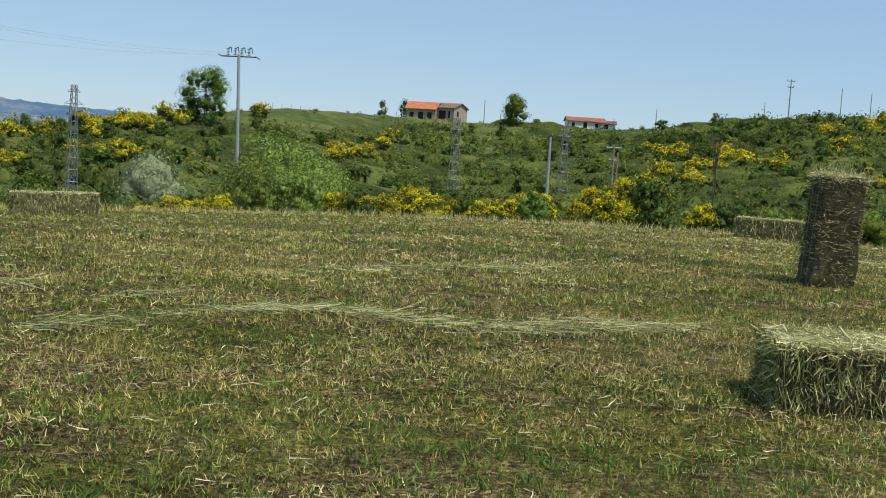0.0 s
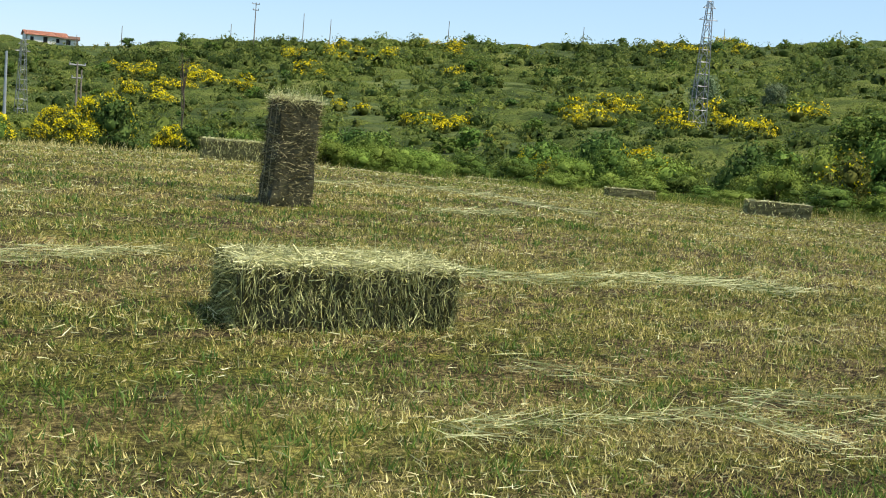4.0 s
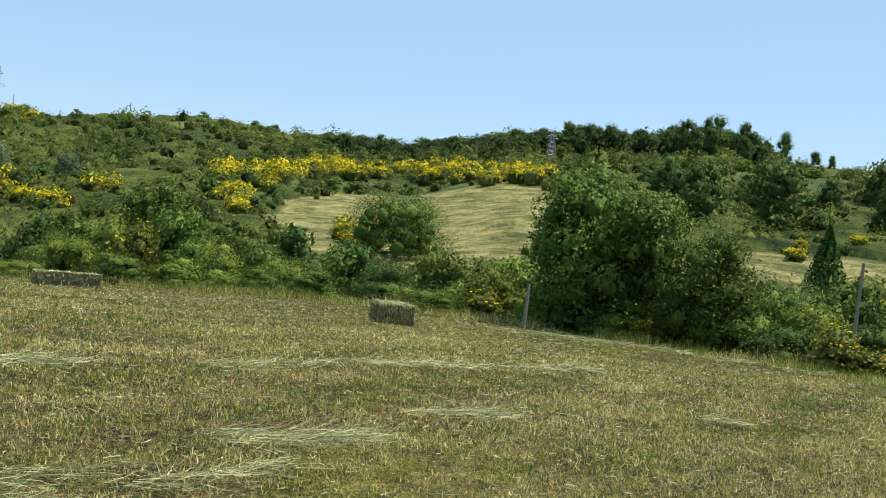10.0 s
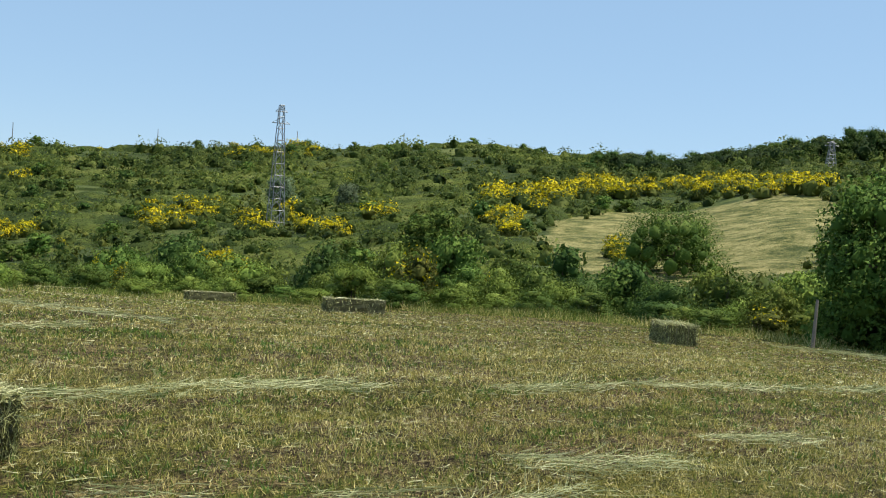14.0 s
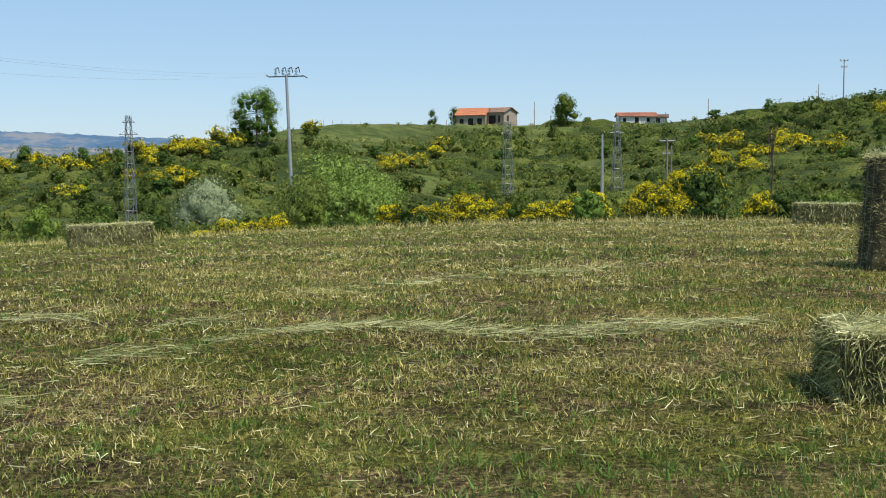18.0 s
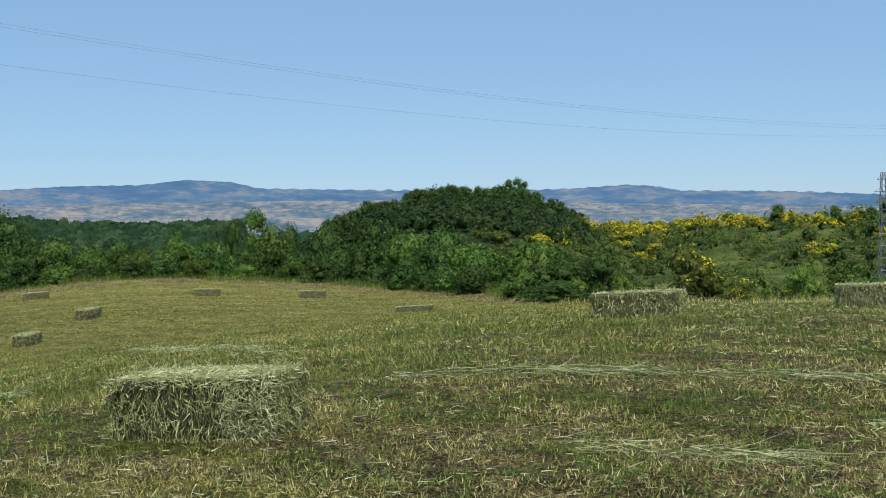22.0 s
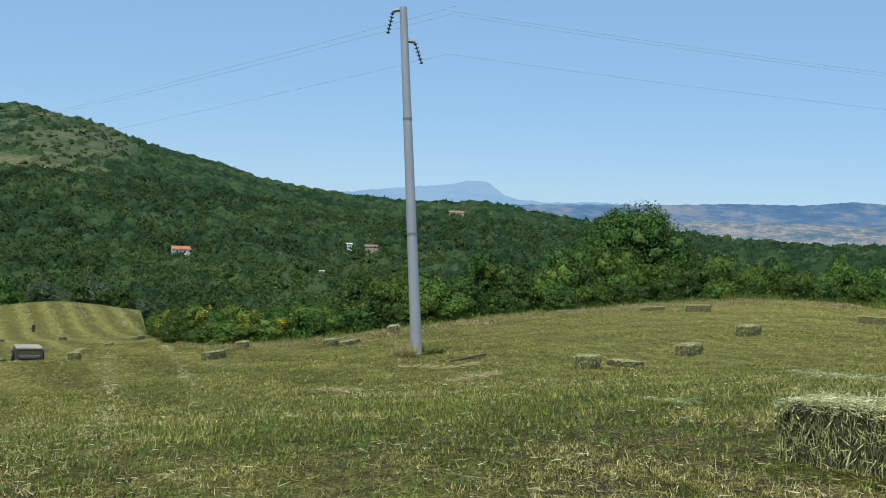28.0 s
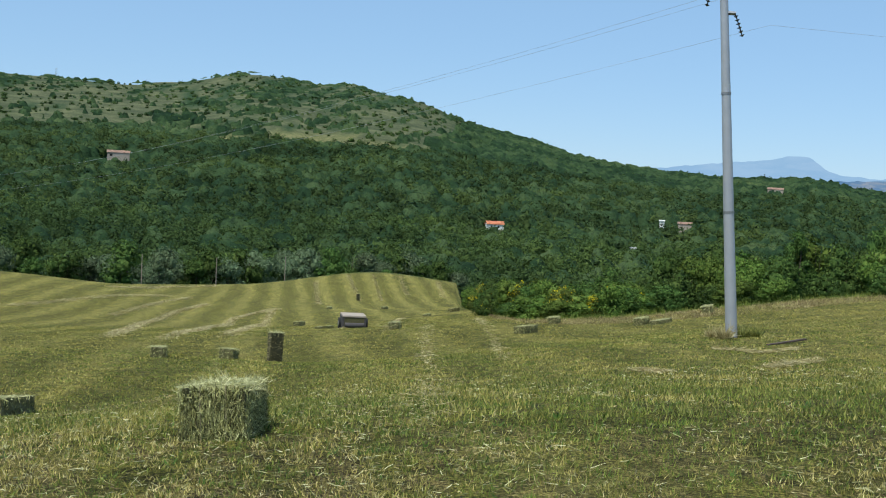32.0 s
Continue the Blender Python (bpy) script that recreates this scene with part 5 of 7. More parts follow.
def hill_open(az, r, x, y, z):
    grass = np.interp(az, [-93, -30, -15, -9, 8, 12, 20, 34], [-0.3, -0.25, -0.2, -0.2, -0.2, -0.1, -0.1, -0.25]) + 0.3 * np.clip(1 - np.abs(az - 9) / 5, 0, 1)
    grass = grass + 0.9 * np.clip(1 - np.abs(az + 76.5) / 5, 0, 1) * (r > 165) + 0.55 * np.clip(1 - np.abs(az + 47.5) / 6, 0, 1) * (r > 195)
    high = np.clip((r / table(az, LAND_AZ, CREST_R) - 0.88) * 16, 0, 1)
    grass = grass + np.interp(az, [-11, -8, 2, 4, 13, 16], [0, 0.35, 0.35, 1.0, 1.0, 0]) * high
    o = grass + lumps(x, y, 36, 9) * 0.5 + lumps(x, y, 13, 10) * 0.6
    return np.maximum(o, -6 * cleared(az, r))


FARMS = [(83.0, -2.1), (76.2, -2.95), (74.9, -1.55), (73.8, -1.5), (69.7, 0.55), (101.2, 0.7)]


def stand(r, z):
    """Height of the mountain woods, lower upslope and round the farms."""
    return np.clip(13 - (z - 20) / 14, 3.0, 13) * np.clip((r - 150) / 200, 0.15, 1)


def farmland(az, r, x, y, z):
    o = np.maximum(bare_land(x, y, z), 48 - az)
    o = o + 0.6 * np.exp(-((az - 69) / 7) ** 2) * (r > 600)
    for a, e in FARMS:
        d = on_slope(a, e)
        fx, fy = polar(a, d * 0.975)
        o = np.maximum(o, 2.6 - np.hypot(x - fx, y - fy) / (7 + 0.006 * d))
    return o


canopy("hill_scrub", "dense low green scrub and bramble covering the hillside", "scrub", -93, 34, 0.27, 135, ([-93, -45, -30, 34], [16, 16, 45, 45]), lambda r, z: 0.7 + 0.003 * r, 3.0, (1, 1.3), hill_open, M_SCRUB, 51, ((0.2, 30000, M_LEAF), (0.2, 30000, M_BROOM)))
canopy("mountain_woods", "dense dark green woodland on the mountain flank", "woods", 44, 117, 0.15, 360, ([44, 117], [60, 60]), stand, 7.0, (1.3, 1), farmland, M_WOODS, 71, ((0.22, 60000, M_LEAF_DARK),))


def forest(name, label, seed, az0, az1, r0, r1, apart, k, leaf=0.2):
    """Single crowns packed over the mountain."""
    rs, az, r, x, y, z = spread_over(seed, az0, az1, r0, r1, apart)
    ok = (r > table(az, EDGE_AZ, EDGE_R) + 45) & (farmland(az, r, x, y, z) < -0.12)
    x, y, z, r = x[ok], y[ok], z[ok], r[ok]
    h = stand(r, z) * rs.uniform(0.75, 1.3, len(x)) * 0.72
    w = h * rs.uniform(0.75, 1.15, len(x))
    return domes(name, label, "woods", seed, np.c_[x, y, z + h * 0.45], np.c_[w * 0.5, w * 0.5, h * 0.58], k, leaf, M_FOREST, 0.75, 0.7)


def thicket(name, label, seed, apart, w0, w1, level, k, material, r0=60, az0=-92, az1=33, spare=0.05, heart=0.66):
    """Bushes packed over the hillside, but for its grass and its clearings."""
    rs, az, r, x, y, z = spread_over(seed, az0, az1, r0, 300, apart)
    crest = table(az, LAND_AZ, CREST_R)
    level = level - spare * (np.abs(az) < 11) - 2.0 * ((np.abs(az - 1) < 14) & (r > 0.93 * crest))
    clash = ((x[:, None] - fb[None, :, 0]) ** 2 + (y[:, None] - fb[None, :, 1]) ** 2 < (0.35 * fb[None, :, 3] + 0.6) ** 2).any(1)
    ok = ~clash & (hill_open(az, r, x, y, z) < level) & (r > table(az, EDGE_AZ, EDGE_R) + 14) & (r < table(az, LAND_AZ, CREST_R) * 0.99) & (rs.uniform(size=len(x)) < 0.75 + 0.5 * lumps(x, y, 19, seed))
    x, y, z, r = x[ok], y[ok], z[ok], r[ok]
    w = rs.uniform(w0, w1, len(x)) * (0.55 + r / 330)
    h = w * rs.uniform(0.5, 0.85, len(x))
    return domes(name, label, "scrub", seed, np.c_[x, y, z + h * 0.2], np.c_[w * 0.5, w * 0.5, h * 0.75], k, 0.115 if heart else 0.3, material, 0.75, heart)


forest("lower_woods", "dark green broadleaf crowns packed on the lower mountain", 72, 72, 117, 235, 620, 6.4, 150, 0.115)
forest("middle_woods", "dark green broadleaf crowns on the mountain flank", 73, 60, 117, 620, 1150, 8.5, 56, 0.155)
rs, az, r, x, y, z = spread_over(74, 84, 116, 900, 2030, 21)
ok = (r < 0.975 * table(az, LAND_AZ, CREST_R)) & (bare_land(x, y, z) > -0.1) & (bare_land(x, y, z) < 1.6) & (lumps(x, y, 60, 75) > -0.35)
w = rs.uniform(3, 8, len(x))[ok]
domes("mountain_bushes", "dark bushes scattered over the open upper mountain", "bush", 76, np.c_[x[ok], y[ok], z[ok] + w * 0.1], np.c_[w * 0.5, w * 0.5, w * 0.42], 16, 0.3, M_FOREST)
thicket("hill_thicket", "dark green thicket covering the hillside", 51, 3.5, 1.8, 3.7, 0.12, 64, M_THICKET)
thicket("hill_brush", "low olive brush between the thickets of the hillside", 53, 3.8, 0.9, 2.0, 0.4, 36, M_BROOM, spare=0.05)
thicket("hill_tussocks", "tall dry grass tussocks on the open slope", 55, 2.3, 0.5, 1.1, 3.0, 15, M_TUSSOCK, 90, -16, 22, 0.0, 0)


# ---- poles and towers ----
def lattice(az, r, height, base_w, top_w, label, arms=((0.86, 1.2), (0.95, 0.8))):
    ob = thing("lattice_tower", label, "power tower", "lattice towers")
    n = max(7, int(height / 1.4))

    def corner(i, k):
        f = i / n
        w = base_w + (top_w - base_w) * f
        return Vector(((-1, 1, 1, -1)[k] * w / 2, (-1, -1, 1, 1)[k] * w / 2, height * f))
    for k in range(4):
        bm = bmesh.new()
        beam(bm, corner(0, k), corner(n, k), 0.13, 4, 0.09)
        bm_part("leg", bm, M_STEEL, ob)
    for k in range(4):
        for i in range(n):
            a, b = (k, (k + 1) % 4) if i % 2 else ((k + 1) % 4, k)
            for p, q in ((corner(i, a), corner(i + 1, b)), (corner(i + 1, a), corner(i + 1, b))):
                bm = bmesh.new()
                beam(bm, p, q, 0.07)
                bm_part("brace", bm, M_STEEL, ob)
    for f, w in arms:
        bm = bmesh.new()
        beam(bm, (-w, 0, height * f), (w, 0, height * f), 0.10)
        beam(bm, (-w, 0, height * f), (0, 0, height * (f + 0.04)), 0.06)
        beam(bm, (w, 0, height * f), (0, 0, height * (f + 0.04)), 0.06)
        bm_part("crossarm", bm, M_STEEL, ob)
    x, y = polar(az, r)
    ob.matrix_basis = pose(x, y, gz(x, y) - 0.3, 0, 0, az + 20)
    return ob


lattice(-37.6, 150, rise_to(-37.6, 150, 6.1), 1.9, 0.55, "grey lattice power tower on the scrubby hill")
lattice(-0.3, 205, rise_to(-0.3, 205, 1.55), 1.7, 0.9, "grey lattice tower with square top below the house")
lattice(-5.6, 200, rise_to(-5.6, 200, 1.5), 1.7, 0.6, "grey lattice tower on the grassy slope")
lattice(17.9, 150, rise_to(17.9, 150, 1.95), 1.35, 0.55, "rusty grey lattice tower among broom")


lattice(-82.95, 240, rise_to(-82.95, 240, 6.6), 1.6, 0.5, "thin lattice power tower on the far ridge")
lattice(-64.0, 205, rise_to(-64.0, 205, 5.7), 1.6, 0.5, "lattice power tower before the hilltop wood")


def post(az, r, height, w, label, name="utility_pole", category="pole", material=None, arms=(), lean=0.0, group="poles on the hill"):
    ob = thing(name, label, category, group)
    bm = bmesh.new()
    beam(bm, (0, 0, -0.4), (0, 0, height), w, 8, w * 0.6)
    bm_part("shaft", bm, material or M_WOOD, ob)
    for z, half in arms:
        bm = bmesh.new()
        beam(bm, (-half, 0, z), (half, 0, z), w * 0.6)
        for s in (-1, 0, 1):
            beam(bm, (s * half * 0.9, 0, z), (s * half * 0.9, 0, z + 0.35), w * 0.45)
        bm_part("crossarm", bm, M_STEEL, ob)
    x, y = polar(az, r)
    ob.matrix_basis = pose(x, y, gz(x, y), 0, lean, az)
    return ob


post(-16.0, 285, 11.5, 0.35, "tall dark pole with short arms on the hill crest", arms=((11.2, 0.9), (9.8, 0.7)))
for az, r, h in ((-9.9, 300, 4.5), (-14.9, 298, 5.0), (-18.3, 298, 7.5), (-19.6, 298, 6), (-25.3, 290, 6.5), (-31.8, 288, 5.5), (-38.4, 285, 5), (-43.6, 285, 4), (-1.6, 296, 6), (2.7, 298, 3), (-7.9, 298, 2.5), (-2.4, 298, 2.2)):
    post(az, r, h, 0.25, "thin weathered pole on the hill crest")
post(-4.9, 150, rise_to(-4.9, 150, 0.85), 0.5, "pale concrete pole at the foot of the slope", material=M_POLE)
post(-8.0, 165, rise_to(-8.0, 165, 0.65), 0.4, "twin timber pole with crossarm at the foot of the slope", arms=((rise_to(-8.0, 165, 0.5), 1.1), (rise_to(-8.0, 165, -0.1), 0.7)))
post(-8.2, 166, rise_to(-8.2, 166, 0.3), 0.35, "timber strut pole beside another pole")
for az, r in ((93.2, 190), (96.5, 168), (100.0, 155)):
    post(az, r, 3.9, 0.16, "thin grey pole at the far end of the field", group="poles at the field end")


def power_pole(az, r, height, base, top, label, lean_x, head):
    ob = thing("power_pole", label, "power pole", "tubular power poles")
    x, y = polar(az, r)
    bm = bmesh.new()
    beam(bm, (0, 0, -0.4), (0, 0, height), base, 28, top)
    bm_part("shaft", bm, M_POLE, ob)
    for f in (0.35, 0.68):
        bm = bmesh.new()
        beam(bm, (0, 0, height * f - 0.03), (0, 0, height * f + 0.03), base + (top - base) * f + 0.02, 14)
        bm_part("joint_ring", bm, M_STEEL, ob)
    head(ob, height)
    ob.matrix_basis = pose(x, y, gz(x, y), 0, lean_x, az)
    return ob


def insulator(ob, a, b, discs=5, size=0.13):
    a, b = Vector(a), Vector(b)
    bm = bmesh.new()
    beam(bm, a, b, 0.03, 6)
    for i in range(discs):
        p = a.lerp(b, (i + 0.6) / discs)
        q = a.lerp(b, (i + 0.9) / discs)
        beam(bm, p, q, size, 10, size * 0.4)
    bm_part("insulator", bm, M_INSUL, ob, "dark glazed insulator")


def head_three(ob, h):
    bm = bmesh.new()
    beam(bm, (-1.25, 0, h - 0.15), (1.25, 0, h - 0.15), 0.09)
    beam(bm, (-1.25, 0, h - 0.15), (-1.45, 0, h - 0.0), 0.08)
    beam(bm, (1.25, 0, h - 0.15), (1.5, 0, h - 0.3), 0.08)
    bm_part("crossarm", bm, M_INSUL, ob, "dark steel crossarm")
    for s in (-0.75, -0.25, 0.2, 0.7):
        insulator(ob, (s, 0, h - 0.1), (s, 0, h + 0.42), 5, 0.3)
        bm = bmesh.new()
        beam(bm, (s, 0, h + 0.4), (s + 0.2, 0, h + 0.5), 0.07)
        beam(bm, (s + 0.2, 0, h + 0.5), (s + 0.26, 0, h + 0.1), 0.06)
        bm_part("jumper", bm, M_INSUL, ob)


def head_side(ob, h):
    for z, s in ((h - 0.85, 1), (h - 0.05, -1)):
        bm = bmesh.new()
        beam(bm, (0, 0, z), (s * 0.28, 0, z - 0.05), 0.10)
        bm_part("bracket", bm, M_STEEL, ob)
        insulator(ob, (s * 0.26, 0, z - 0.05), (s * 0.42, 0, z - 0.62), 6)


POLE_A = rise_to(10.2, 85, 3.83)
power_pole(10.2, 85, POLE_A, 0.30, 0.20, "grey tubular power pole with dark insulators", -1.6, head_three)
power_pole(71.9, 30, 8.9, 0.30, 0.19, "grey tubular power pole standing in the field", -4.6, head_side)


# ---- overhead wires ----
def wire(a, b, sag, label, thick=0.0033):
    cu = bpy.data.curves.new("wire", "CURVE")
    cu.dimensions = "3D"
    cu.bevel_depth, cu.bevel_resolution = thick, 1
    s = cu.splines.new("POLY")
    n = 40
    s.points.add(n)
    a, b = Vector(a), Vector(b)
    for i in range(n + 1):
        f = i / n
        p = a.lerp(b, f)
        s.points[i].co = (p.x, p.y, p.z - sag * 4 * f * (1 - f), 1)
    cu.materials.append(M_WIRE)
    return tagged(new("overhead_wire", cu), label, "wire", "overhead wires")


def pole_top(az, r, h):
    x, y = polar(az, r)
    return Vector((x, y, gz(x, y) + h))


side = Vector((math.cos(radians(10)), math.sin(radians(10)), 0))
A, B = pole_top(10.2, 85, POLE_A), pole_top(71.9, 30, 8.7)
for k, (o, dz) in enumerate(((-1.2, 0.0), (0.2, 0.35), (1.2, -0.1))):
    wire(A + side * o + Vector((0, 0, dz * 0.5)), B + Vector((0.3 * k - 0.3, 0.6, (-0.9, 0.15, 0.0)[k])), 1.6, "thin grey overhead wire between the poles")
for k, dz in enumerate((-0.9, 0.1, 0.25)):
    p = polar(112, 95)
    wire(B + Vector((0.3 * k - 0.3, 0.6, dz)), (p[0], p[1] + k * 1.2, gz(*p) + 8.4 + dz), 1.2, "thin grey overhead wire running down the valley")


# ---- single trees ----
def tree_kind(seed, h, w, crown_from, n_blob, n_leaf, leaf, material, trunk=0.22, limbs=6, core=0.5, puff=0.75):
    rs = random.Random(seed)
    ch = h * (1 - crown_from)
    me, bl = foliage(seed, w, ch, n_blob, n_leaf, leaf, 0.0, material, flat=0.9, core=core, name="crown", puff=puff)
    co = np.empty(len(me.vertices) * 3, np.float32)
    me.vertices.foreach_get("co", co)
    co[2::3] += h * crown_from
    me.vertices.foreach_set("co", co)
    bm = bmesh.new()
    beam(bm, (0, 0, -0.4), (0.03 * h, 0, h * 0.45), trunk, 8, trunk * 0.6)
    beam(bm, (0.03 * h, 0, h * 0.45), (0, 0.02 * h, h * 0.85), trunk * 0.6, 7, trunk * 0.2)
    for i in range(limbs):
        b = bl[rs.randrange(len(bl))]
        beam(bm, (0.02 * h, 0, h * rs.uniform(0.25, 0.6)), (b[0], b[1], b[2] + h * crown_from), trunk * 0.4, 5, trunk * 0.1)
    tm = bpy.data.meshes.new("trunk")
    bm.to_mesh(tm)
    bm.free()
    tm.materials.append(M_BARK)
    return me, tm


def tree(kind, az, r, label, scale=1.0, turn=0.0, group="", tall=1.0, sink=0.1):
    ob = thing("tree", label, "tree", group)
    part("crown", kind[0], ob)
    part("trunk", kind[1], ob)
    x, y = polar(az, r)
    ob.matrix_basis = Matrix.Translation((x, y, gz(x, y) - sink)) @ Matrix.Rotation(radians(turn), 4, "Z") @ Matrix.Diagonal((scale, scale, scale * tall, 1))
    return ob


T_ROUND = [tree_kind(300 + i, 7.5, 6.5, 0.02, 42, 3600, 0.23, M_LEAF_DARK, puff=1.0) for i in range(3)]
T_GREEN = [tree_kind(310 + i, 7.0, 6.0, 0.02, 40, 3600, 0.23, M_LEAF, puff=1.0) for i in range(2)]
T_WOOD = [tree_kind(330 + i, 7.5, 7.2, 0.02, 24, 1050, 0.42, M_LEAF_DARK, core=0.6, puff=0.85) for i in range(4)]
T_FINE = [tree_kind(340 + i, 7.5, 7.0, 0.02, 40, 2400, 0.27, M_LEAF_DARK, core=0.5, puff=0.75) for i in range(3)]
T_OPEN = tree_kind(320, 11.2, 10.6, 0.08, 80, 12000, 0.19, M_HAWTHORN, 0.35, 12, 0.4, 0.62)
tree(T_OPEN, 11.95, on_slope(11.95, 0.36), "tall spreading green tree on the hill shoulder", 1.1, tall=0.95)
tree(T_GREEN[0], -3.1, 294, "dense rounded tree on the hill crest", 1.15, 20)
tree(T_FINE[0], 3.4, 297, "small umbrella-shaped tree beside the house", 0.52, 60, tall=rise_to(3.4, 297, 2.15) / 3.9)
tree(T_FINE[1], 2.3, 308, "dark tree behind the house", 0.6, 10, tall=rise_to(2.3, 308, 2.3) / 4.5)
SLIM = rise_to(-12.8, 140, 2.6)
tree(tree_kind(328, SLIM, 2.6, 0.8, 18, 1300, 0.13, M_LEAF, 0.24, 9, 0.3, 0.6), -12.75, 140, "tall slim tree with a bare trunk and small sparse crown")
for az, s in ((-4.6, 0.3), (-10.9, 0.25), (-11.6, 0.3), (-13.9, 0.28), (-9.3, 0.25), (9.6, 0.35), (6.6, 0.25), (-20.5, 0.3), (-27.4, 0.35), (-28.4, 0.3), (-33.4, 0.3), (-39.7, 0.32), (-42.8, 0.35), (-46.6, 0.35), (-49.5, 0.48), (-15.4, 0.3), (-22.3, 0.35), (-30.2, 0.3), (-36.3, 0.35)):
    tree(rnd.choice(T_GREEN), az, float(table(az, LAND_AZ, CREST_R)) - 3, "small bushy tree on the skyline", s * 1.15, rnd.uniform(0, 360), "small trees on the skyline", tall=0.75, sink=0.9)
# wood on the crest above the clearing
for i in range(72):
    az = -52.0 - 22.2 * (i + rnd.uniform(-0.6, 0.6)) / 72
    top = float(np.interp(az, [-74.3, -73, -71.7, -70, -68, -64.5, -62.9, -61.8, -60, -58.5, -57.4, -56.8, -56.3, -55.2, -54.2, -53.2, -52], [6.5, 7.0, 7.25, 6.8, 6.45, 6.3, 6.0, 5.65, 5.35, 5.2, 4.9, 4.45, 4.75, 5.1, 4.85, 4.55, 4.6]))
    r = float(table(az, LAND_AZ, CREST_R)) * rnd.uniform(0.86, 0.99)
    s = rnd.uniform(0.55, 1.0)
    tree(rnd.choice(T_FINE), az, r, "dark oak in the wood on the hilltop", s, rnd.uniform(0, 360), "wood on the hilltop", tall=max(0.35, (rise_to(az, r, top + 0.05 - 0.8 * rnd.random() ** 1.4) + 0.6) / (7.5 * s)), sink=0.6)
rs, az, r, x, y, z = spread_over(80, -74.2, -52, 205, 290, 4.2)
top = np.interp(az, [-74.3, -71.7, -68, -64.5, -61.8, -58.5, -57.4, -56.8, -55.2, -52], [6.2, 6.9, 6.1, 5.9, 5.3, 4.9, 4.6, 4.2, 4.7, 4.3])
h = np.minimum(rs.uniform(2.5, 6.0, len(x)), EYE + r * np.tan(np.radians(top)) - z)
ok = (r > 0.86 * table(az, LAND_AZ, CREST_R)) & (r < table(az, LAND_AZ, CREST_R)) & (h > 1.2) & (lumps(x, y, 30, 81) > -0.5)
w = rs.uniform(3.5, 6.0, len(x))
domes("hilltop_wood", "dark oaks massed along the hilltop", "woods", 82, np.c_[x, y, z + h * 0.4][ok], np.c_[w * 0.5, w * 0.5, h * 0.6][ok], 90, 0.12, M_FOREST)
tree(T_ROUND[1], -74.95, 238, "lone dark tree at the end of the hilltop wood", 0.6, 20, tall=rise_to(-74.95, 238, 6.7) / 4.5)
tree(T_ROUND[2], -76.45, 232, "rounded tree beside a hilltop hut", 0.46, 50, tall=0.9)
tree(T_GREEN[1], -77.2, 231, "small round-headed tree on the crest", 0.3, 90, tall=1.3)
for i in range(26):
    az = -68 - 22 * rnd.random()
    tree(rnd.choice(T_WOOD + T_GREEN[:1]), az, rnd.uniform(98, 150), "dark tree in the copse above the clearing", rnd.uniform(0.45, 0.85), rnd.uniform(0, 360), "copse above the clearing")
for az, r, s in ((-82.5, 215, 0.8), (-85, 212, 1.0), (-87.5, 210, 0.9), (-89.5, 210, 0.8)):
    tree(T_ROUND[0], az, r, "dark tree on the far ridge", s, az * 7, "trees on the far ridge")
# the great bush at the field corner
BIG = [tree_kind(400 + i, 3.7, 3.3, 0.02, 70, 15000, 0.08, M_HAWTHORN, 0.14, 10, 0.4, 0.7) for i in range(2)]
for az, r, s in ((-66.3, 23.6, 1.0), (-69.5, 22.6, 0.86), (-72.6, 21.6, 0.66)):
    tree(BIG[int(-az) % 2], az, r, "large dense dark green hawthorn at the field corner", s, az * 11, "hawthorns at the field corner")
tree(tree_kind(410, 4.2, 9.4, 0.0, 80, 13000, 0.13, M_LEAF, 0.2, 6, 0.3), -57.1, 84, "wide grey-green bush before the pale clearing", 1.0)
plant(K_MID, "shrub", "small round bush before the clearing", "shrub", *polar(-52.2, 80), 0.75, rnd)
PALE_BUSH = tree_kind(426, 5.2, 6.4, 0.0, 40, 4200, 0.2, M_LEAF_PALE, 0.18)
tree(tree_kind(411, 4.6, 3.1, 0.08, 60, 9000, 0.105, M_LEAF, 0.16, puff=0.6), -45.4, 38, "leafy green young maple in the hedge", 1.0, tall=rise_to(-45.4, 38, 2.0) / 4.6)
for az, el, s in ((-37.8, 1.5, 0.95), (-41.0, 1.5, 0.8), (-39.4, 1.2, 0.5)):
    tree(PALE_BUSH, az, on_slope(az, el - 0.4), "pale grey-green willow bush on the hillside", s, az * 17, "pale bushes on the hill", sink=0.3)
tree(tree_kind(412, 5.4, 4.6, 0.1, 24, 4200, 0.14, M_LEAF_PALE, 0.18), -85.6, 42, "silvery willow behind the hedge", 1.0)
# conifer by the second clearing
bm_seed = random.Random(5)
ob = thing("conifer", "small dark conifer beside the clearing", "tree")
bm = bmesh.new()
beam(bm, (0, 0, -0.3), (0, 0, 3.9), 0.16, 6, 0.03)
bm_part("trunk", bm, M_BARK, ob)
cs = []
for i in range(3600):
    z = bm_seed.uniform(0.3, 4.0)
    q = (4.1 - z) / 4.1 * 1.7 * math.sqrt(bm_seed.random())
    a = bm_seed.choice([k * 0.785 + 0.9 * int(z * 2.2) for k in range(8)]) + bm_seed.uniform(-0.18, 0.18)
    cs.append((math.cos(a) * q, math.sin(a) * q, z - 0.25 * q))
cs = np.array(cs)
rs = np.random.RandomState(9)
c1, q1 = leaves(rs, cs, cs * np.array([1, 1, 0]) + np.array([0, 0, 0.4]), np.full(len(cs), 0.18))
part("crown", mesh_from("crown", c1, q1, M_LEAF_DARK), ob)
x, y = polar(-77.5, 66)
ob.matrix_basis = pose(x, y, gz(x, y), 0, 0, 30)
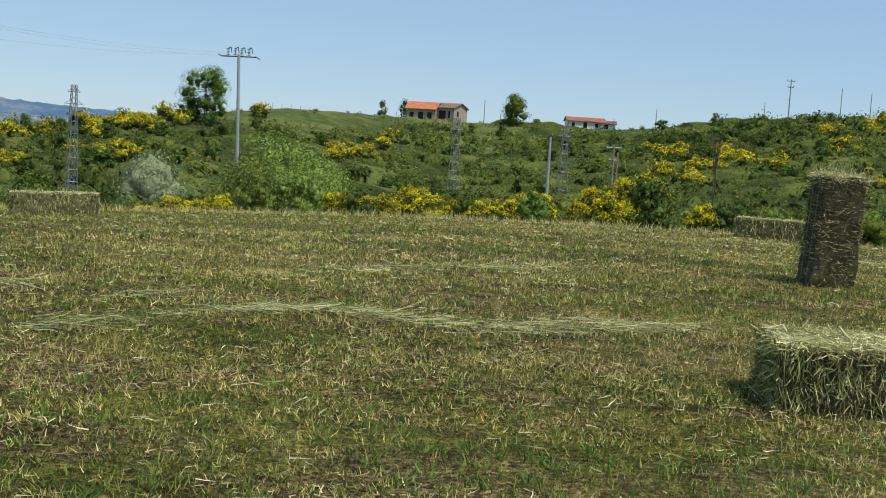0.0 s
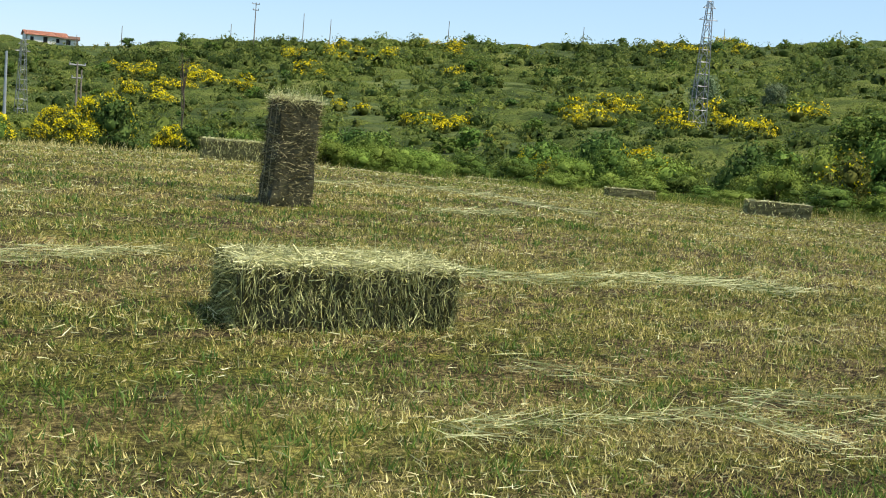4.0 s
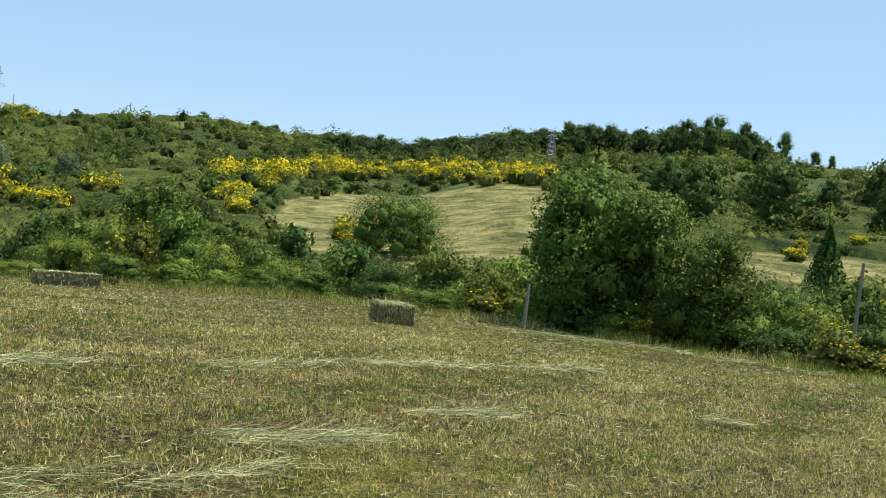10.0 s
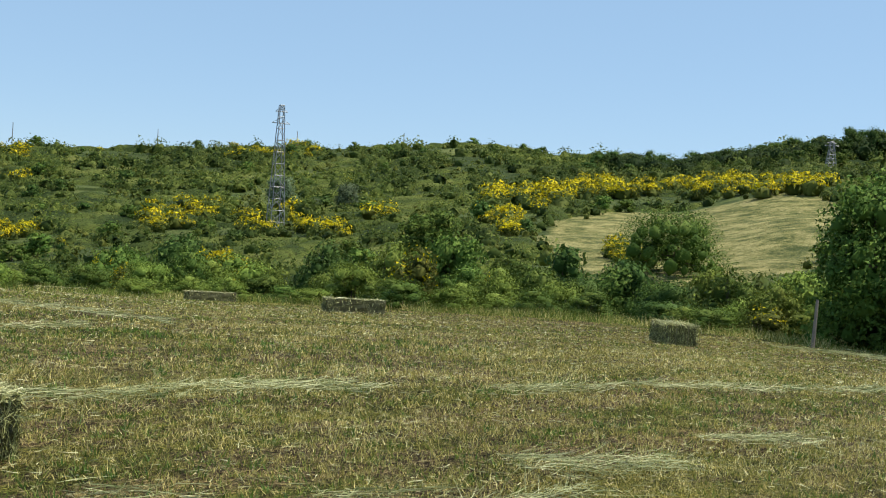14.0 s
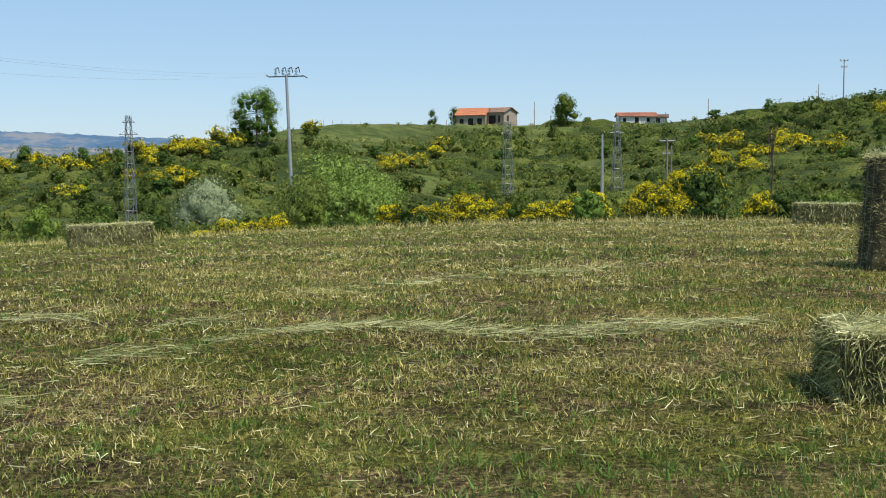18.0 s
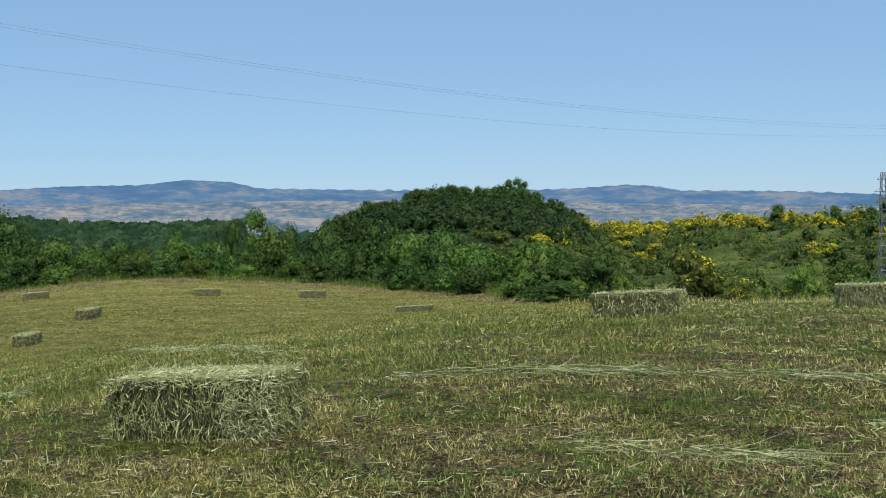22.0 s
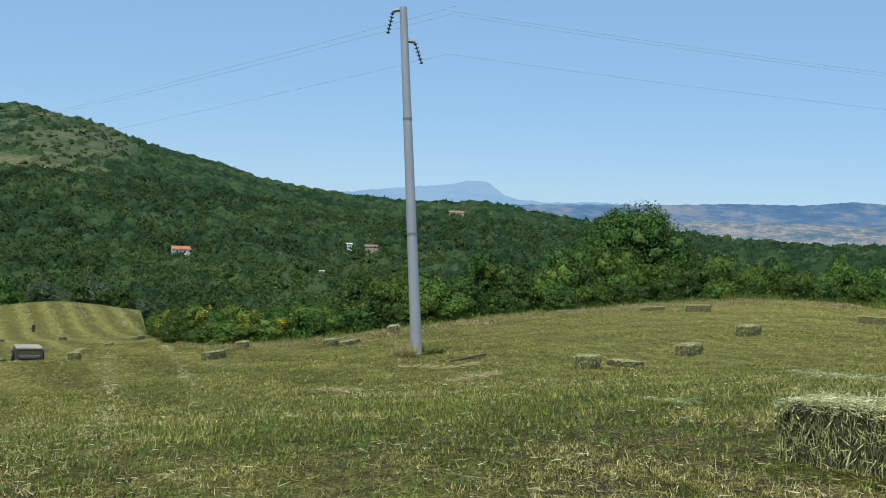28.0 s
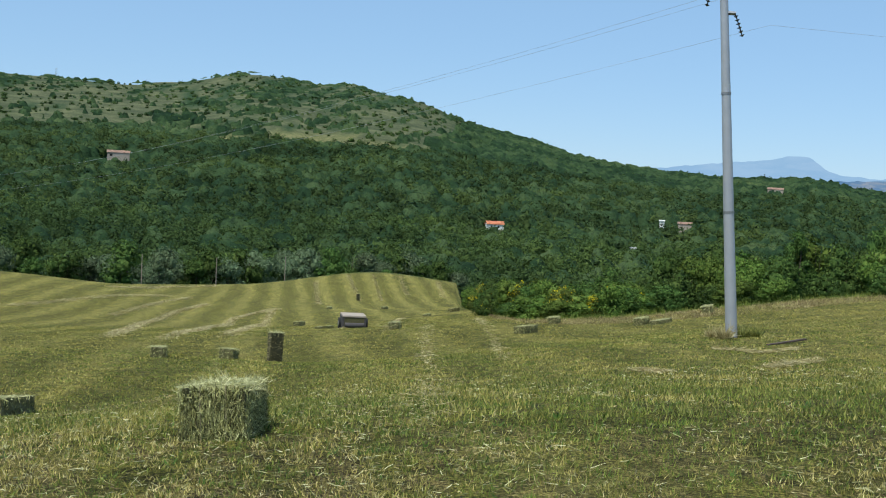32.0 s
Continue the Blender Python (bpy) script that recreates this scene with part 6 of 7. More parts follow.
WILLOW = tree_kind(420, 3.9, 6.0, 0.0, 56, 10000, 0.12, M_WILLOW, 0.15, 8, 0.3, 0.8)
for az, r, s in ((8.1, 62, 1.2), (9.5, 60, 0.9), (6.8, 61, 0.95), (8.8, 56, 0.75), (7.5, 55, 0.75)):
    tree(WILLOW, az, r, "bright green willow bush below the brow", s, az * 40, "willow thicket below the brow", sink=0.4)
tree(tree_kind(421, 3.6, 6.6, 0.0, 60, 9000, 0.13, M_LEAF_SILVER, 0.15, 6, 0.6, 0.9), 14.2, 95, "silvery grey-green bush below the brow", 1.0, tall=rise_to(14.2, 95, -1.5) / 3.6)
tree(tree_kind(423, 3.0, 3.4, 0.0, 24, 2800, 0.16, M_LEAF_SILVER, 0.15), 15.2, 98, "silvery bush beside another pale bush", 0.9)
WALNUT = rise_to(61.1, 72, 1.5)
tree(tree_kind(422, WALNUT, 8.6, 0.2, 110, 20000, 0.15, M_LEAF_DARK, 0.25, 12, 0.4, 0.62), 61.1, 72, "tall spreading leafy walnut rising above the hedge", 1.0)
tree(tree_kind(424, 4.2, 2.5, 0.05, 16, 4600, 0.12, M_LEAF_DARK, 0.15), 68.7, 62, "slim green tree in the hedge", 0.75, tall=rise_to(68.7, 62, -0.6) / 3.2)
tree(tree_kind(425, 4.8, 3.8, 0.05, 20, 5200, 0.12, M_LEAF, 0.15), 47.6, 74, "light green tree above the hedge", 0.85, tall=rise_to(47.6, 74, 0.8) / 4.1)
for az, r, s, top, k in ((49.0, 74, 0.25, 0.3, 0), (51.7, 75, 0.24, 0.1, 1), (46.3, 76, 0.3, 0.2, 1), (44.6, 78, 0.45, -0.1, 0), (54.5, 72, 0.4, -0.5, 1), (65.0, 66, 0.4, -0.3, 1), (63.6, 66, 0.4, -0.1, 0), (58.4, 72, 0.4, -0.3, 0), (72.3, 62, 0.5, -1.8, 0), (70.6, 62, 0.4, -1.9, 1), (38.6, 58, 0.5, -0.2, 0), (31.0, 38, 0.3, -1.2, 1)):
    tree(T_ROUND[k], az, r, "green tree standing in the hedge", s, az * 9, "trees in the hedge", tall=rise_to(az, r, top) / (7.5 * s))
# wooded knoll
def knoll_top(az):
    return np.interp(az, [31.3, 32.4, 33.2, 34.2, 36, 37.2, 38.2, 39.8, 41, 42, 42.6, 44, 45], [-0.2, 0.6, 0.95, 1.5, 1.75, 1.7, 1.85, 1.65, 1.1, 1.1, 1.0, 0.4, 0.1])


for i in range(70):
    az = 31.8 + 12.8 * (i + rnd.uniform(-0.5, 0.5)) / 70
    r = rnd.uniform(285, 328) if az < 42.5 else rnd.uniform(250, 300)
    s = rnd.uniform(0.5, 0.75)
    t = rise_to(az, r, float(knoll_top(az)) + 0.05 - 0.45 * rnd.random() ** 1.4) / (7.5 * s)
    tree(rnd.choice(T_FINE), az, r, "dark oak in the wood on the knoll", s, rnd.uniform(0, 360), "wood on the knoll", tall=min(max(t, 0.5), 1.5), sink=0.4)
rs, az, r, x, y, z = spread_over(78, 31.4, 46, 150, 315, 5.2)
h = rs.uniform(2.6, 4.8, len(x))
h = np.minimum(h, np.maximum(1.0, EYE + r * np.tan(np.radians(knoll_top(az) - 0.75 * rs.uniform(size=len(x)) ** 1.3)) - z))
w = rs.uniform(3.6, 7.2, len(x))
high = (r > 225) & (r > table(az, EDGE_AZ, EDGE_R) + 60)
low = (r < 225) & (r > table(az, EDGE_AZ, EDGE_R) + 30) & (lumps(x, y, 16, 77) > 0.05)
domes("knoll_wood", "dark rounded oaks covering the top of the knoll", "woods", 79, np.c_[x, y, z + h * 0.45][high], np.c_[w * 0.5, w * 0.5, h * 0.58][high], 110, 0.115, M_KNOLL, 0.75, 0.7)
domes("knoll_scrub", "green bushes on the lower flank of the knoll", "scrub", 77, np.c_[x, y, z + h * 0.2][low], np.c_[w * 0.4, w * 0.4, h * 0.35][low], 80, 0.12, M_THICKET, 0.75, 0.66)
for az, top, s in ((34.55, 1.85, 0.6), (34.95, 2.05, 0.7), (35.35, 1.95, 0.6)):
    tree(T_FINE[int(az * 10) % 3], az, 322, "taller dark oak crowning the knoll", s, az * 50, "wood on the knoll", tall=rise_to(az, 322, top) / (7.5 * s))
for az, s in ((22.6, 0.6), (24.8, 0.42), (20.0, 0.45), (21.2, 0.3), (26.5, 0.3), (28.5, 0.35), (18.4, 0.35)):
    tree(rnd.choice(T_ROUND), az, float(table(az, LAND_AZ, CREST_R)) - 6, "rounded dark tree on the low ridge", s, az * 31, "trees on the low ridge", sink=0.4)
# pale willows at the far end of the field
for i in range(40):
    az = 84.6 + 23 * (i + rnd.uniform(-0.4, 0.4)) / 40
    r = float(table(az, EDGE_AZ, EDGE_R)) + rnd.uniform(12, 45)
    x, y = polar(az, r)
    top = float(np.interp(az, [84, 86, 89, 93, 99, 107], [-4.0, -3.7, -3.4, -3.5, -3.5, -3.5])) + rnd.uniform(-0.6, 0.5)
    plant(rnd.choice([K_PALE, K_PALE, K_MID_DARK, K_MID_DARK]), "willow", "pale rounded willow at the end of the field", "willow", x, y, rise_to(az, r, top) / 2.5, rnd, "willows at the field end")

# ---- stubble, grass and loose hay ----
def field_points(rs, n, r0, r1, power, az0=-93, az1=113):
    """Points on the field, thinning out with distance."""
    u = rs.uniform(0, 1, n)
    e = 2 - power
    r = (r0 ** e + (r1 ** e - r0 ** e) * u) ** (1 / e)
    az = rs.uniform(az0, az1, n)
    ok = r < table(az, EDGE_AZ, EDGE_R) * 1.02
    r, az = r[ok], az[ok]
    x, y = -np.sin(np.radians(az)) * r, np.cos(np.radians(az)) * r
    return x, y, r


def blades(rs, x, y, r, height, width, lean, away=0.0):
    n = len(x)
    z = ground(x, y)
    p = np.c_[x, y, z - 0.01]
    p[:, 2] += tussock(x, y)
    d = np.c_[rs.normal(size=(n, 2)) * lean + away, np.ones(n)]
    d /= np.linalg.norm(d, axis=1)[:, None]
    a = rs.uniform(0, 6.283, n)
    side = np.c_[np.cos(a), np.sin(a), np.zeros(n)] * (width * 0.5)[:, None]
    co = np.stack([p - side, p + side, p + d * height[:, None]], 1).reshape(-1, 3)
    return co, np.arange(n * 3).reshape(-1, 3)


def sward(name, label, seed, n, r0, r1, power, h0, h1, w, lean, material, keep, az0=-93, az1=113, tuft=1, spread=0.02):
    """Cut blades over the field, in tufts of so many."""
    rs = np.random.RandomState(seed)
    x, y, r = field_points(rs, n // tuft, r0, r1, power, az0, az1)
    ok = keep(rs, x, y)
    x, y, r = np.repeat(x[ok], tuft), np.repeat(y[ok], tuft), np.repeat(r[ok], tuft)
    out = rs.normal(size=(len(x), 2)) if tuft > 1 else np.zeros((len(x), 2))
    wide = spread * np.maximum(1, r / 7)
    x, y = x + out[:, 0] * wide, y + out[:, 1] * wide
    h = rs.uniform(h0, h1, len(x)) * np.clip(1.25 - r / 55, 0.6, 1)
    co, q = blades(rs, x, y, r, h, w * (0.6 + 0.8 * rs.uniform(size=len(x))) * np.maximum(1, r / 6.0), lean, out * 0.22)
    return tagged(new(name, mesh_from(name, co, q, material)), label, "grass", kind="stuff")


def mown(x, y):
    """Bands of the mower: along the hedge on the upper field, down the slope on the lower one."""
    az, r = np.degrees(np.arctan2(-x, y)), np.hypot(x, y)
    across = np.where(az > 78, y, table(az, EDGE_AZ, EDGE_R) - r)
    return np.sin(across * 6.283 / 3.4 + 1.3 * lumps(x, y, 17, 84))


def patch(x, y):
    """Long bands along the mowing, broken up by small patches."""
    lush = np.clip((-x - 2) / 5, 0, 1)
    gx, gy = polar(79, 10)
    dx, dy = polar(91, 7)
    lush = lush + 1.3 * np.exp(-((x - gx) ** 2 + (y - gy) ** 2) / 7) - 1.5 * np.exp(-((x - dx) ** 2 + (y - dy) ** 2) / 3)
    lush = lush + 0.5 * np.exp(-((x + 1) / 4.5) ** 2) - 0.45 * np.clip((x - 1) / 4, 0, 1)
    return 0.8 * lumps(x * 0.3 + y * 0.03, y, 2.6, 81) + 0.7 * lumps(x * 0.6, y, 0.8, 82) + 0.8 * lumps(x, y, 0.22, 83) - 0.6 * lush


sward("stubble", "short straw-yellow stubble over the mown field", 91, 600000, 5.5, 64, 1.35, 0.03, 0.07, 0.0062, 0.5, M_MOWN, lambda rs, x, y: rs.uniform(size=len(x)) < 0.55 + 0.5 * patch(x, y), tuft=4)
sward("near_stubble", "short cut straw stubs close to the path", 94, 1000000, 2.4, 17, 1.1, 0.018, 0.058, 0.0066, 0.7, M_STUBBLE, lambda rs, x, y: rs.uniform(size=len(x)) < 0.62 + 0.5 * patch(x, y) - 0.36 * np.clip((-x - 1.5) / 4, 0, 1) - 0.8 * np.clip((np.hypot(x, y) - 8) / 9, 0, 1), tuft=5, spread=0.02)
sward("field_grass", "green regrowth among the stubble", 92, 640000, 2.4, 40, 1.35, 0.02, 0.065, 0.0072, 0.7, M_GRASS, lambda rs, x, y: rs.uniform(size=len(x)) < 0.66 - 0.7 * patch(x, y), tuft=6, spread=0.022)
sward("green_sprigs", "bright green sprigs sprouting through the stubble", 99, 150000, 2.4, 13, 1.1, 0.03, 0.085, 0.0085, 0.8, M_SPRIG, lambda rs, x, y: rs.uniform(size=len(x)) < (0.3 - 0.4 * patch(x, y)) * np.clip(1.25 + x / 4, 0.12, 1), tuft=12, spread=0.02)
sward("mown_tufts", "tufts of straw-coloured stubble in mowing bands", 97, 420000, 9, 75, 0.9, 0.04, 0.10, 0.0075, 0.5, M_MOWN, lambda rs, x, y: rs.uniform(size=len(x)) < 0.35 + 0.3 * mown(x, y) + 0.25 * patch(x, y), 28, 110, tuft=5, spread=0.035)
sward("green_tufts", "tufts of green grass between the mowing bands", 98, 300000, 9, 75, 0.9, 0.04, 0.10, 0.0075, 0.5, M_REGROWTH, lambda rs, x, y: rs.uniform(size=len(x)) < 0.28 - 0.28 * mown(x, y) - 0.2 * patch(x, y), 28, 110, tuft=5, spread=0.035)
sward("lower_stubble", "short stubble over the lower field", 95, 110000, 60, 195, 0.9, 0.03, 0.06, 0.004, 0.6, M_MOWN, lambda rs, x, y: rs.uniform(size=len(x)) < 0.4 + 0.35 * mown(x, y), 80, 109, tuft=3, spread=0.03)
rs = np.random.RandomState(93)
x, y, r = field_points(rs, 190000, 2.4, 22, 1.3)
ok = rs.uniform(size=len(x)) < 0.6 + 0.45 * patch(x, y)
x, y, r = x[ok], y[ok], r[ok]
d = rs.normal(size=(len(x), 3)) * np.array([1, 1, 0.16])
d /= np.linalg.norm(d, axis=1)[:, None]
half = rs.uniform(size=len(x)) < 0.3
c1, q1 = strands(rs, np.c_[x, y, ground(x, y) + tussock(x, y) + rs.uniform(0.004, 0.04, len(x))], d, rs.uniform(0.012, 0.05, len(x)) * np.where(half, 1.7, 1), 0.0042 * np.maximum(1, r / 7), 0.25)
q1 = q1.reshape(2, -1, 4)
for name, label, mask, material in (("loose_straw", "single pale straws scattered on the stubble", half, M_HAY), ("field_litter", "brown chopped straw and litter on the bare soil", ~half, M_LITTER)):
    q = q1[:, mask].reshape(-1, 4)
    used, back = np.unique(q, return_inverse=True)
    tagged(new(name, mesh_from(name, c1[used], back.reshape(-1, 4), material)), label, "straw", kind="stuff")


def swath(seed, line, width, per_m, material, height=0.05, length=(0.08, 0.3), label="thin line of pale cut hay left on the stubble"):
    rs = np.random.RandomState(seed)
    pts = np.array([polar(a, r) for a, r in line])
    seg = np.linalg.norm(np.diff(pts, axis=0), axis=1)
    n = int(seg.sum() * per_m * 0.58)
    s = np.sort(rs.uniform(0, seg.sum(), n))
    cum = np.r_[0, np.cumsum(seg)]
    px, py = np.interp(s, cum, pts[:, 0]), np.interp(s, cum, pts[:, 1])
    t = pts[-1] - pts[0]
    t = t / np.linalg.norm(t)
    dens = 0.55 + 0.45 * lumps(s * 1.0, s * 0.3, 1.7, seed)
    off = rs.normal(size=n) * width * 0.3 * (0.6 + 0.6 * dens) + 0.12 * lumps(s, s * 0.5, 2.3, seed + 1)
    ok = rs.uniform(size=n) < dens + 0.25
    px, py, off = px[ok], py[ok], off[ok]
    n = len(px)
    x, y = px - t[1] * off, py + t[0] * off
    d = np.c_[t[0] + rs.normal(size=n) * 0.5, t[1] + rs.normal(size=n) * 0.5, rs.normal(size=n) * 0.08]
    d /= np.linalg.norm(d, axis=1)[:, None]
    r = np.hypot(x, y)
    lift = np.exp(-(off / width) ** 2 * 2) * height
    co, q = strands(rs, np.c_[x, y, ground(x, y) + tussock(x, y) + 0.03 + rs.uniform(0, 1, n) * lift], d, rs.uniform(*length, n), 0.003 * np.maximum(1, r / 7), 0.3)
    return tagged(new("hay_swath", mesh_from("hay_swath", co, q, material)), label, "hay", "lines of loose hay", "stuff")


SWATHS = [([(20.8, 6.2), (12.3, 6.6), (6.0, 6.7), (-0.7, 6.6), (-6.3, 6.8), (-13.1, 7.1)], 0.3, 420), ([(9.7, 8.2), (1.7, 8.9), (-6.1, 9.5)], 0.25, 120), ([(17.1, 6.9), (13.1, 7.2)], 0.25, 220),
          ([(-27.1, 7.2), (-31.6, 7.3), (-37.6, 8.0), (-42.8, 8.5)], 0.35, 420), ([(-27.0, 3.9), (-30.1, 4.1), (-35.7, 4.3), (-41.1, 4.6), (-46.3, 4.5)], 0.2, 380), ([(-29.2, 5.0), (-35.7, 5.1)], 0.2, 260),
          ([(-40.6, 5.0), (-47.7, 5.3)], 0.25, 260), ([(-19.5, 12.8), (-26.1, 13.8), (-33.1, 12.3)], 0.5, 200), ([(-26.1, 7.0), (-33.8, 7.2), (-41.6, 8.3)], 0.4, 150)]
SWATHS2 = [([(-49.1, 8.8), (-54.4, 9.4), (-59.7, 10.4), (-67.8, 12.2)], 0.35, 330), ([(-59.8, 7.3), (-64.0, 7.8)], 0.4, 700), ([(-50.5, 6.0), (-53.5, 6.2), (-57.8, 6.5)], 0.45, 800), ([(-25.7, 10.4), (-29.9, 11.4)], 0.4, 260), ([(-46.6, 4.9), (-51.0, 5.1), (-55.1, 5.6)], 0.3, 420),
           ([(-73.5, 8.8), (-75.8, 8.9)], 0.4, 600), ([(-62.2, 20.0), (-70.1, 19.9), (-78.2, 18.5)], 0.5, 260), ([(35.8, 8.4), (29.5, 7.9), (20.1, 7.5)], 0.35, 200), ([(35.9, 5.8), (23.4, 5.3)], 0.3, 360),
           ([(54.1, 25.0), (47.2, 11.9)], 0.6, 90), ([(62.3, 11.8), (59.6, 11.0)], 0.3, 260), ([(43.0, 8.8), (31.1, 8.1)], 0.4, 160)]
for i, (line, w, n) in enumerate(SWATHS + SWATHS2):
    swath(500 + i * 3, line, w * 0.75, n * 1.05, M_HAY_GREEN, 0.05)
ROWS = [([(101.5, 48), (100, 87), (98.5, 107), (96.9, 122)], 1.2, 330), ([(99, 46), (97.2, 68), (95.6, 104), (93.5, 122)], 1.0, 300), ([(96.1, 47), (95.1, 67), (93.8, 116)], 1.0, 260), ([(101.5, 135), (98.7, 154), (96.4, 165)], 2.2, 330), ([(106, 100), (101.5, 121), (98.7, 132)], 1.8, 330), ([(101.4, 98), (100, 111), (97.7, 133)], 1.2, 260)]
STRIPES = [([(90.1, 186), (89.5, 160)], 1.0, 150), ([(87.6, 186), (87.2, 168)], 1.0, 150), ([(85.7, 186), (85.4, 166)], 1.0, 150), ([(91.7, 182), (91.5, 146)], 1.0, 150), ([(88.9, 186), (88.4, 160)], 0.8, 120), ([(87.6, 7.6), (86.8, 15.8), (86.4, 40), (86.5, 52)], 0.7, 110), ([(82.7, 26), (83.1, 43), (83.8, 64)], 0.6, 90), ([(101.7, 20), (98.7, 22.7)], 0.5, 120), ([(88.4, 48), (87.4, 90)], 0.7, 70), ([(90.6, 52), (89.4, 110)], 0.7, 60)]
for i, (line, w, n) in enumerate(ROWS):
    swath(600 + i * 3, line, w * 0.7, n * 0.3, M_HAY_TAN, 0.12, (0.1, 0.3), "long raked windrow of dry hay in the lower field")
for i, (line, w, n) in enumerate(STRIPES):
    swath(640 + i * 3, line, w * 0.8, n * 0.45, M_HAY_TAN, 0.03, (0.05, 0.2), "thin pale trail of dry hay down the mown slope")
for i, line in enumerate(([(72.9, 26.6), (70.7, 25.7), (69.0, 27.0)], [(70.6, 20.5), (68.2, 24.1)], [(76.8, 21.1), (75.1, 19.8)])):
    swath(700 + i * 3, line, 0.34, 320, M_HAY_TAN, 0.06, label="flat patch of bleached straw on the mown grass")


# rough grass fringe between field and hedge
def fringe(name, seed, n, az0, az1, d0, d1, h0, h1, material, label):
    rs = np.random.RandomState(seed)
    az = rs.uniform(az0, az1, n)
    r = table(az, EDGE_AZ, EDGE_R) + rs.uniform(d0, d1, n)
    x, y = -np.sin(np.radians(az)) * r, np.cos(np.radians(az)) * r
    ok = rs.uniform(size=n) < 0.6 + 0.5 * lumps(x, y, 4, seed)
    x, y, r = x[ok], y[ok], r[ok]
    co, q = blades(rs, x, y, r, rs.uniform(h0, h1, len(x)) * (1 + 0.4 * lumps(x, y, 2.5, seed + 1)), 0.011 * np.maximum(1, r / 25), 0.45)
    return tagged(new(name, mesh_from(name, co, q, material)), label, "grass", kind="stuff")


fringe("edge_weeds", 804, 24000, -88, -24, -0.2, 2.0, 0.07, 0.26, M_STUBBLE, "tall seeding grass at the foot of the hedge")
fringe("edge_grass", 801, 40000, -88, -22, -0.3, 2.4, 0.06, 0.26, M_GRASS, "tall rough green grass at the foot of the hedge")
fringe("brow_grass", 802, 14000, -24, 34, -0.6, 2.0, 0.06, 0.2, M_STUBBLE, "dry grass along the brow of the field")
fringe("lush_edge", 806, 16000, 35, 57, 0.2, 2.6, 0.2, 0.55, M_GRASS, "tall bright green grass before the hedge")
fringe("raked_edge", 805, 64000, 33, 84, -4.5, 0.2, 0.05, 0.14, M_LITTER, "brown raked litter along the edge of the field")
fringe("hedge_grass", 803, 20000, 33, 84, -0.8, 3.0, 0.1, 0.35, M_GRASS, "rough grass at the foot of the far hedge")


# ---- houses and small built things ----
def wall(bm, length, height, thick, holes):
    """An upright wall along x from 0, with openings (x0, x1, z0, z1) through it."""
    xs = sorted({0.0, length, *[v for h in holes for v in h[:2]]})
    zs = sorted({0.0, height, *[v for h in holes for v in h[2:]]})
    for a, b in zip(xs, xs[1:]):
        for c, d in zip(zs, zs[1:]):
            mx, mz = (a + b) / 2, (c + d) / 2
            if not any(h[0] < mx < h[1] and h[2] < mz < h[3] for h in holes):
                box(bm, a, b, 0, thick, c, d)


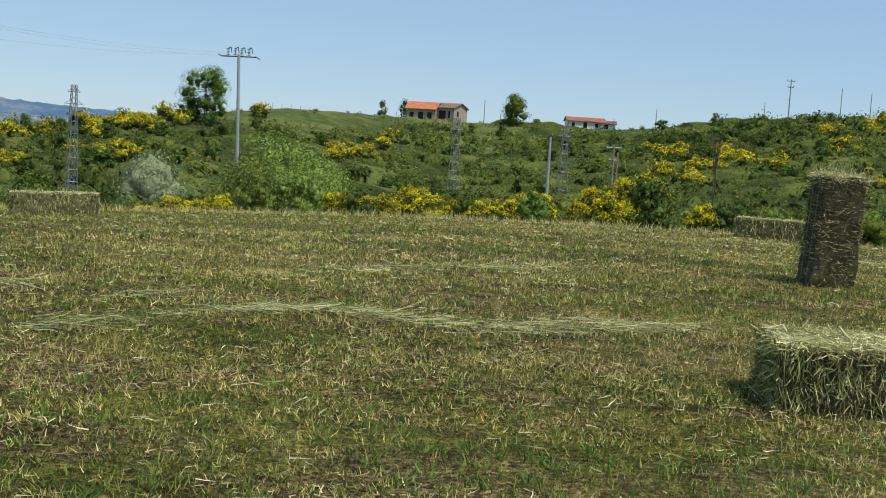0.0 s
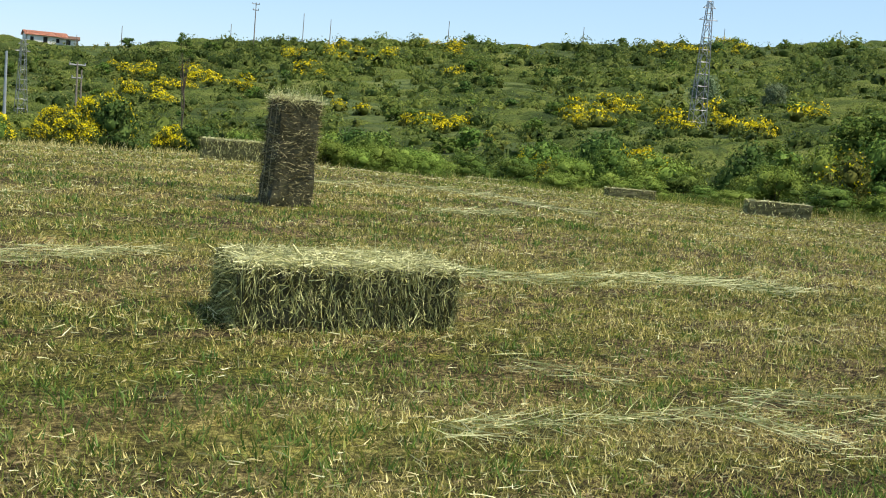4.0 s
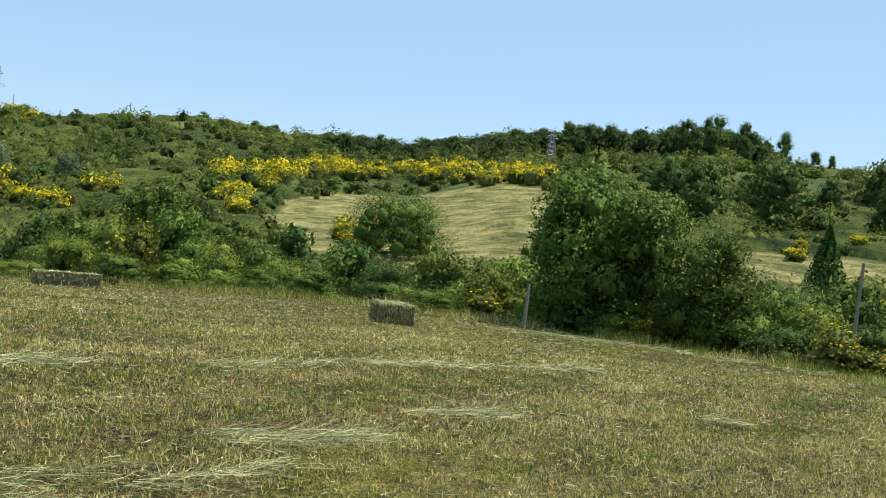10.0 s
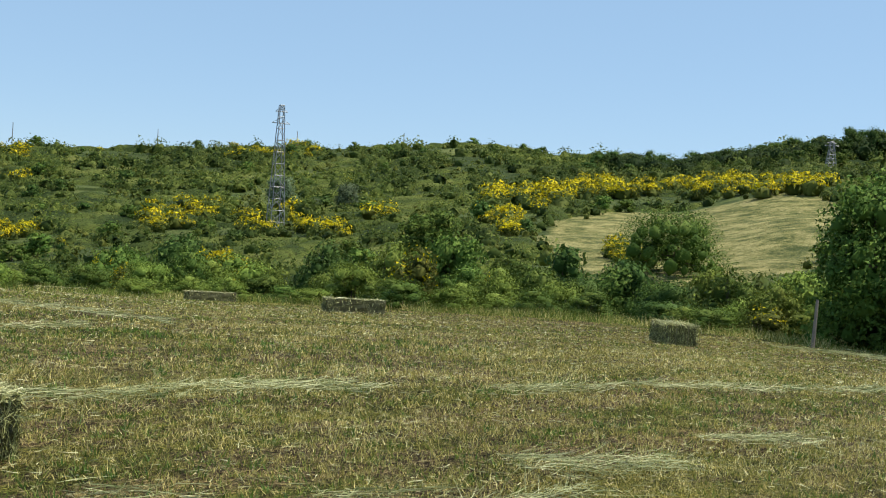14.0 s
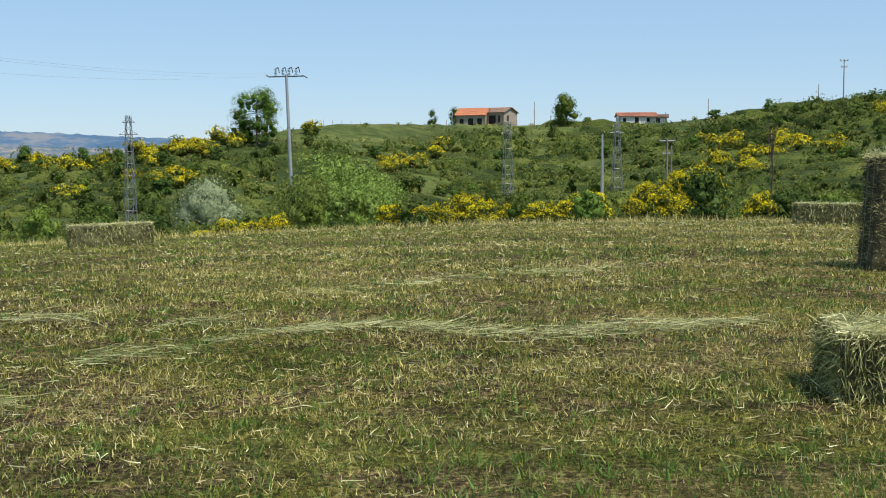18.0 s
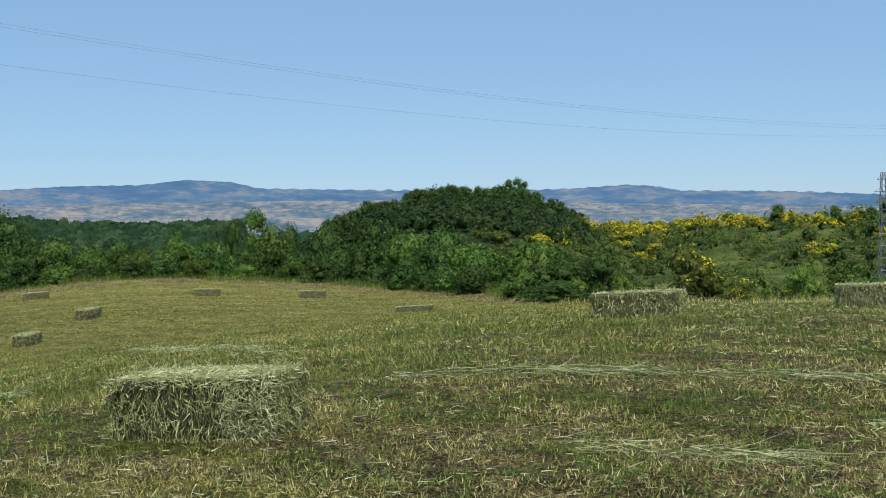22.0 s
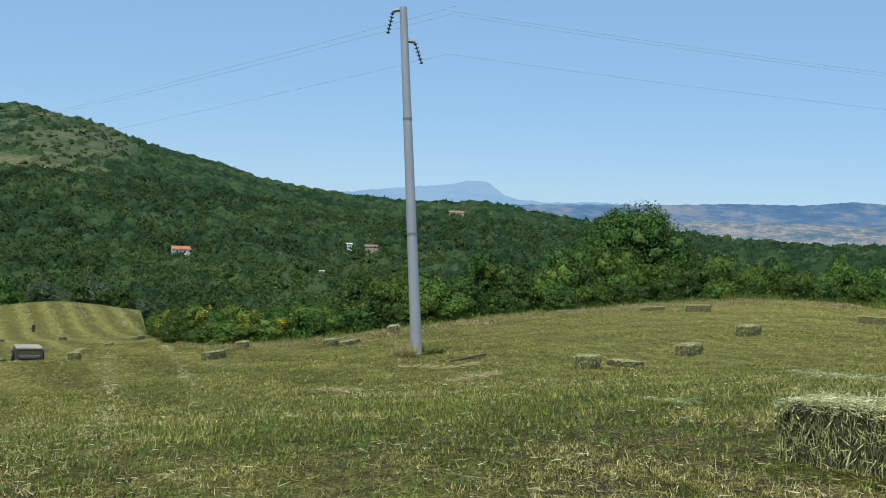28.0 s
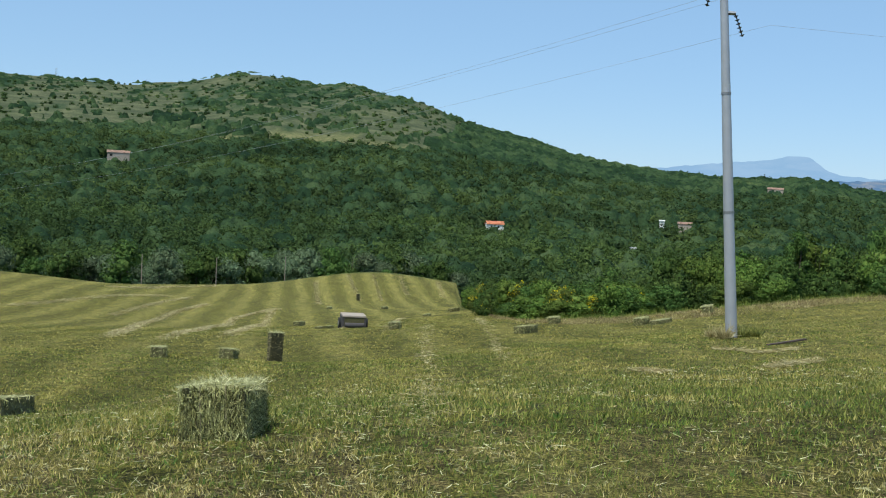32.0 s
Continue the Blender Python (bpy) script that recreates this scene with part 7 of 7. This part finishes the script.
def house(az, r, width, depth, height, rise, label, wall_mat, roof_mat, turn, holes_front, holes_side, lift=0.0):
    ob = thing("house", label, "house")
    for k, (length, holes, m4) in enumerate(((width, holes_front, pose(0, 0, 0)), (depth, holes_side, pose(width, 0, 0, 0, 0, 90)), (width, [], pose(width, depth, 0, 0, 0, 180)), (depth, holes_side, pose(0, depth, 0, 0, 0, -90)))):
        bm = bmesh.new()
        wall(bm, length, height, 0.3, holes)
        w = bm_part("wall", bm, wall_mat, ob)
        w.matrix_basis = m4
        for h in holes:
            # a dark panel in each opening paints the shade of the room behind
            bm = bmesh.new()
            x0, x1, z0, z1 = h
            box(bm, x0, x1, 0.22, 0.26, z0, z1)
            p = bm_part("window", bm, M_DARK, w, "dark panel standing in for the unlit room")
            bm = bmesh.new()
            box(bm, x0 - 0.08, x1 + 0.08, -0.06, 0.1, z0 - 0.1, z0)
            bm_part("sill", bm, wall_mat, p)
    for x in (0.02, width - 0.32):
        bm = bmesh.new()
        v = [bm.verts.new((x + dx, y, z)) for dx in (0, 0.3) for y, z in ((0, height), (depth, height), (depth / 2, height + rise))]
        bm.faces.new(v[:3][::-1])
        bm.faces.new(v[3:])
        for a, b in ((0, 1), (1, 2), (2, 0)):
            bm.faces.new((v[a], v[b], v[b + 3], v[a + 3]))
        bm_part("gable", bm, wall_mat, ob)
    for s in (0, 1):
        roof = new("roof")
        bm = bmesh.new()
        run = math.hypot(depth / 2 + 0.4, rise)
        box(bm, -0.4, width + 0.4, 0, run, 0.0, 0.08)
        bpy.data.objects.remove(roof)
        rp = bm_part("roof", bm, roof_mat, ob, "rows of terracotta tiles")
        ang = math.degrees(math.atan2(rise, depth / 2 + 0.4))
        rp.matrix_basis = pose(0, -0.4, height - 0.05, ang) if s == 0 else pose(width, depth + 0.4, height - 0.05, ang, 0, 180)
        for i in range(12):
            bm = bmesh.new()
            y0, y1 = run * i / 12, run * (i + 1.15) / 12
            v = [bm.verts.new(p) for x in (-0.42, width + 0.42) for p in ((x, y0, 0.082), (x, y1, 0.082), (x, y1, 0.11), (x, y0, 0.16))]
            for f in ((0, 1, 2, 3), (7, 6, 5, 4), (0, 4, 5, 1), (1, 5, 6, 2), (2, 6, 7, 3), (3, 7, 4, 0)):
                bm.faces.new([v[k] for k in f])
            bm_part("tile_course", bm, roof_mat, rp)
    bm = bmesh.new()
    box(bm, 0.05, width - 0.05, 0.05, depth - 0.05, -lift - 1.0, -0.003)
    bm_part("plinth", bm, M_STONE, ob)
    x, y = polar(az, r)
    zb = min(gz(x, y), gz(*polar(az - 1.2, r)), gz(*polar(az + 1.2, r)))
    ob.matrix_basis = Matrix.Translation((x, y, zb - 0.2 + lift)) @ Matrix.Rotation(radians(az + turn), 4, "Z") @ Matrix.Translation((-width / 2, -depth / 2, 0))
    return ob


door_w = [(0.8, 1.9, 0.3, 2.3), (3.0, 4.4, 0.1, 2.4), (5.4, 6.6, 0.1, 2.4)]
house(1.35, 301, 7.4, 8.2, 3.1, 2.0, "unfinished stone house with bright orange tiled roof", M_STONE, M_TILE, -12, door_w, [(1.2, 2.4, 0.8, 2.2), (4.0, 5.6, 0.1, 2.3)], 1.5)
house(0.1, 302, 6.2, 8.4, 2.9, 1.4, "stone wing of the house with brown tiled roof", M_STONE, M_TILE_OLD, -25, [(0.8, 1.5, 0.6, 2.2), (2.0, 4.0, 0.1, 2.2), (4.6, 5.2, 0.4, 2.2)], [(2, 3.4, 0.8, 2.2)], 1.5)
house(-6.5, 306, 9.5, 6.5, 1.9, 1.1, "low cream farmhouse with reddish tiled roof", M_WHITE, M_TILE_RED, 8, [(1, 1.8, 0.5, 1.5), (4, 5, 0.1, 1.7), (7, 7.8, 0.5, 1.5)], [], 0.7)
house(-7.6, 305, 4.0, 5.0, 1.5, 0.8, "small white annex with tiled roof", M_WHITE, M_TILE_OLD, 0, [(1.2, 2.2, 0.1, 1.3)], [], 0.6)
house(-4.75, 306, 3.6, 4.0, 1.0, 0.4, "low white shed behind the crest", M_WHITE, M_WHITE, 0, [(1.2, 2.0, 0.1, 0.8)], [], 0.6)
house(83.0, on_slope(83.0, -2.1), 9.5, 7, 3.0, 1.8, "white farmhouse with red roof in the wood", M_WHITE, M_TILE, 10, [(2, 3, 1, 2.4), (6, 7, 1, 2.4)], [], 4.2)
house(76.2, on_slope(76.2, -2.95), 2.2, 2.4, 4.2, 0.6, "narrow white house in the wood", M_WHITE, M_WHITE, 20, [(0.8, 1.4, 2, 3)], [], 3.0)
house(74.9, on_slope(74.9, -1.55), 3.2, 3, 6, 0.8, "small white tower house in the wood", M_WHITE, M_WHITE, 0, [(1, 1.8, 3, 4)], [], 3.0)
house(73.8, on_slope(73.8, -1.5), 9, 6, 4, 1.4, "pale stone barn in the wood", M_STONE, M_TILE_OLD, 0, [(2, 3, 1, 2.4)], [], 3.0)
house(69.7, on_slope(69.7, 0.55), 16, 9, 6, 2.0, "pale stone farm on the wooded ridge", M_STONE, M_TILE_OLD, 0, [(2, 4, 1, 3.4), (8, 10, 1, 3.4)], [], 3.0)
house(101.2, on_slope(101.2, 0.7), 17, 9, 4, 2.0, "pale farm building on the mountain flank", M_STONE, M_TILE_OLD, 0, [(2, 4, 1, 3)], [], 3.0)

# long pale tubes lying on the grass slope
for k, (a0, a1, el) in enumerate(((0.4, 2.3, -1.12), (0.7, 1.6, -1.22), (0.4, 1.9, -1.32))):
    bm = bmesh.new()
    p0, p1 = polar(a0, on_slope(a0, el)), polar(a1, on_slope(a1, el))
    beam(bm, (p0[0], p0[1], gz(*p0) + 0.5), (p1[0], p1[1], gz(*p1) + 0.5), 0.1, 6)
    ob = bm_part("water_pipe", bm, M_POLE)
    tagged(ob, "long pale grey pipe lying across the grassy slope", "pipe", "pale pipes")

# fence stakes at the hedge
for az, r, h in ((-63.9, 21.4, 0.85), (-79.2, 20.5, 1.9)):
    post(az, r, h, 0.09, "grey weathered fence stake at the hedge", "fence_stake", "stake", group="stakes at the hedge", lean=2)
# fence on the crest behind the pole
for i in range(12):
    post(4.2 + i * 0.45, 290 - 3.2 * i, 1.3, 0.12, "thin fence post on the grassy crest", "fence_post", "post", group="fence on the crest")


def baler(az, r):
    """A low baling machine: pale top plate on dark side frames, with a feed drum and two wheels."""
    ob = thing("baling_machine", "small dark baling machine with pale top on the lower field", "machine")
    bm = bmesh.new()
    box(bm, -0.72, 0.72, -0.9, 0.9, 0.72, 0.80)
    bmesh.ops.bevel(bm, geom=bm.edges[:], offset=0.02, segments=1)
    bm_part("top_plate", bm, M_STONE, ob, "pale dusty top plate")
    for x in (-0.74, 0.62):
        bm = bmesh.new()
        box(bm, x, x + 0.12, -0.88, 0.88, 0.05, 0.72)
        bm_part("side_frame", bm, M_CAB, ob)
    bm = bmesh.new()
    box(bm, -0.61, 0.61, -0.86, 0.8, 0.12, 0.715)
    bm_part("chamber", bm, M_BALE_BODY, ob, "dark hay packed in the chamber")
    bm = bmesh.new()
    beam(bm, (-0.58, -0.9, 0.3), (0.58, -0.9, 0.3), 0.26, 14)
    bm_part("feed_drum", bm, M_CAB, ob)
    for x in (-0.9, 0.78):
        bm = bmesh.new()
        beam(bm, (x, 0.1, 0.3), (x + 0.14, 0.1, 0.3), 0.6, 20)
        w = bm_part("wheel", bm, M_RUBBER, ob)
        bm = bmesh.new()
        beam(bm, (x - 0.01, 0.1, 0.3), (x + 0.15, 0.1, 0.3), 0.3, 14)
        bm_part("rim", bm, M_STEEL, w)
    x, y = polar(az, r)
    ob.matrix_basis = Matrix.Translation((x, y, gz(x, y) - 0.02)) @ Matrix.Rotation(radians(az + 6), 4, "Z") @ Matrix.Diagonal((0.85, 0.85, 1.0, 1))
    return ob


baler(89.93, 62)

# dark plank beside the field pole, and weeds at the pole's foot
bm = bmesh.new()
box(bm, -0.75, 0.75, -0.04, 0.04, 0, 0.035)
bmesh.ops.bevel(bm, geom=bm.edges[:], offset=0.012, segments=1)
ob = bm_part("timber_plank", bm, M_BARK)
x, y = polar(69.4, 28.6)
ob.matrix_basis = pose(x, y, gz(x, y) + 0.02, 0, -3, 69 + 55)
tagged(ob, "dark weathered timber plank lying on the mown field", "plank")
wr = np.random.RandomState(17)
for k, (da, dr, s) in enumerate(((0.35, -0.3, 0.45), (-0.5, 0.1, 0.4), (0.9, 0.2, 0.35), (-1.1, 0.3, 0.3))):
    x, y = polar(71.9 + da, 30 + dr)
    n = 420
    a, q = wr.uniform(0, 6.283, n), np.sqrt(wr.uniform(0, 1, n)) * 0.3 * s
    d = np.c_[np.cos(a) * 0.5, np.sin(a) * 0.5, np.ones(n)] + wr.normal(size=(n, 3)) * 0.3
    d /= np.linalg.norm(d, axis=1)[:, None]
    c1, q1 = strands(wr, np.c_[np.cos(a) * q, np.sin(a) * q, np.zeros(n)], d, wr.uniform(0.2, 0.75, n) * s, np.full(n, 0.016), 0.5)
    ob = new("weed_tuft", mesh_from("weed_tuft", c1, q1, M_REGROWTH if k % 2 else M_HAY_TAN))
    ob.matrix_basis = pose(x, y, gz(x, y) - 0.02)
    tagged(ob, "tall dry weeds round the foot of the field pole", "weed", "weeds at the pole")

# radio mast on the mountain skyline
lattice(104.1, 1880, 14, 2.4, 1.2, "thin radio mast on the mountain skyline", arms=())
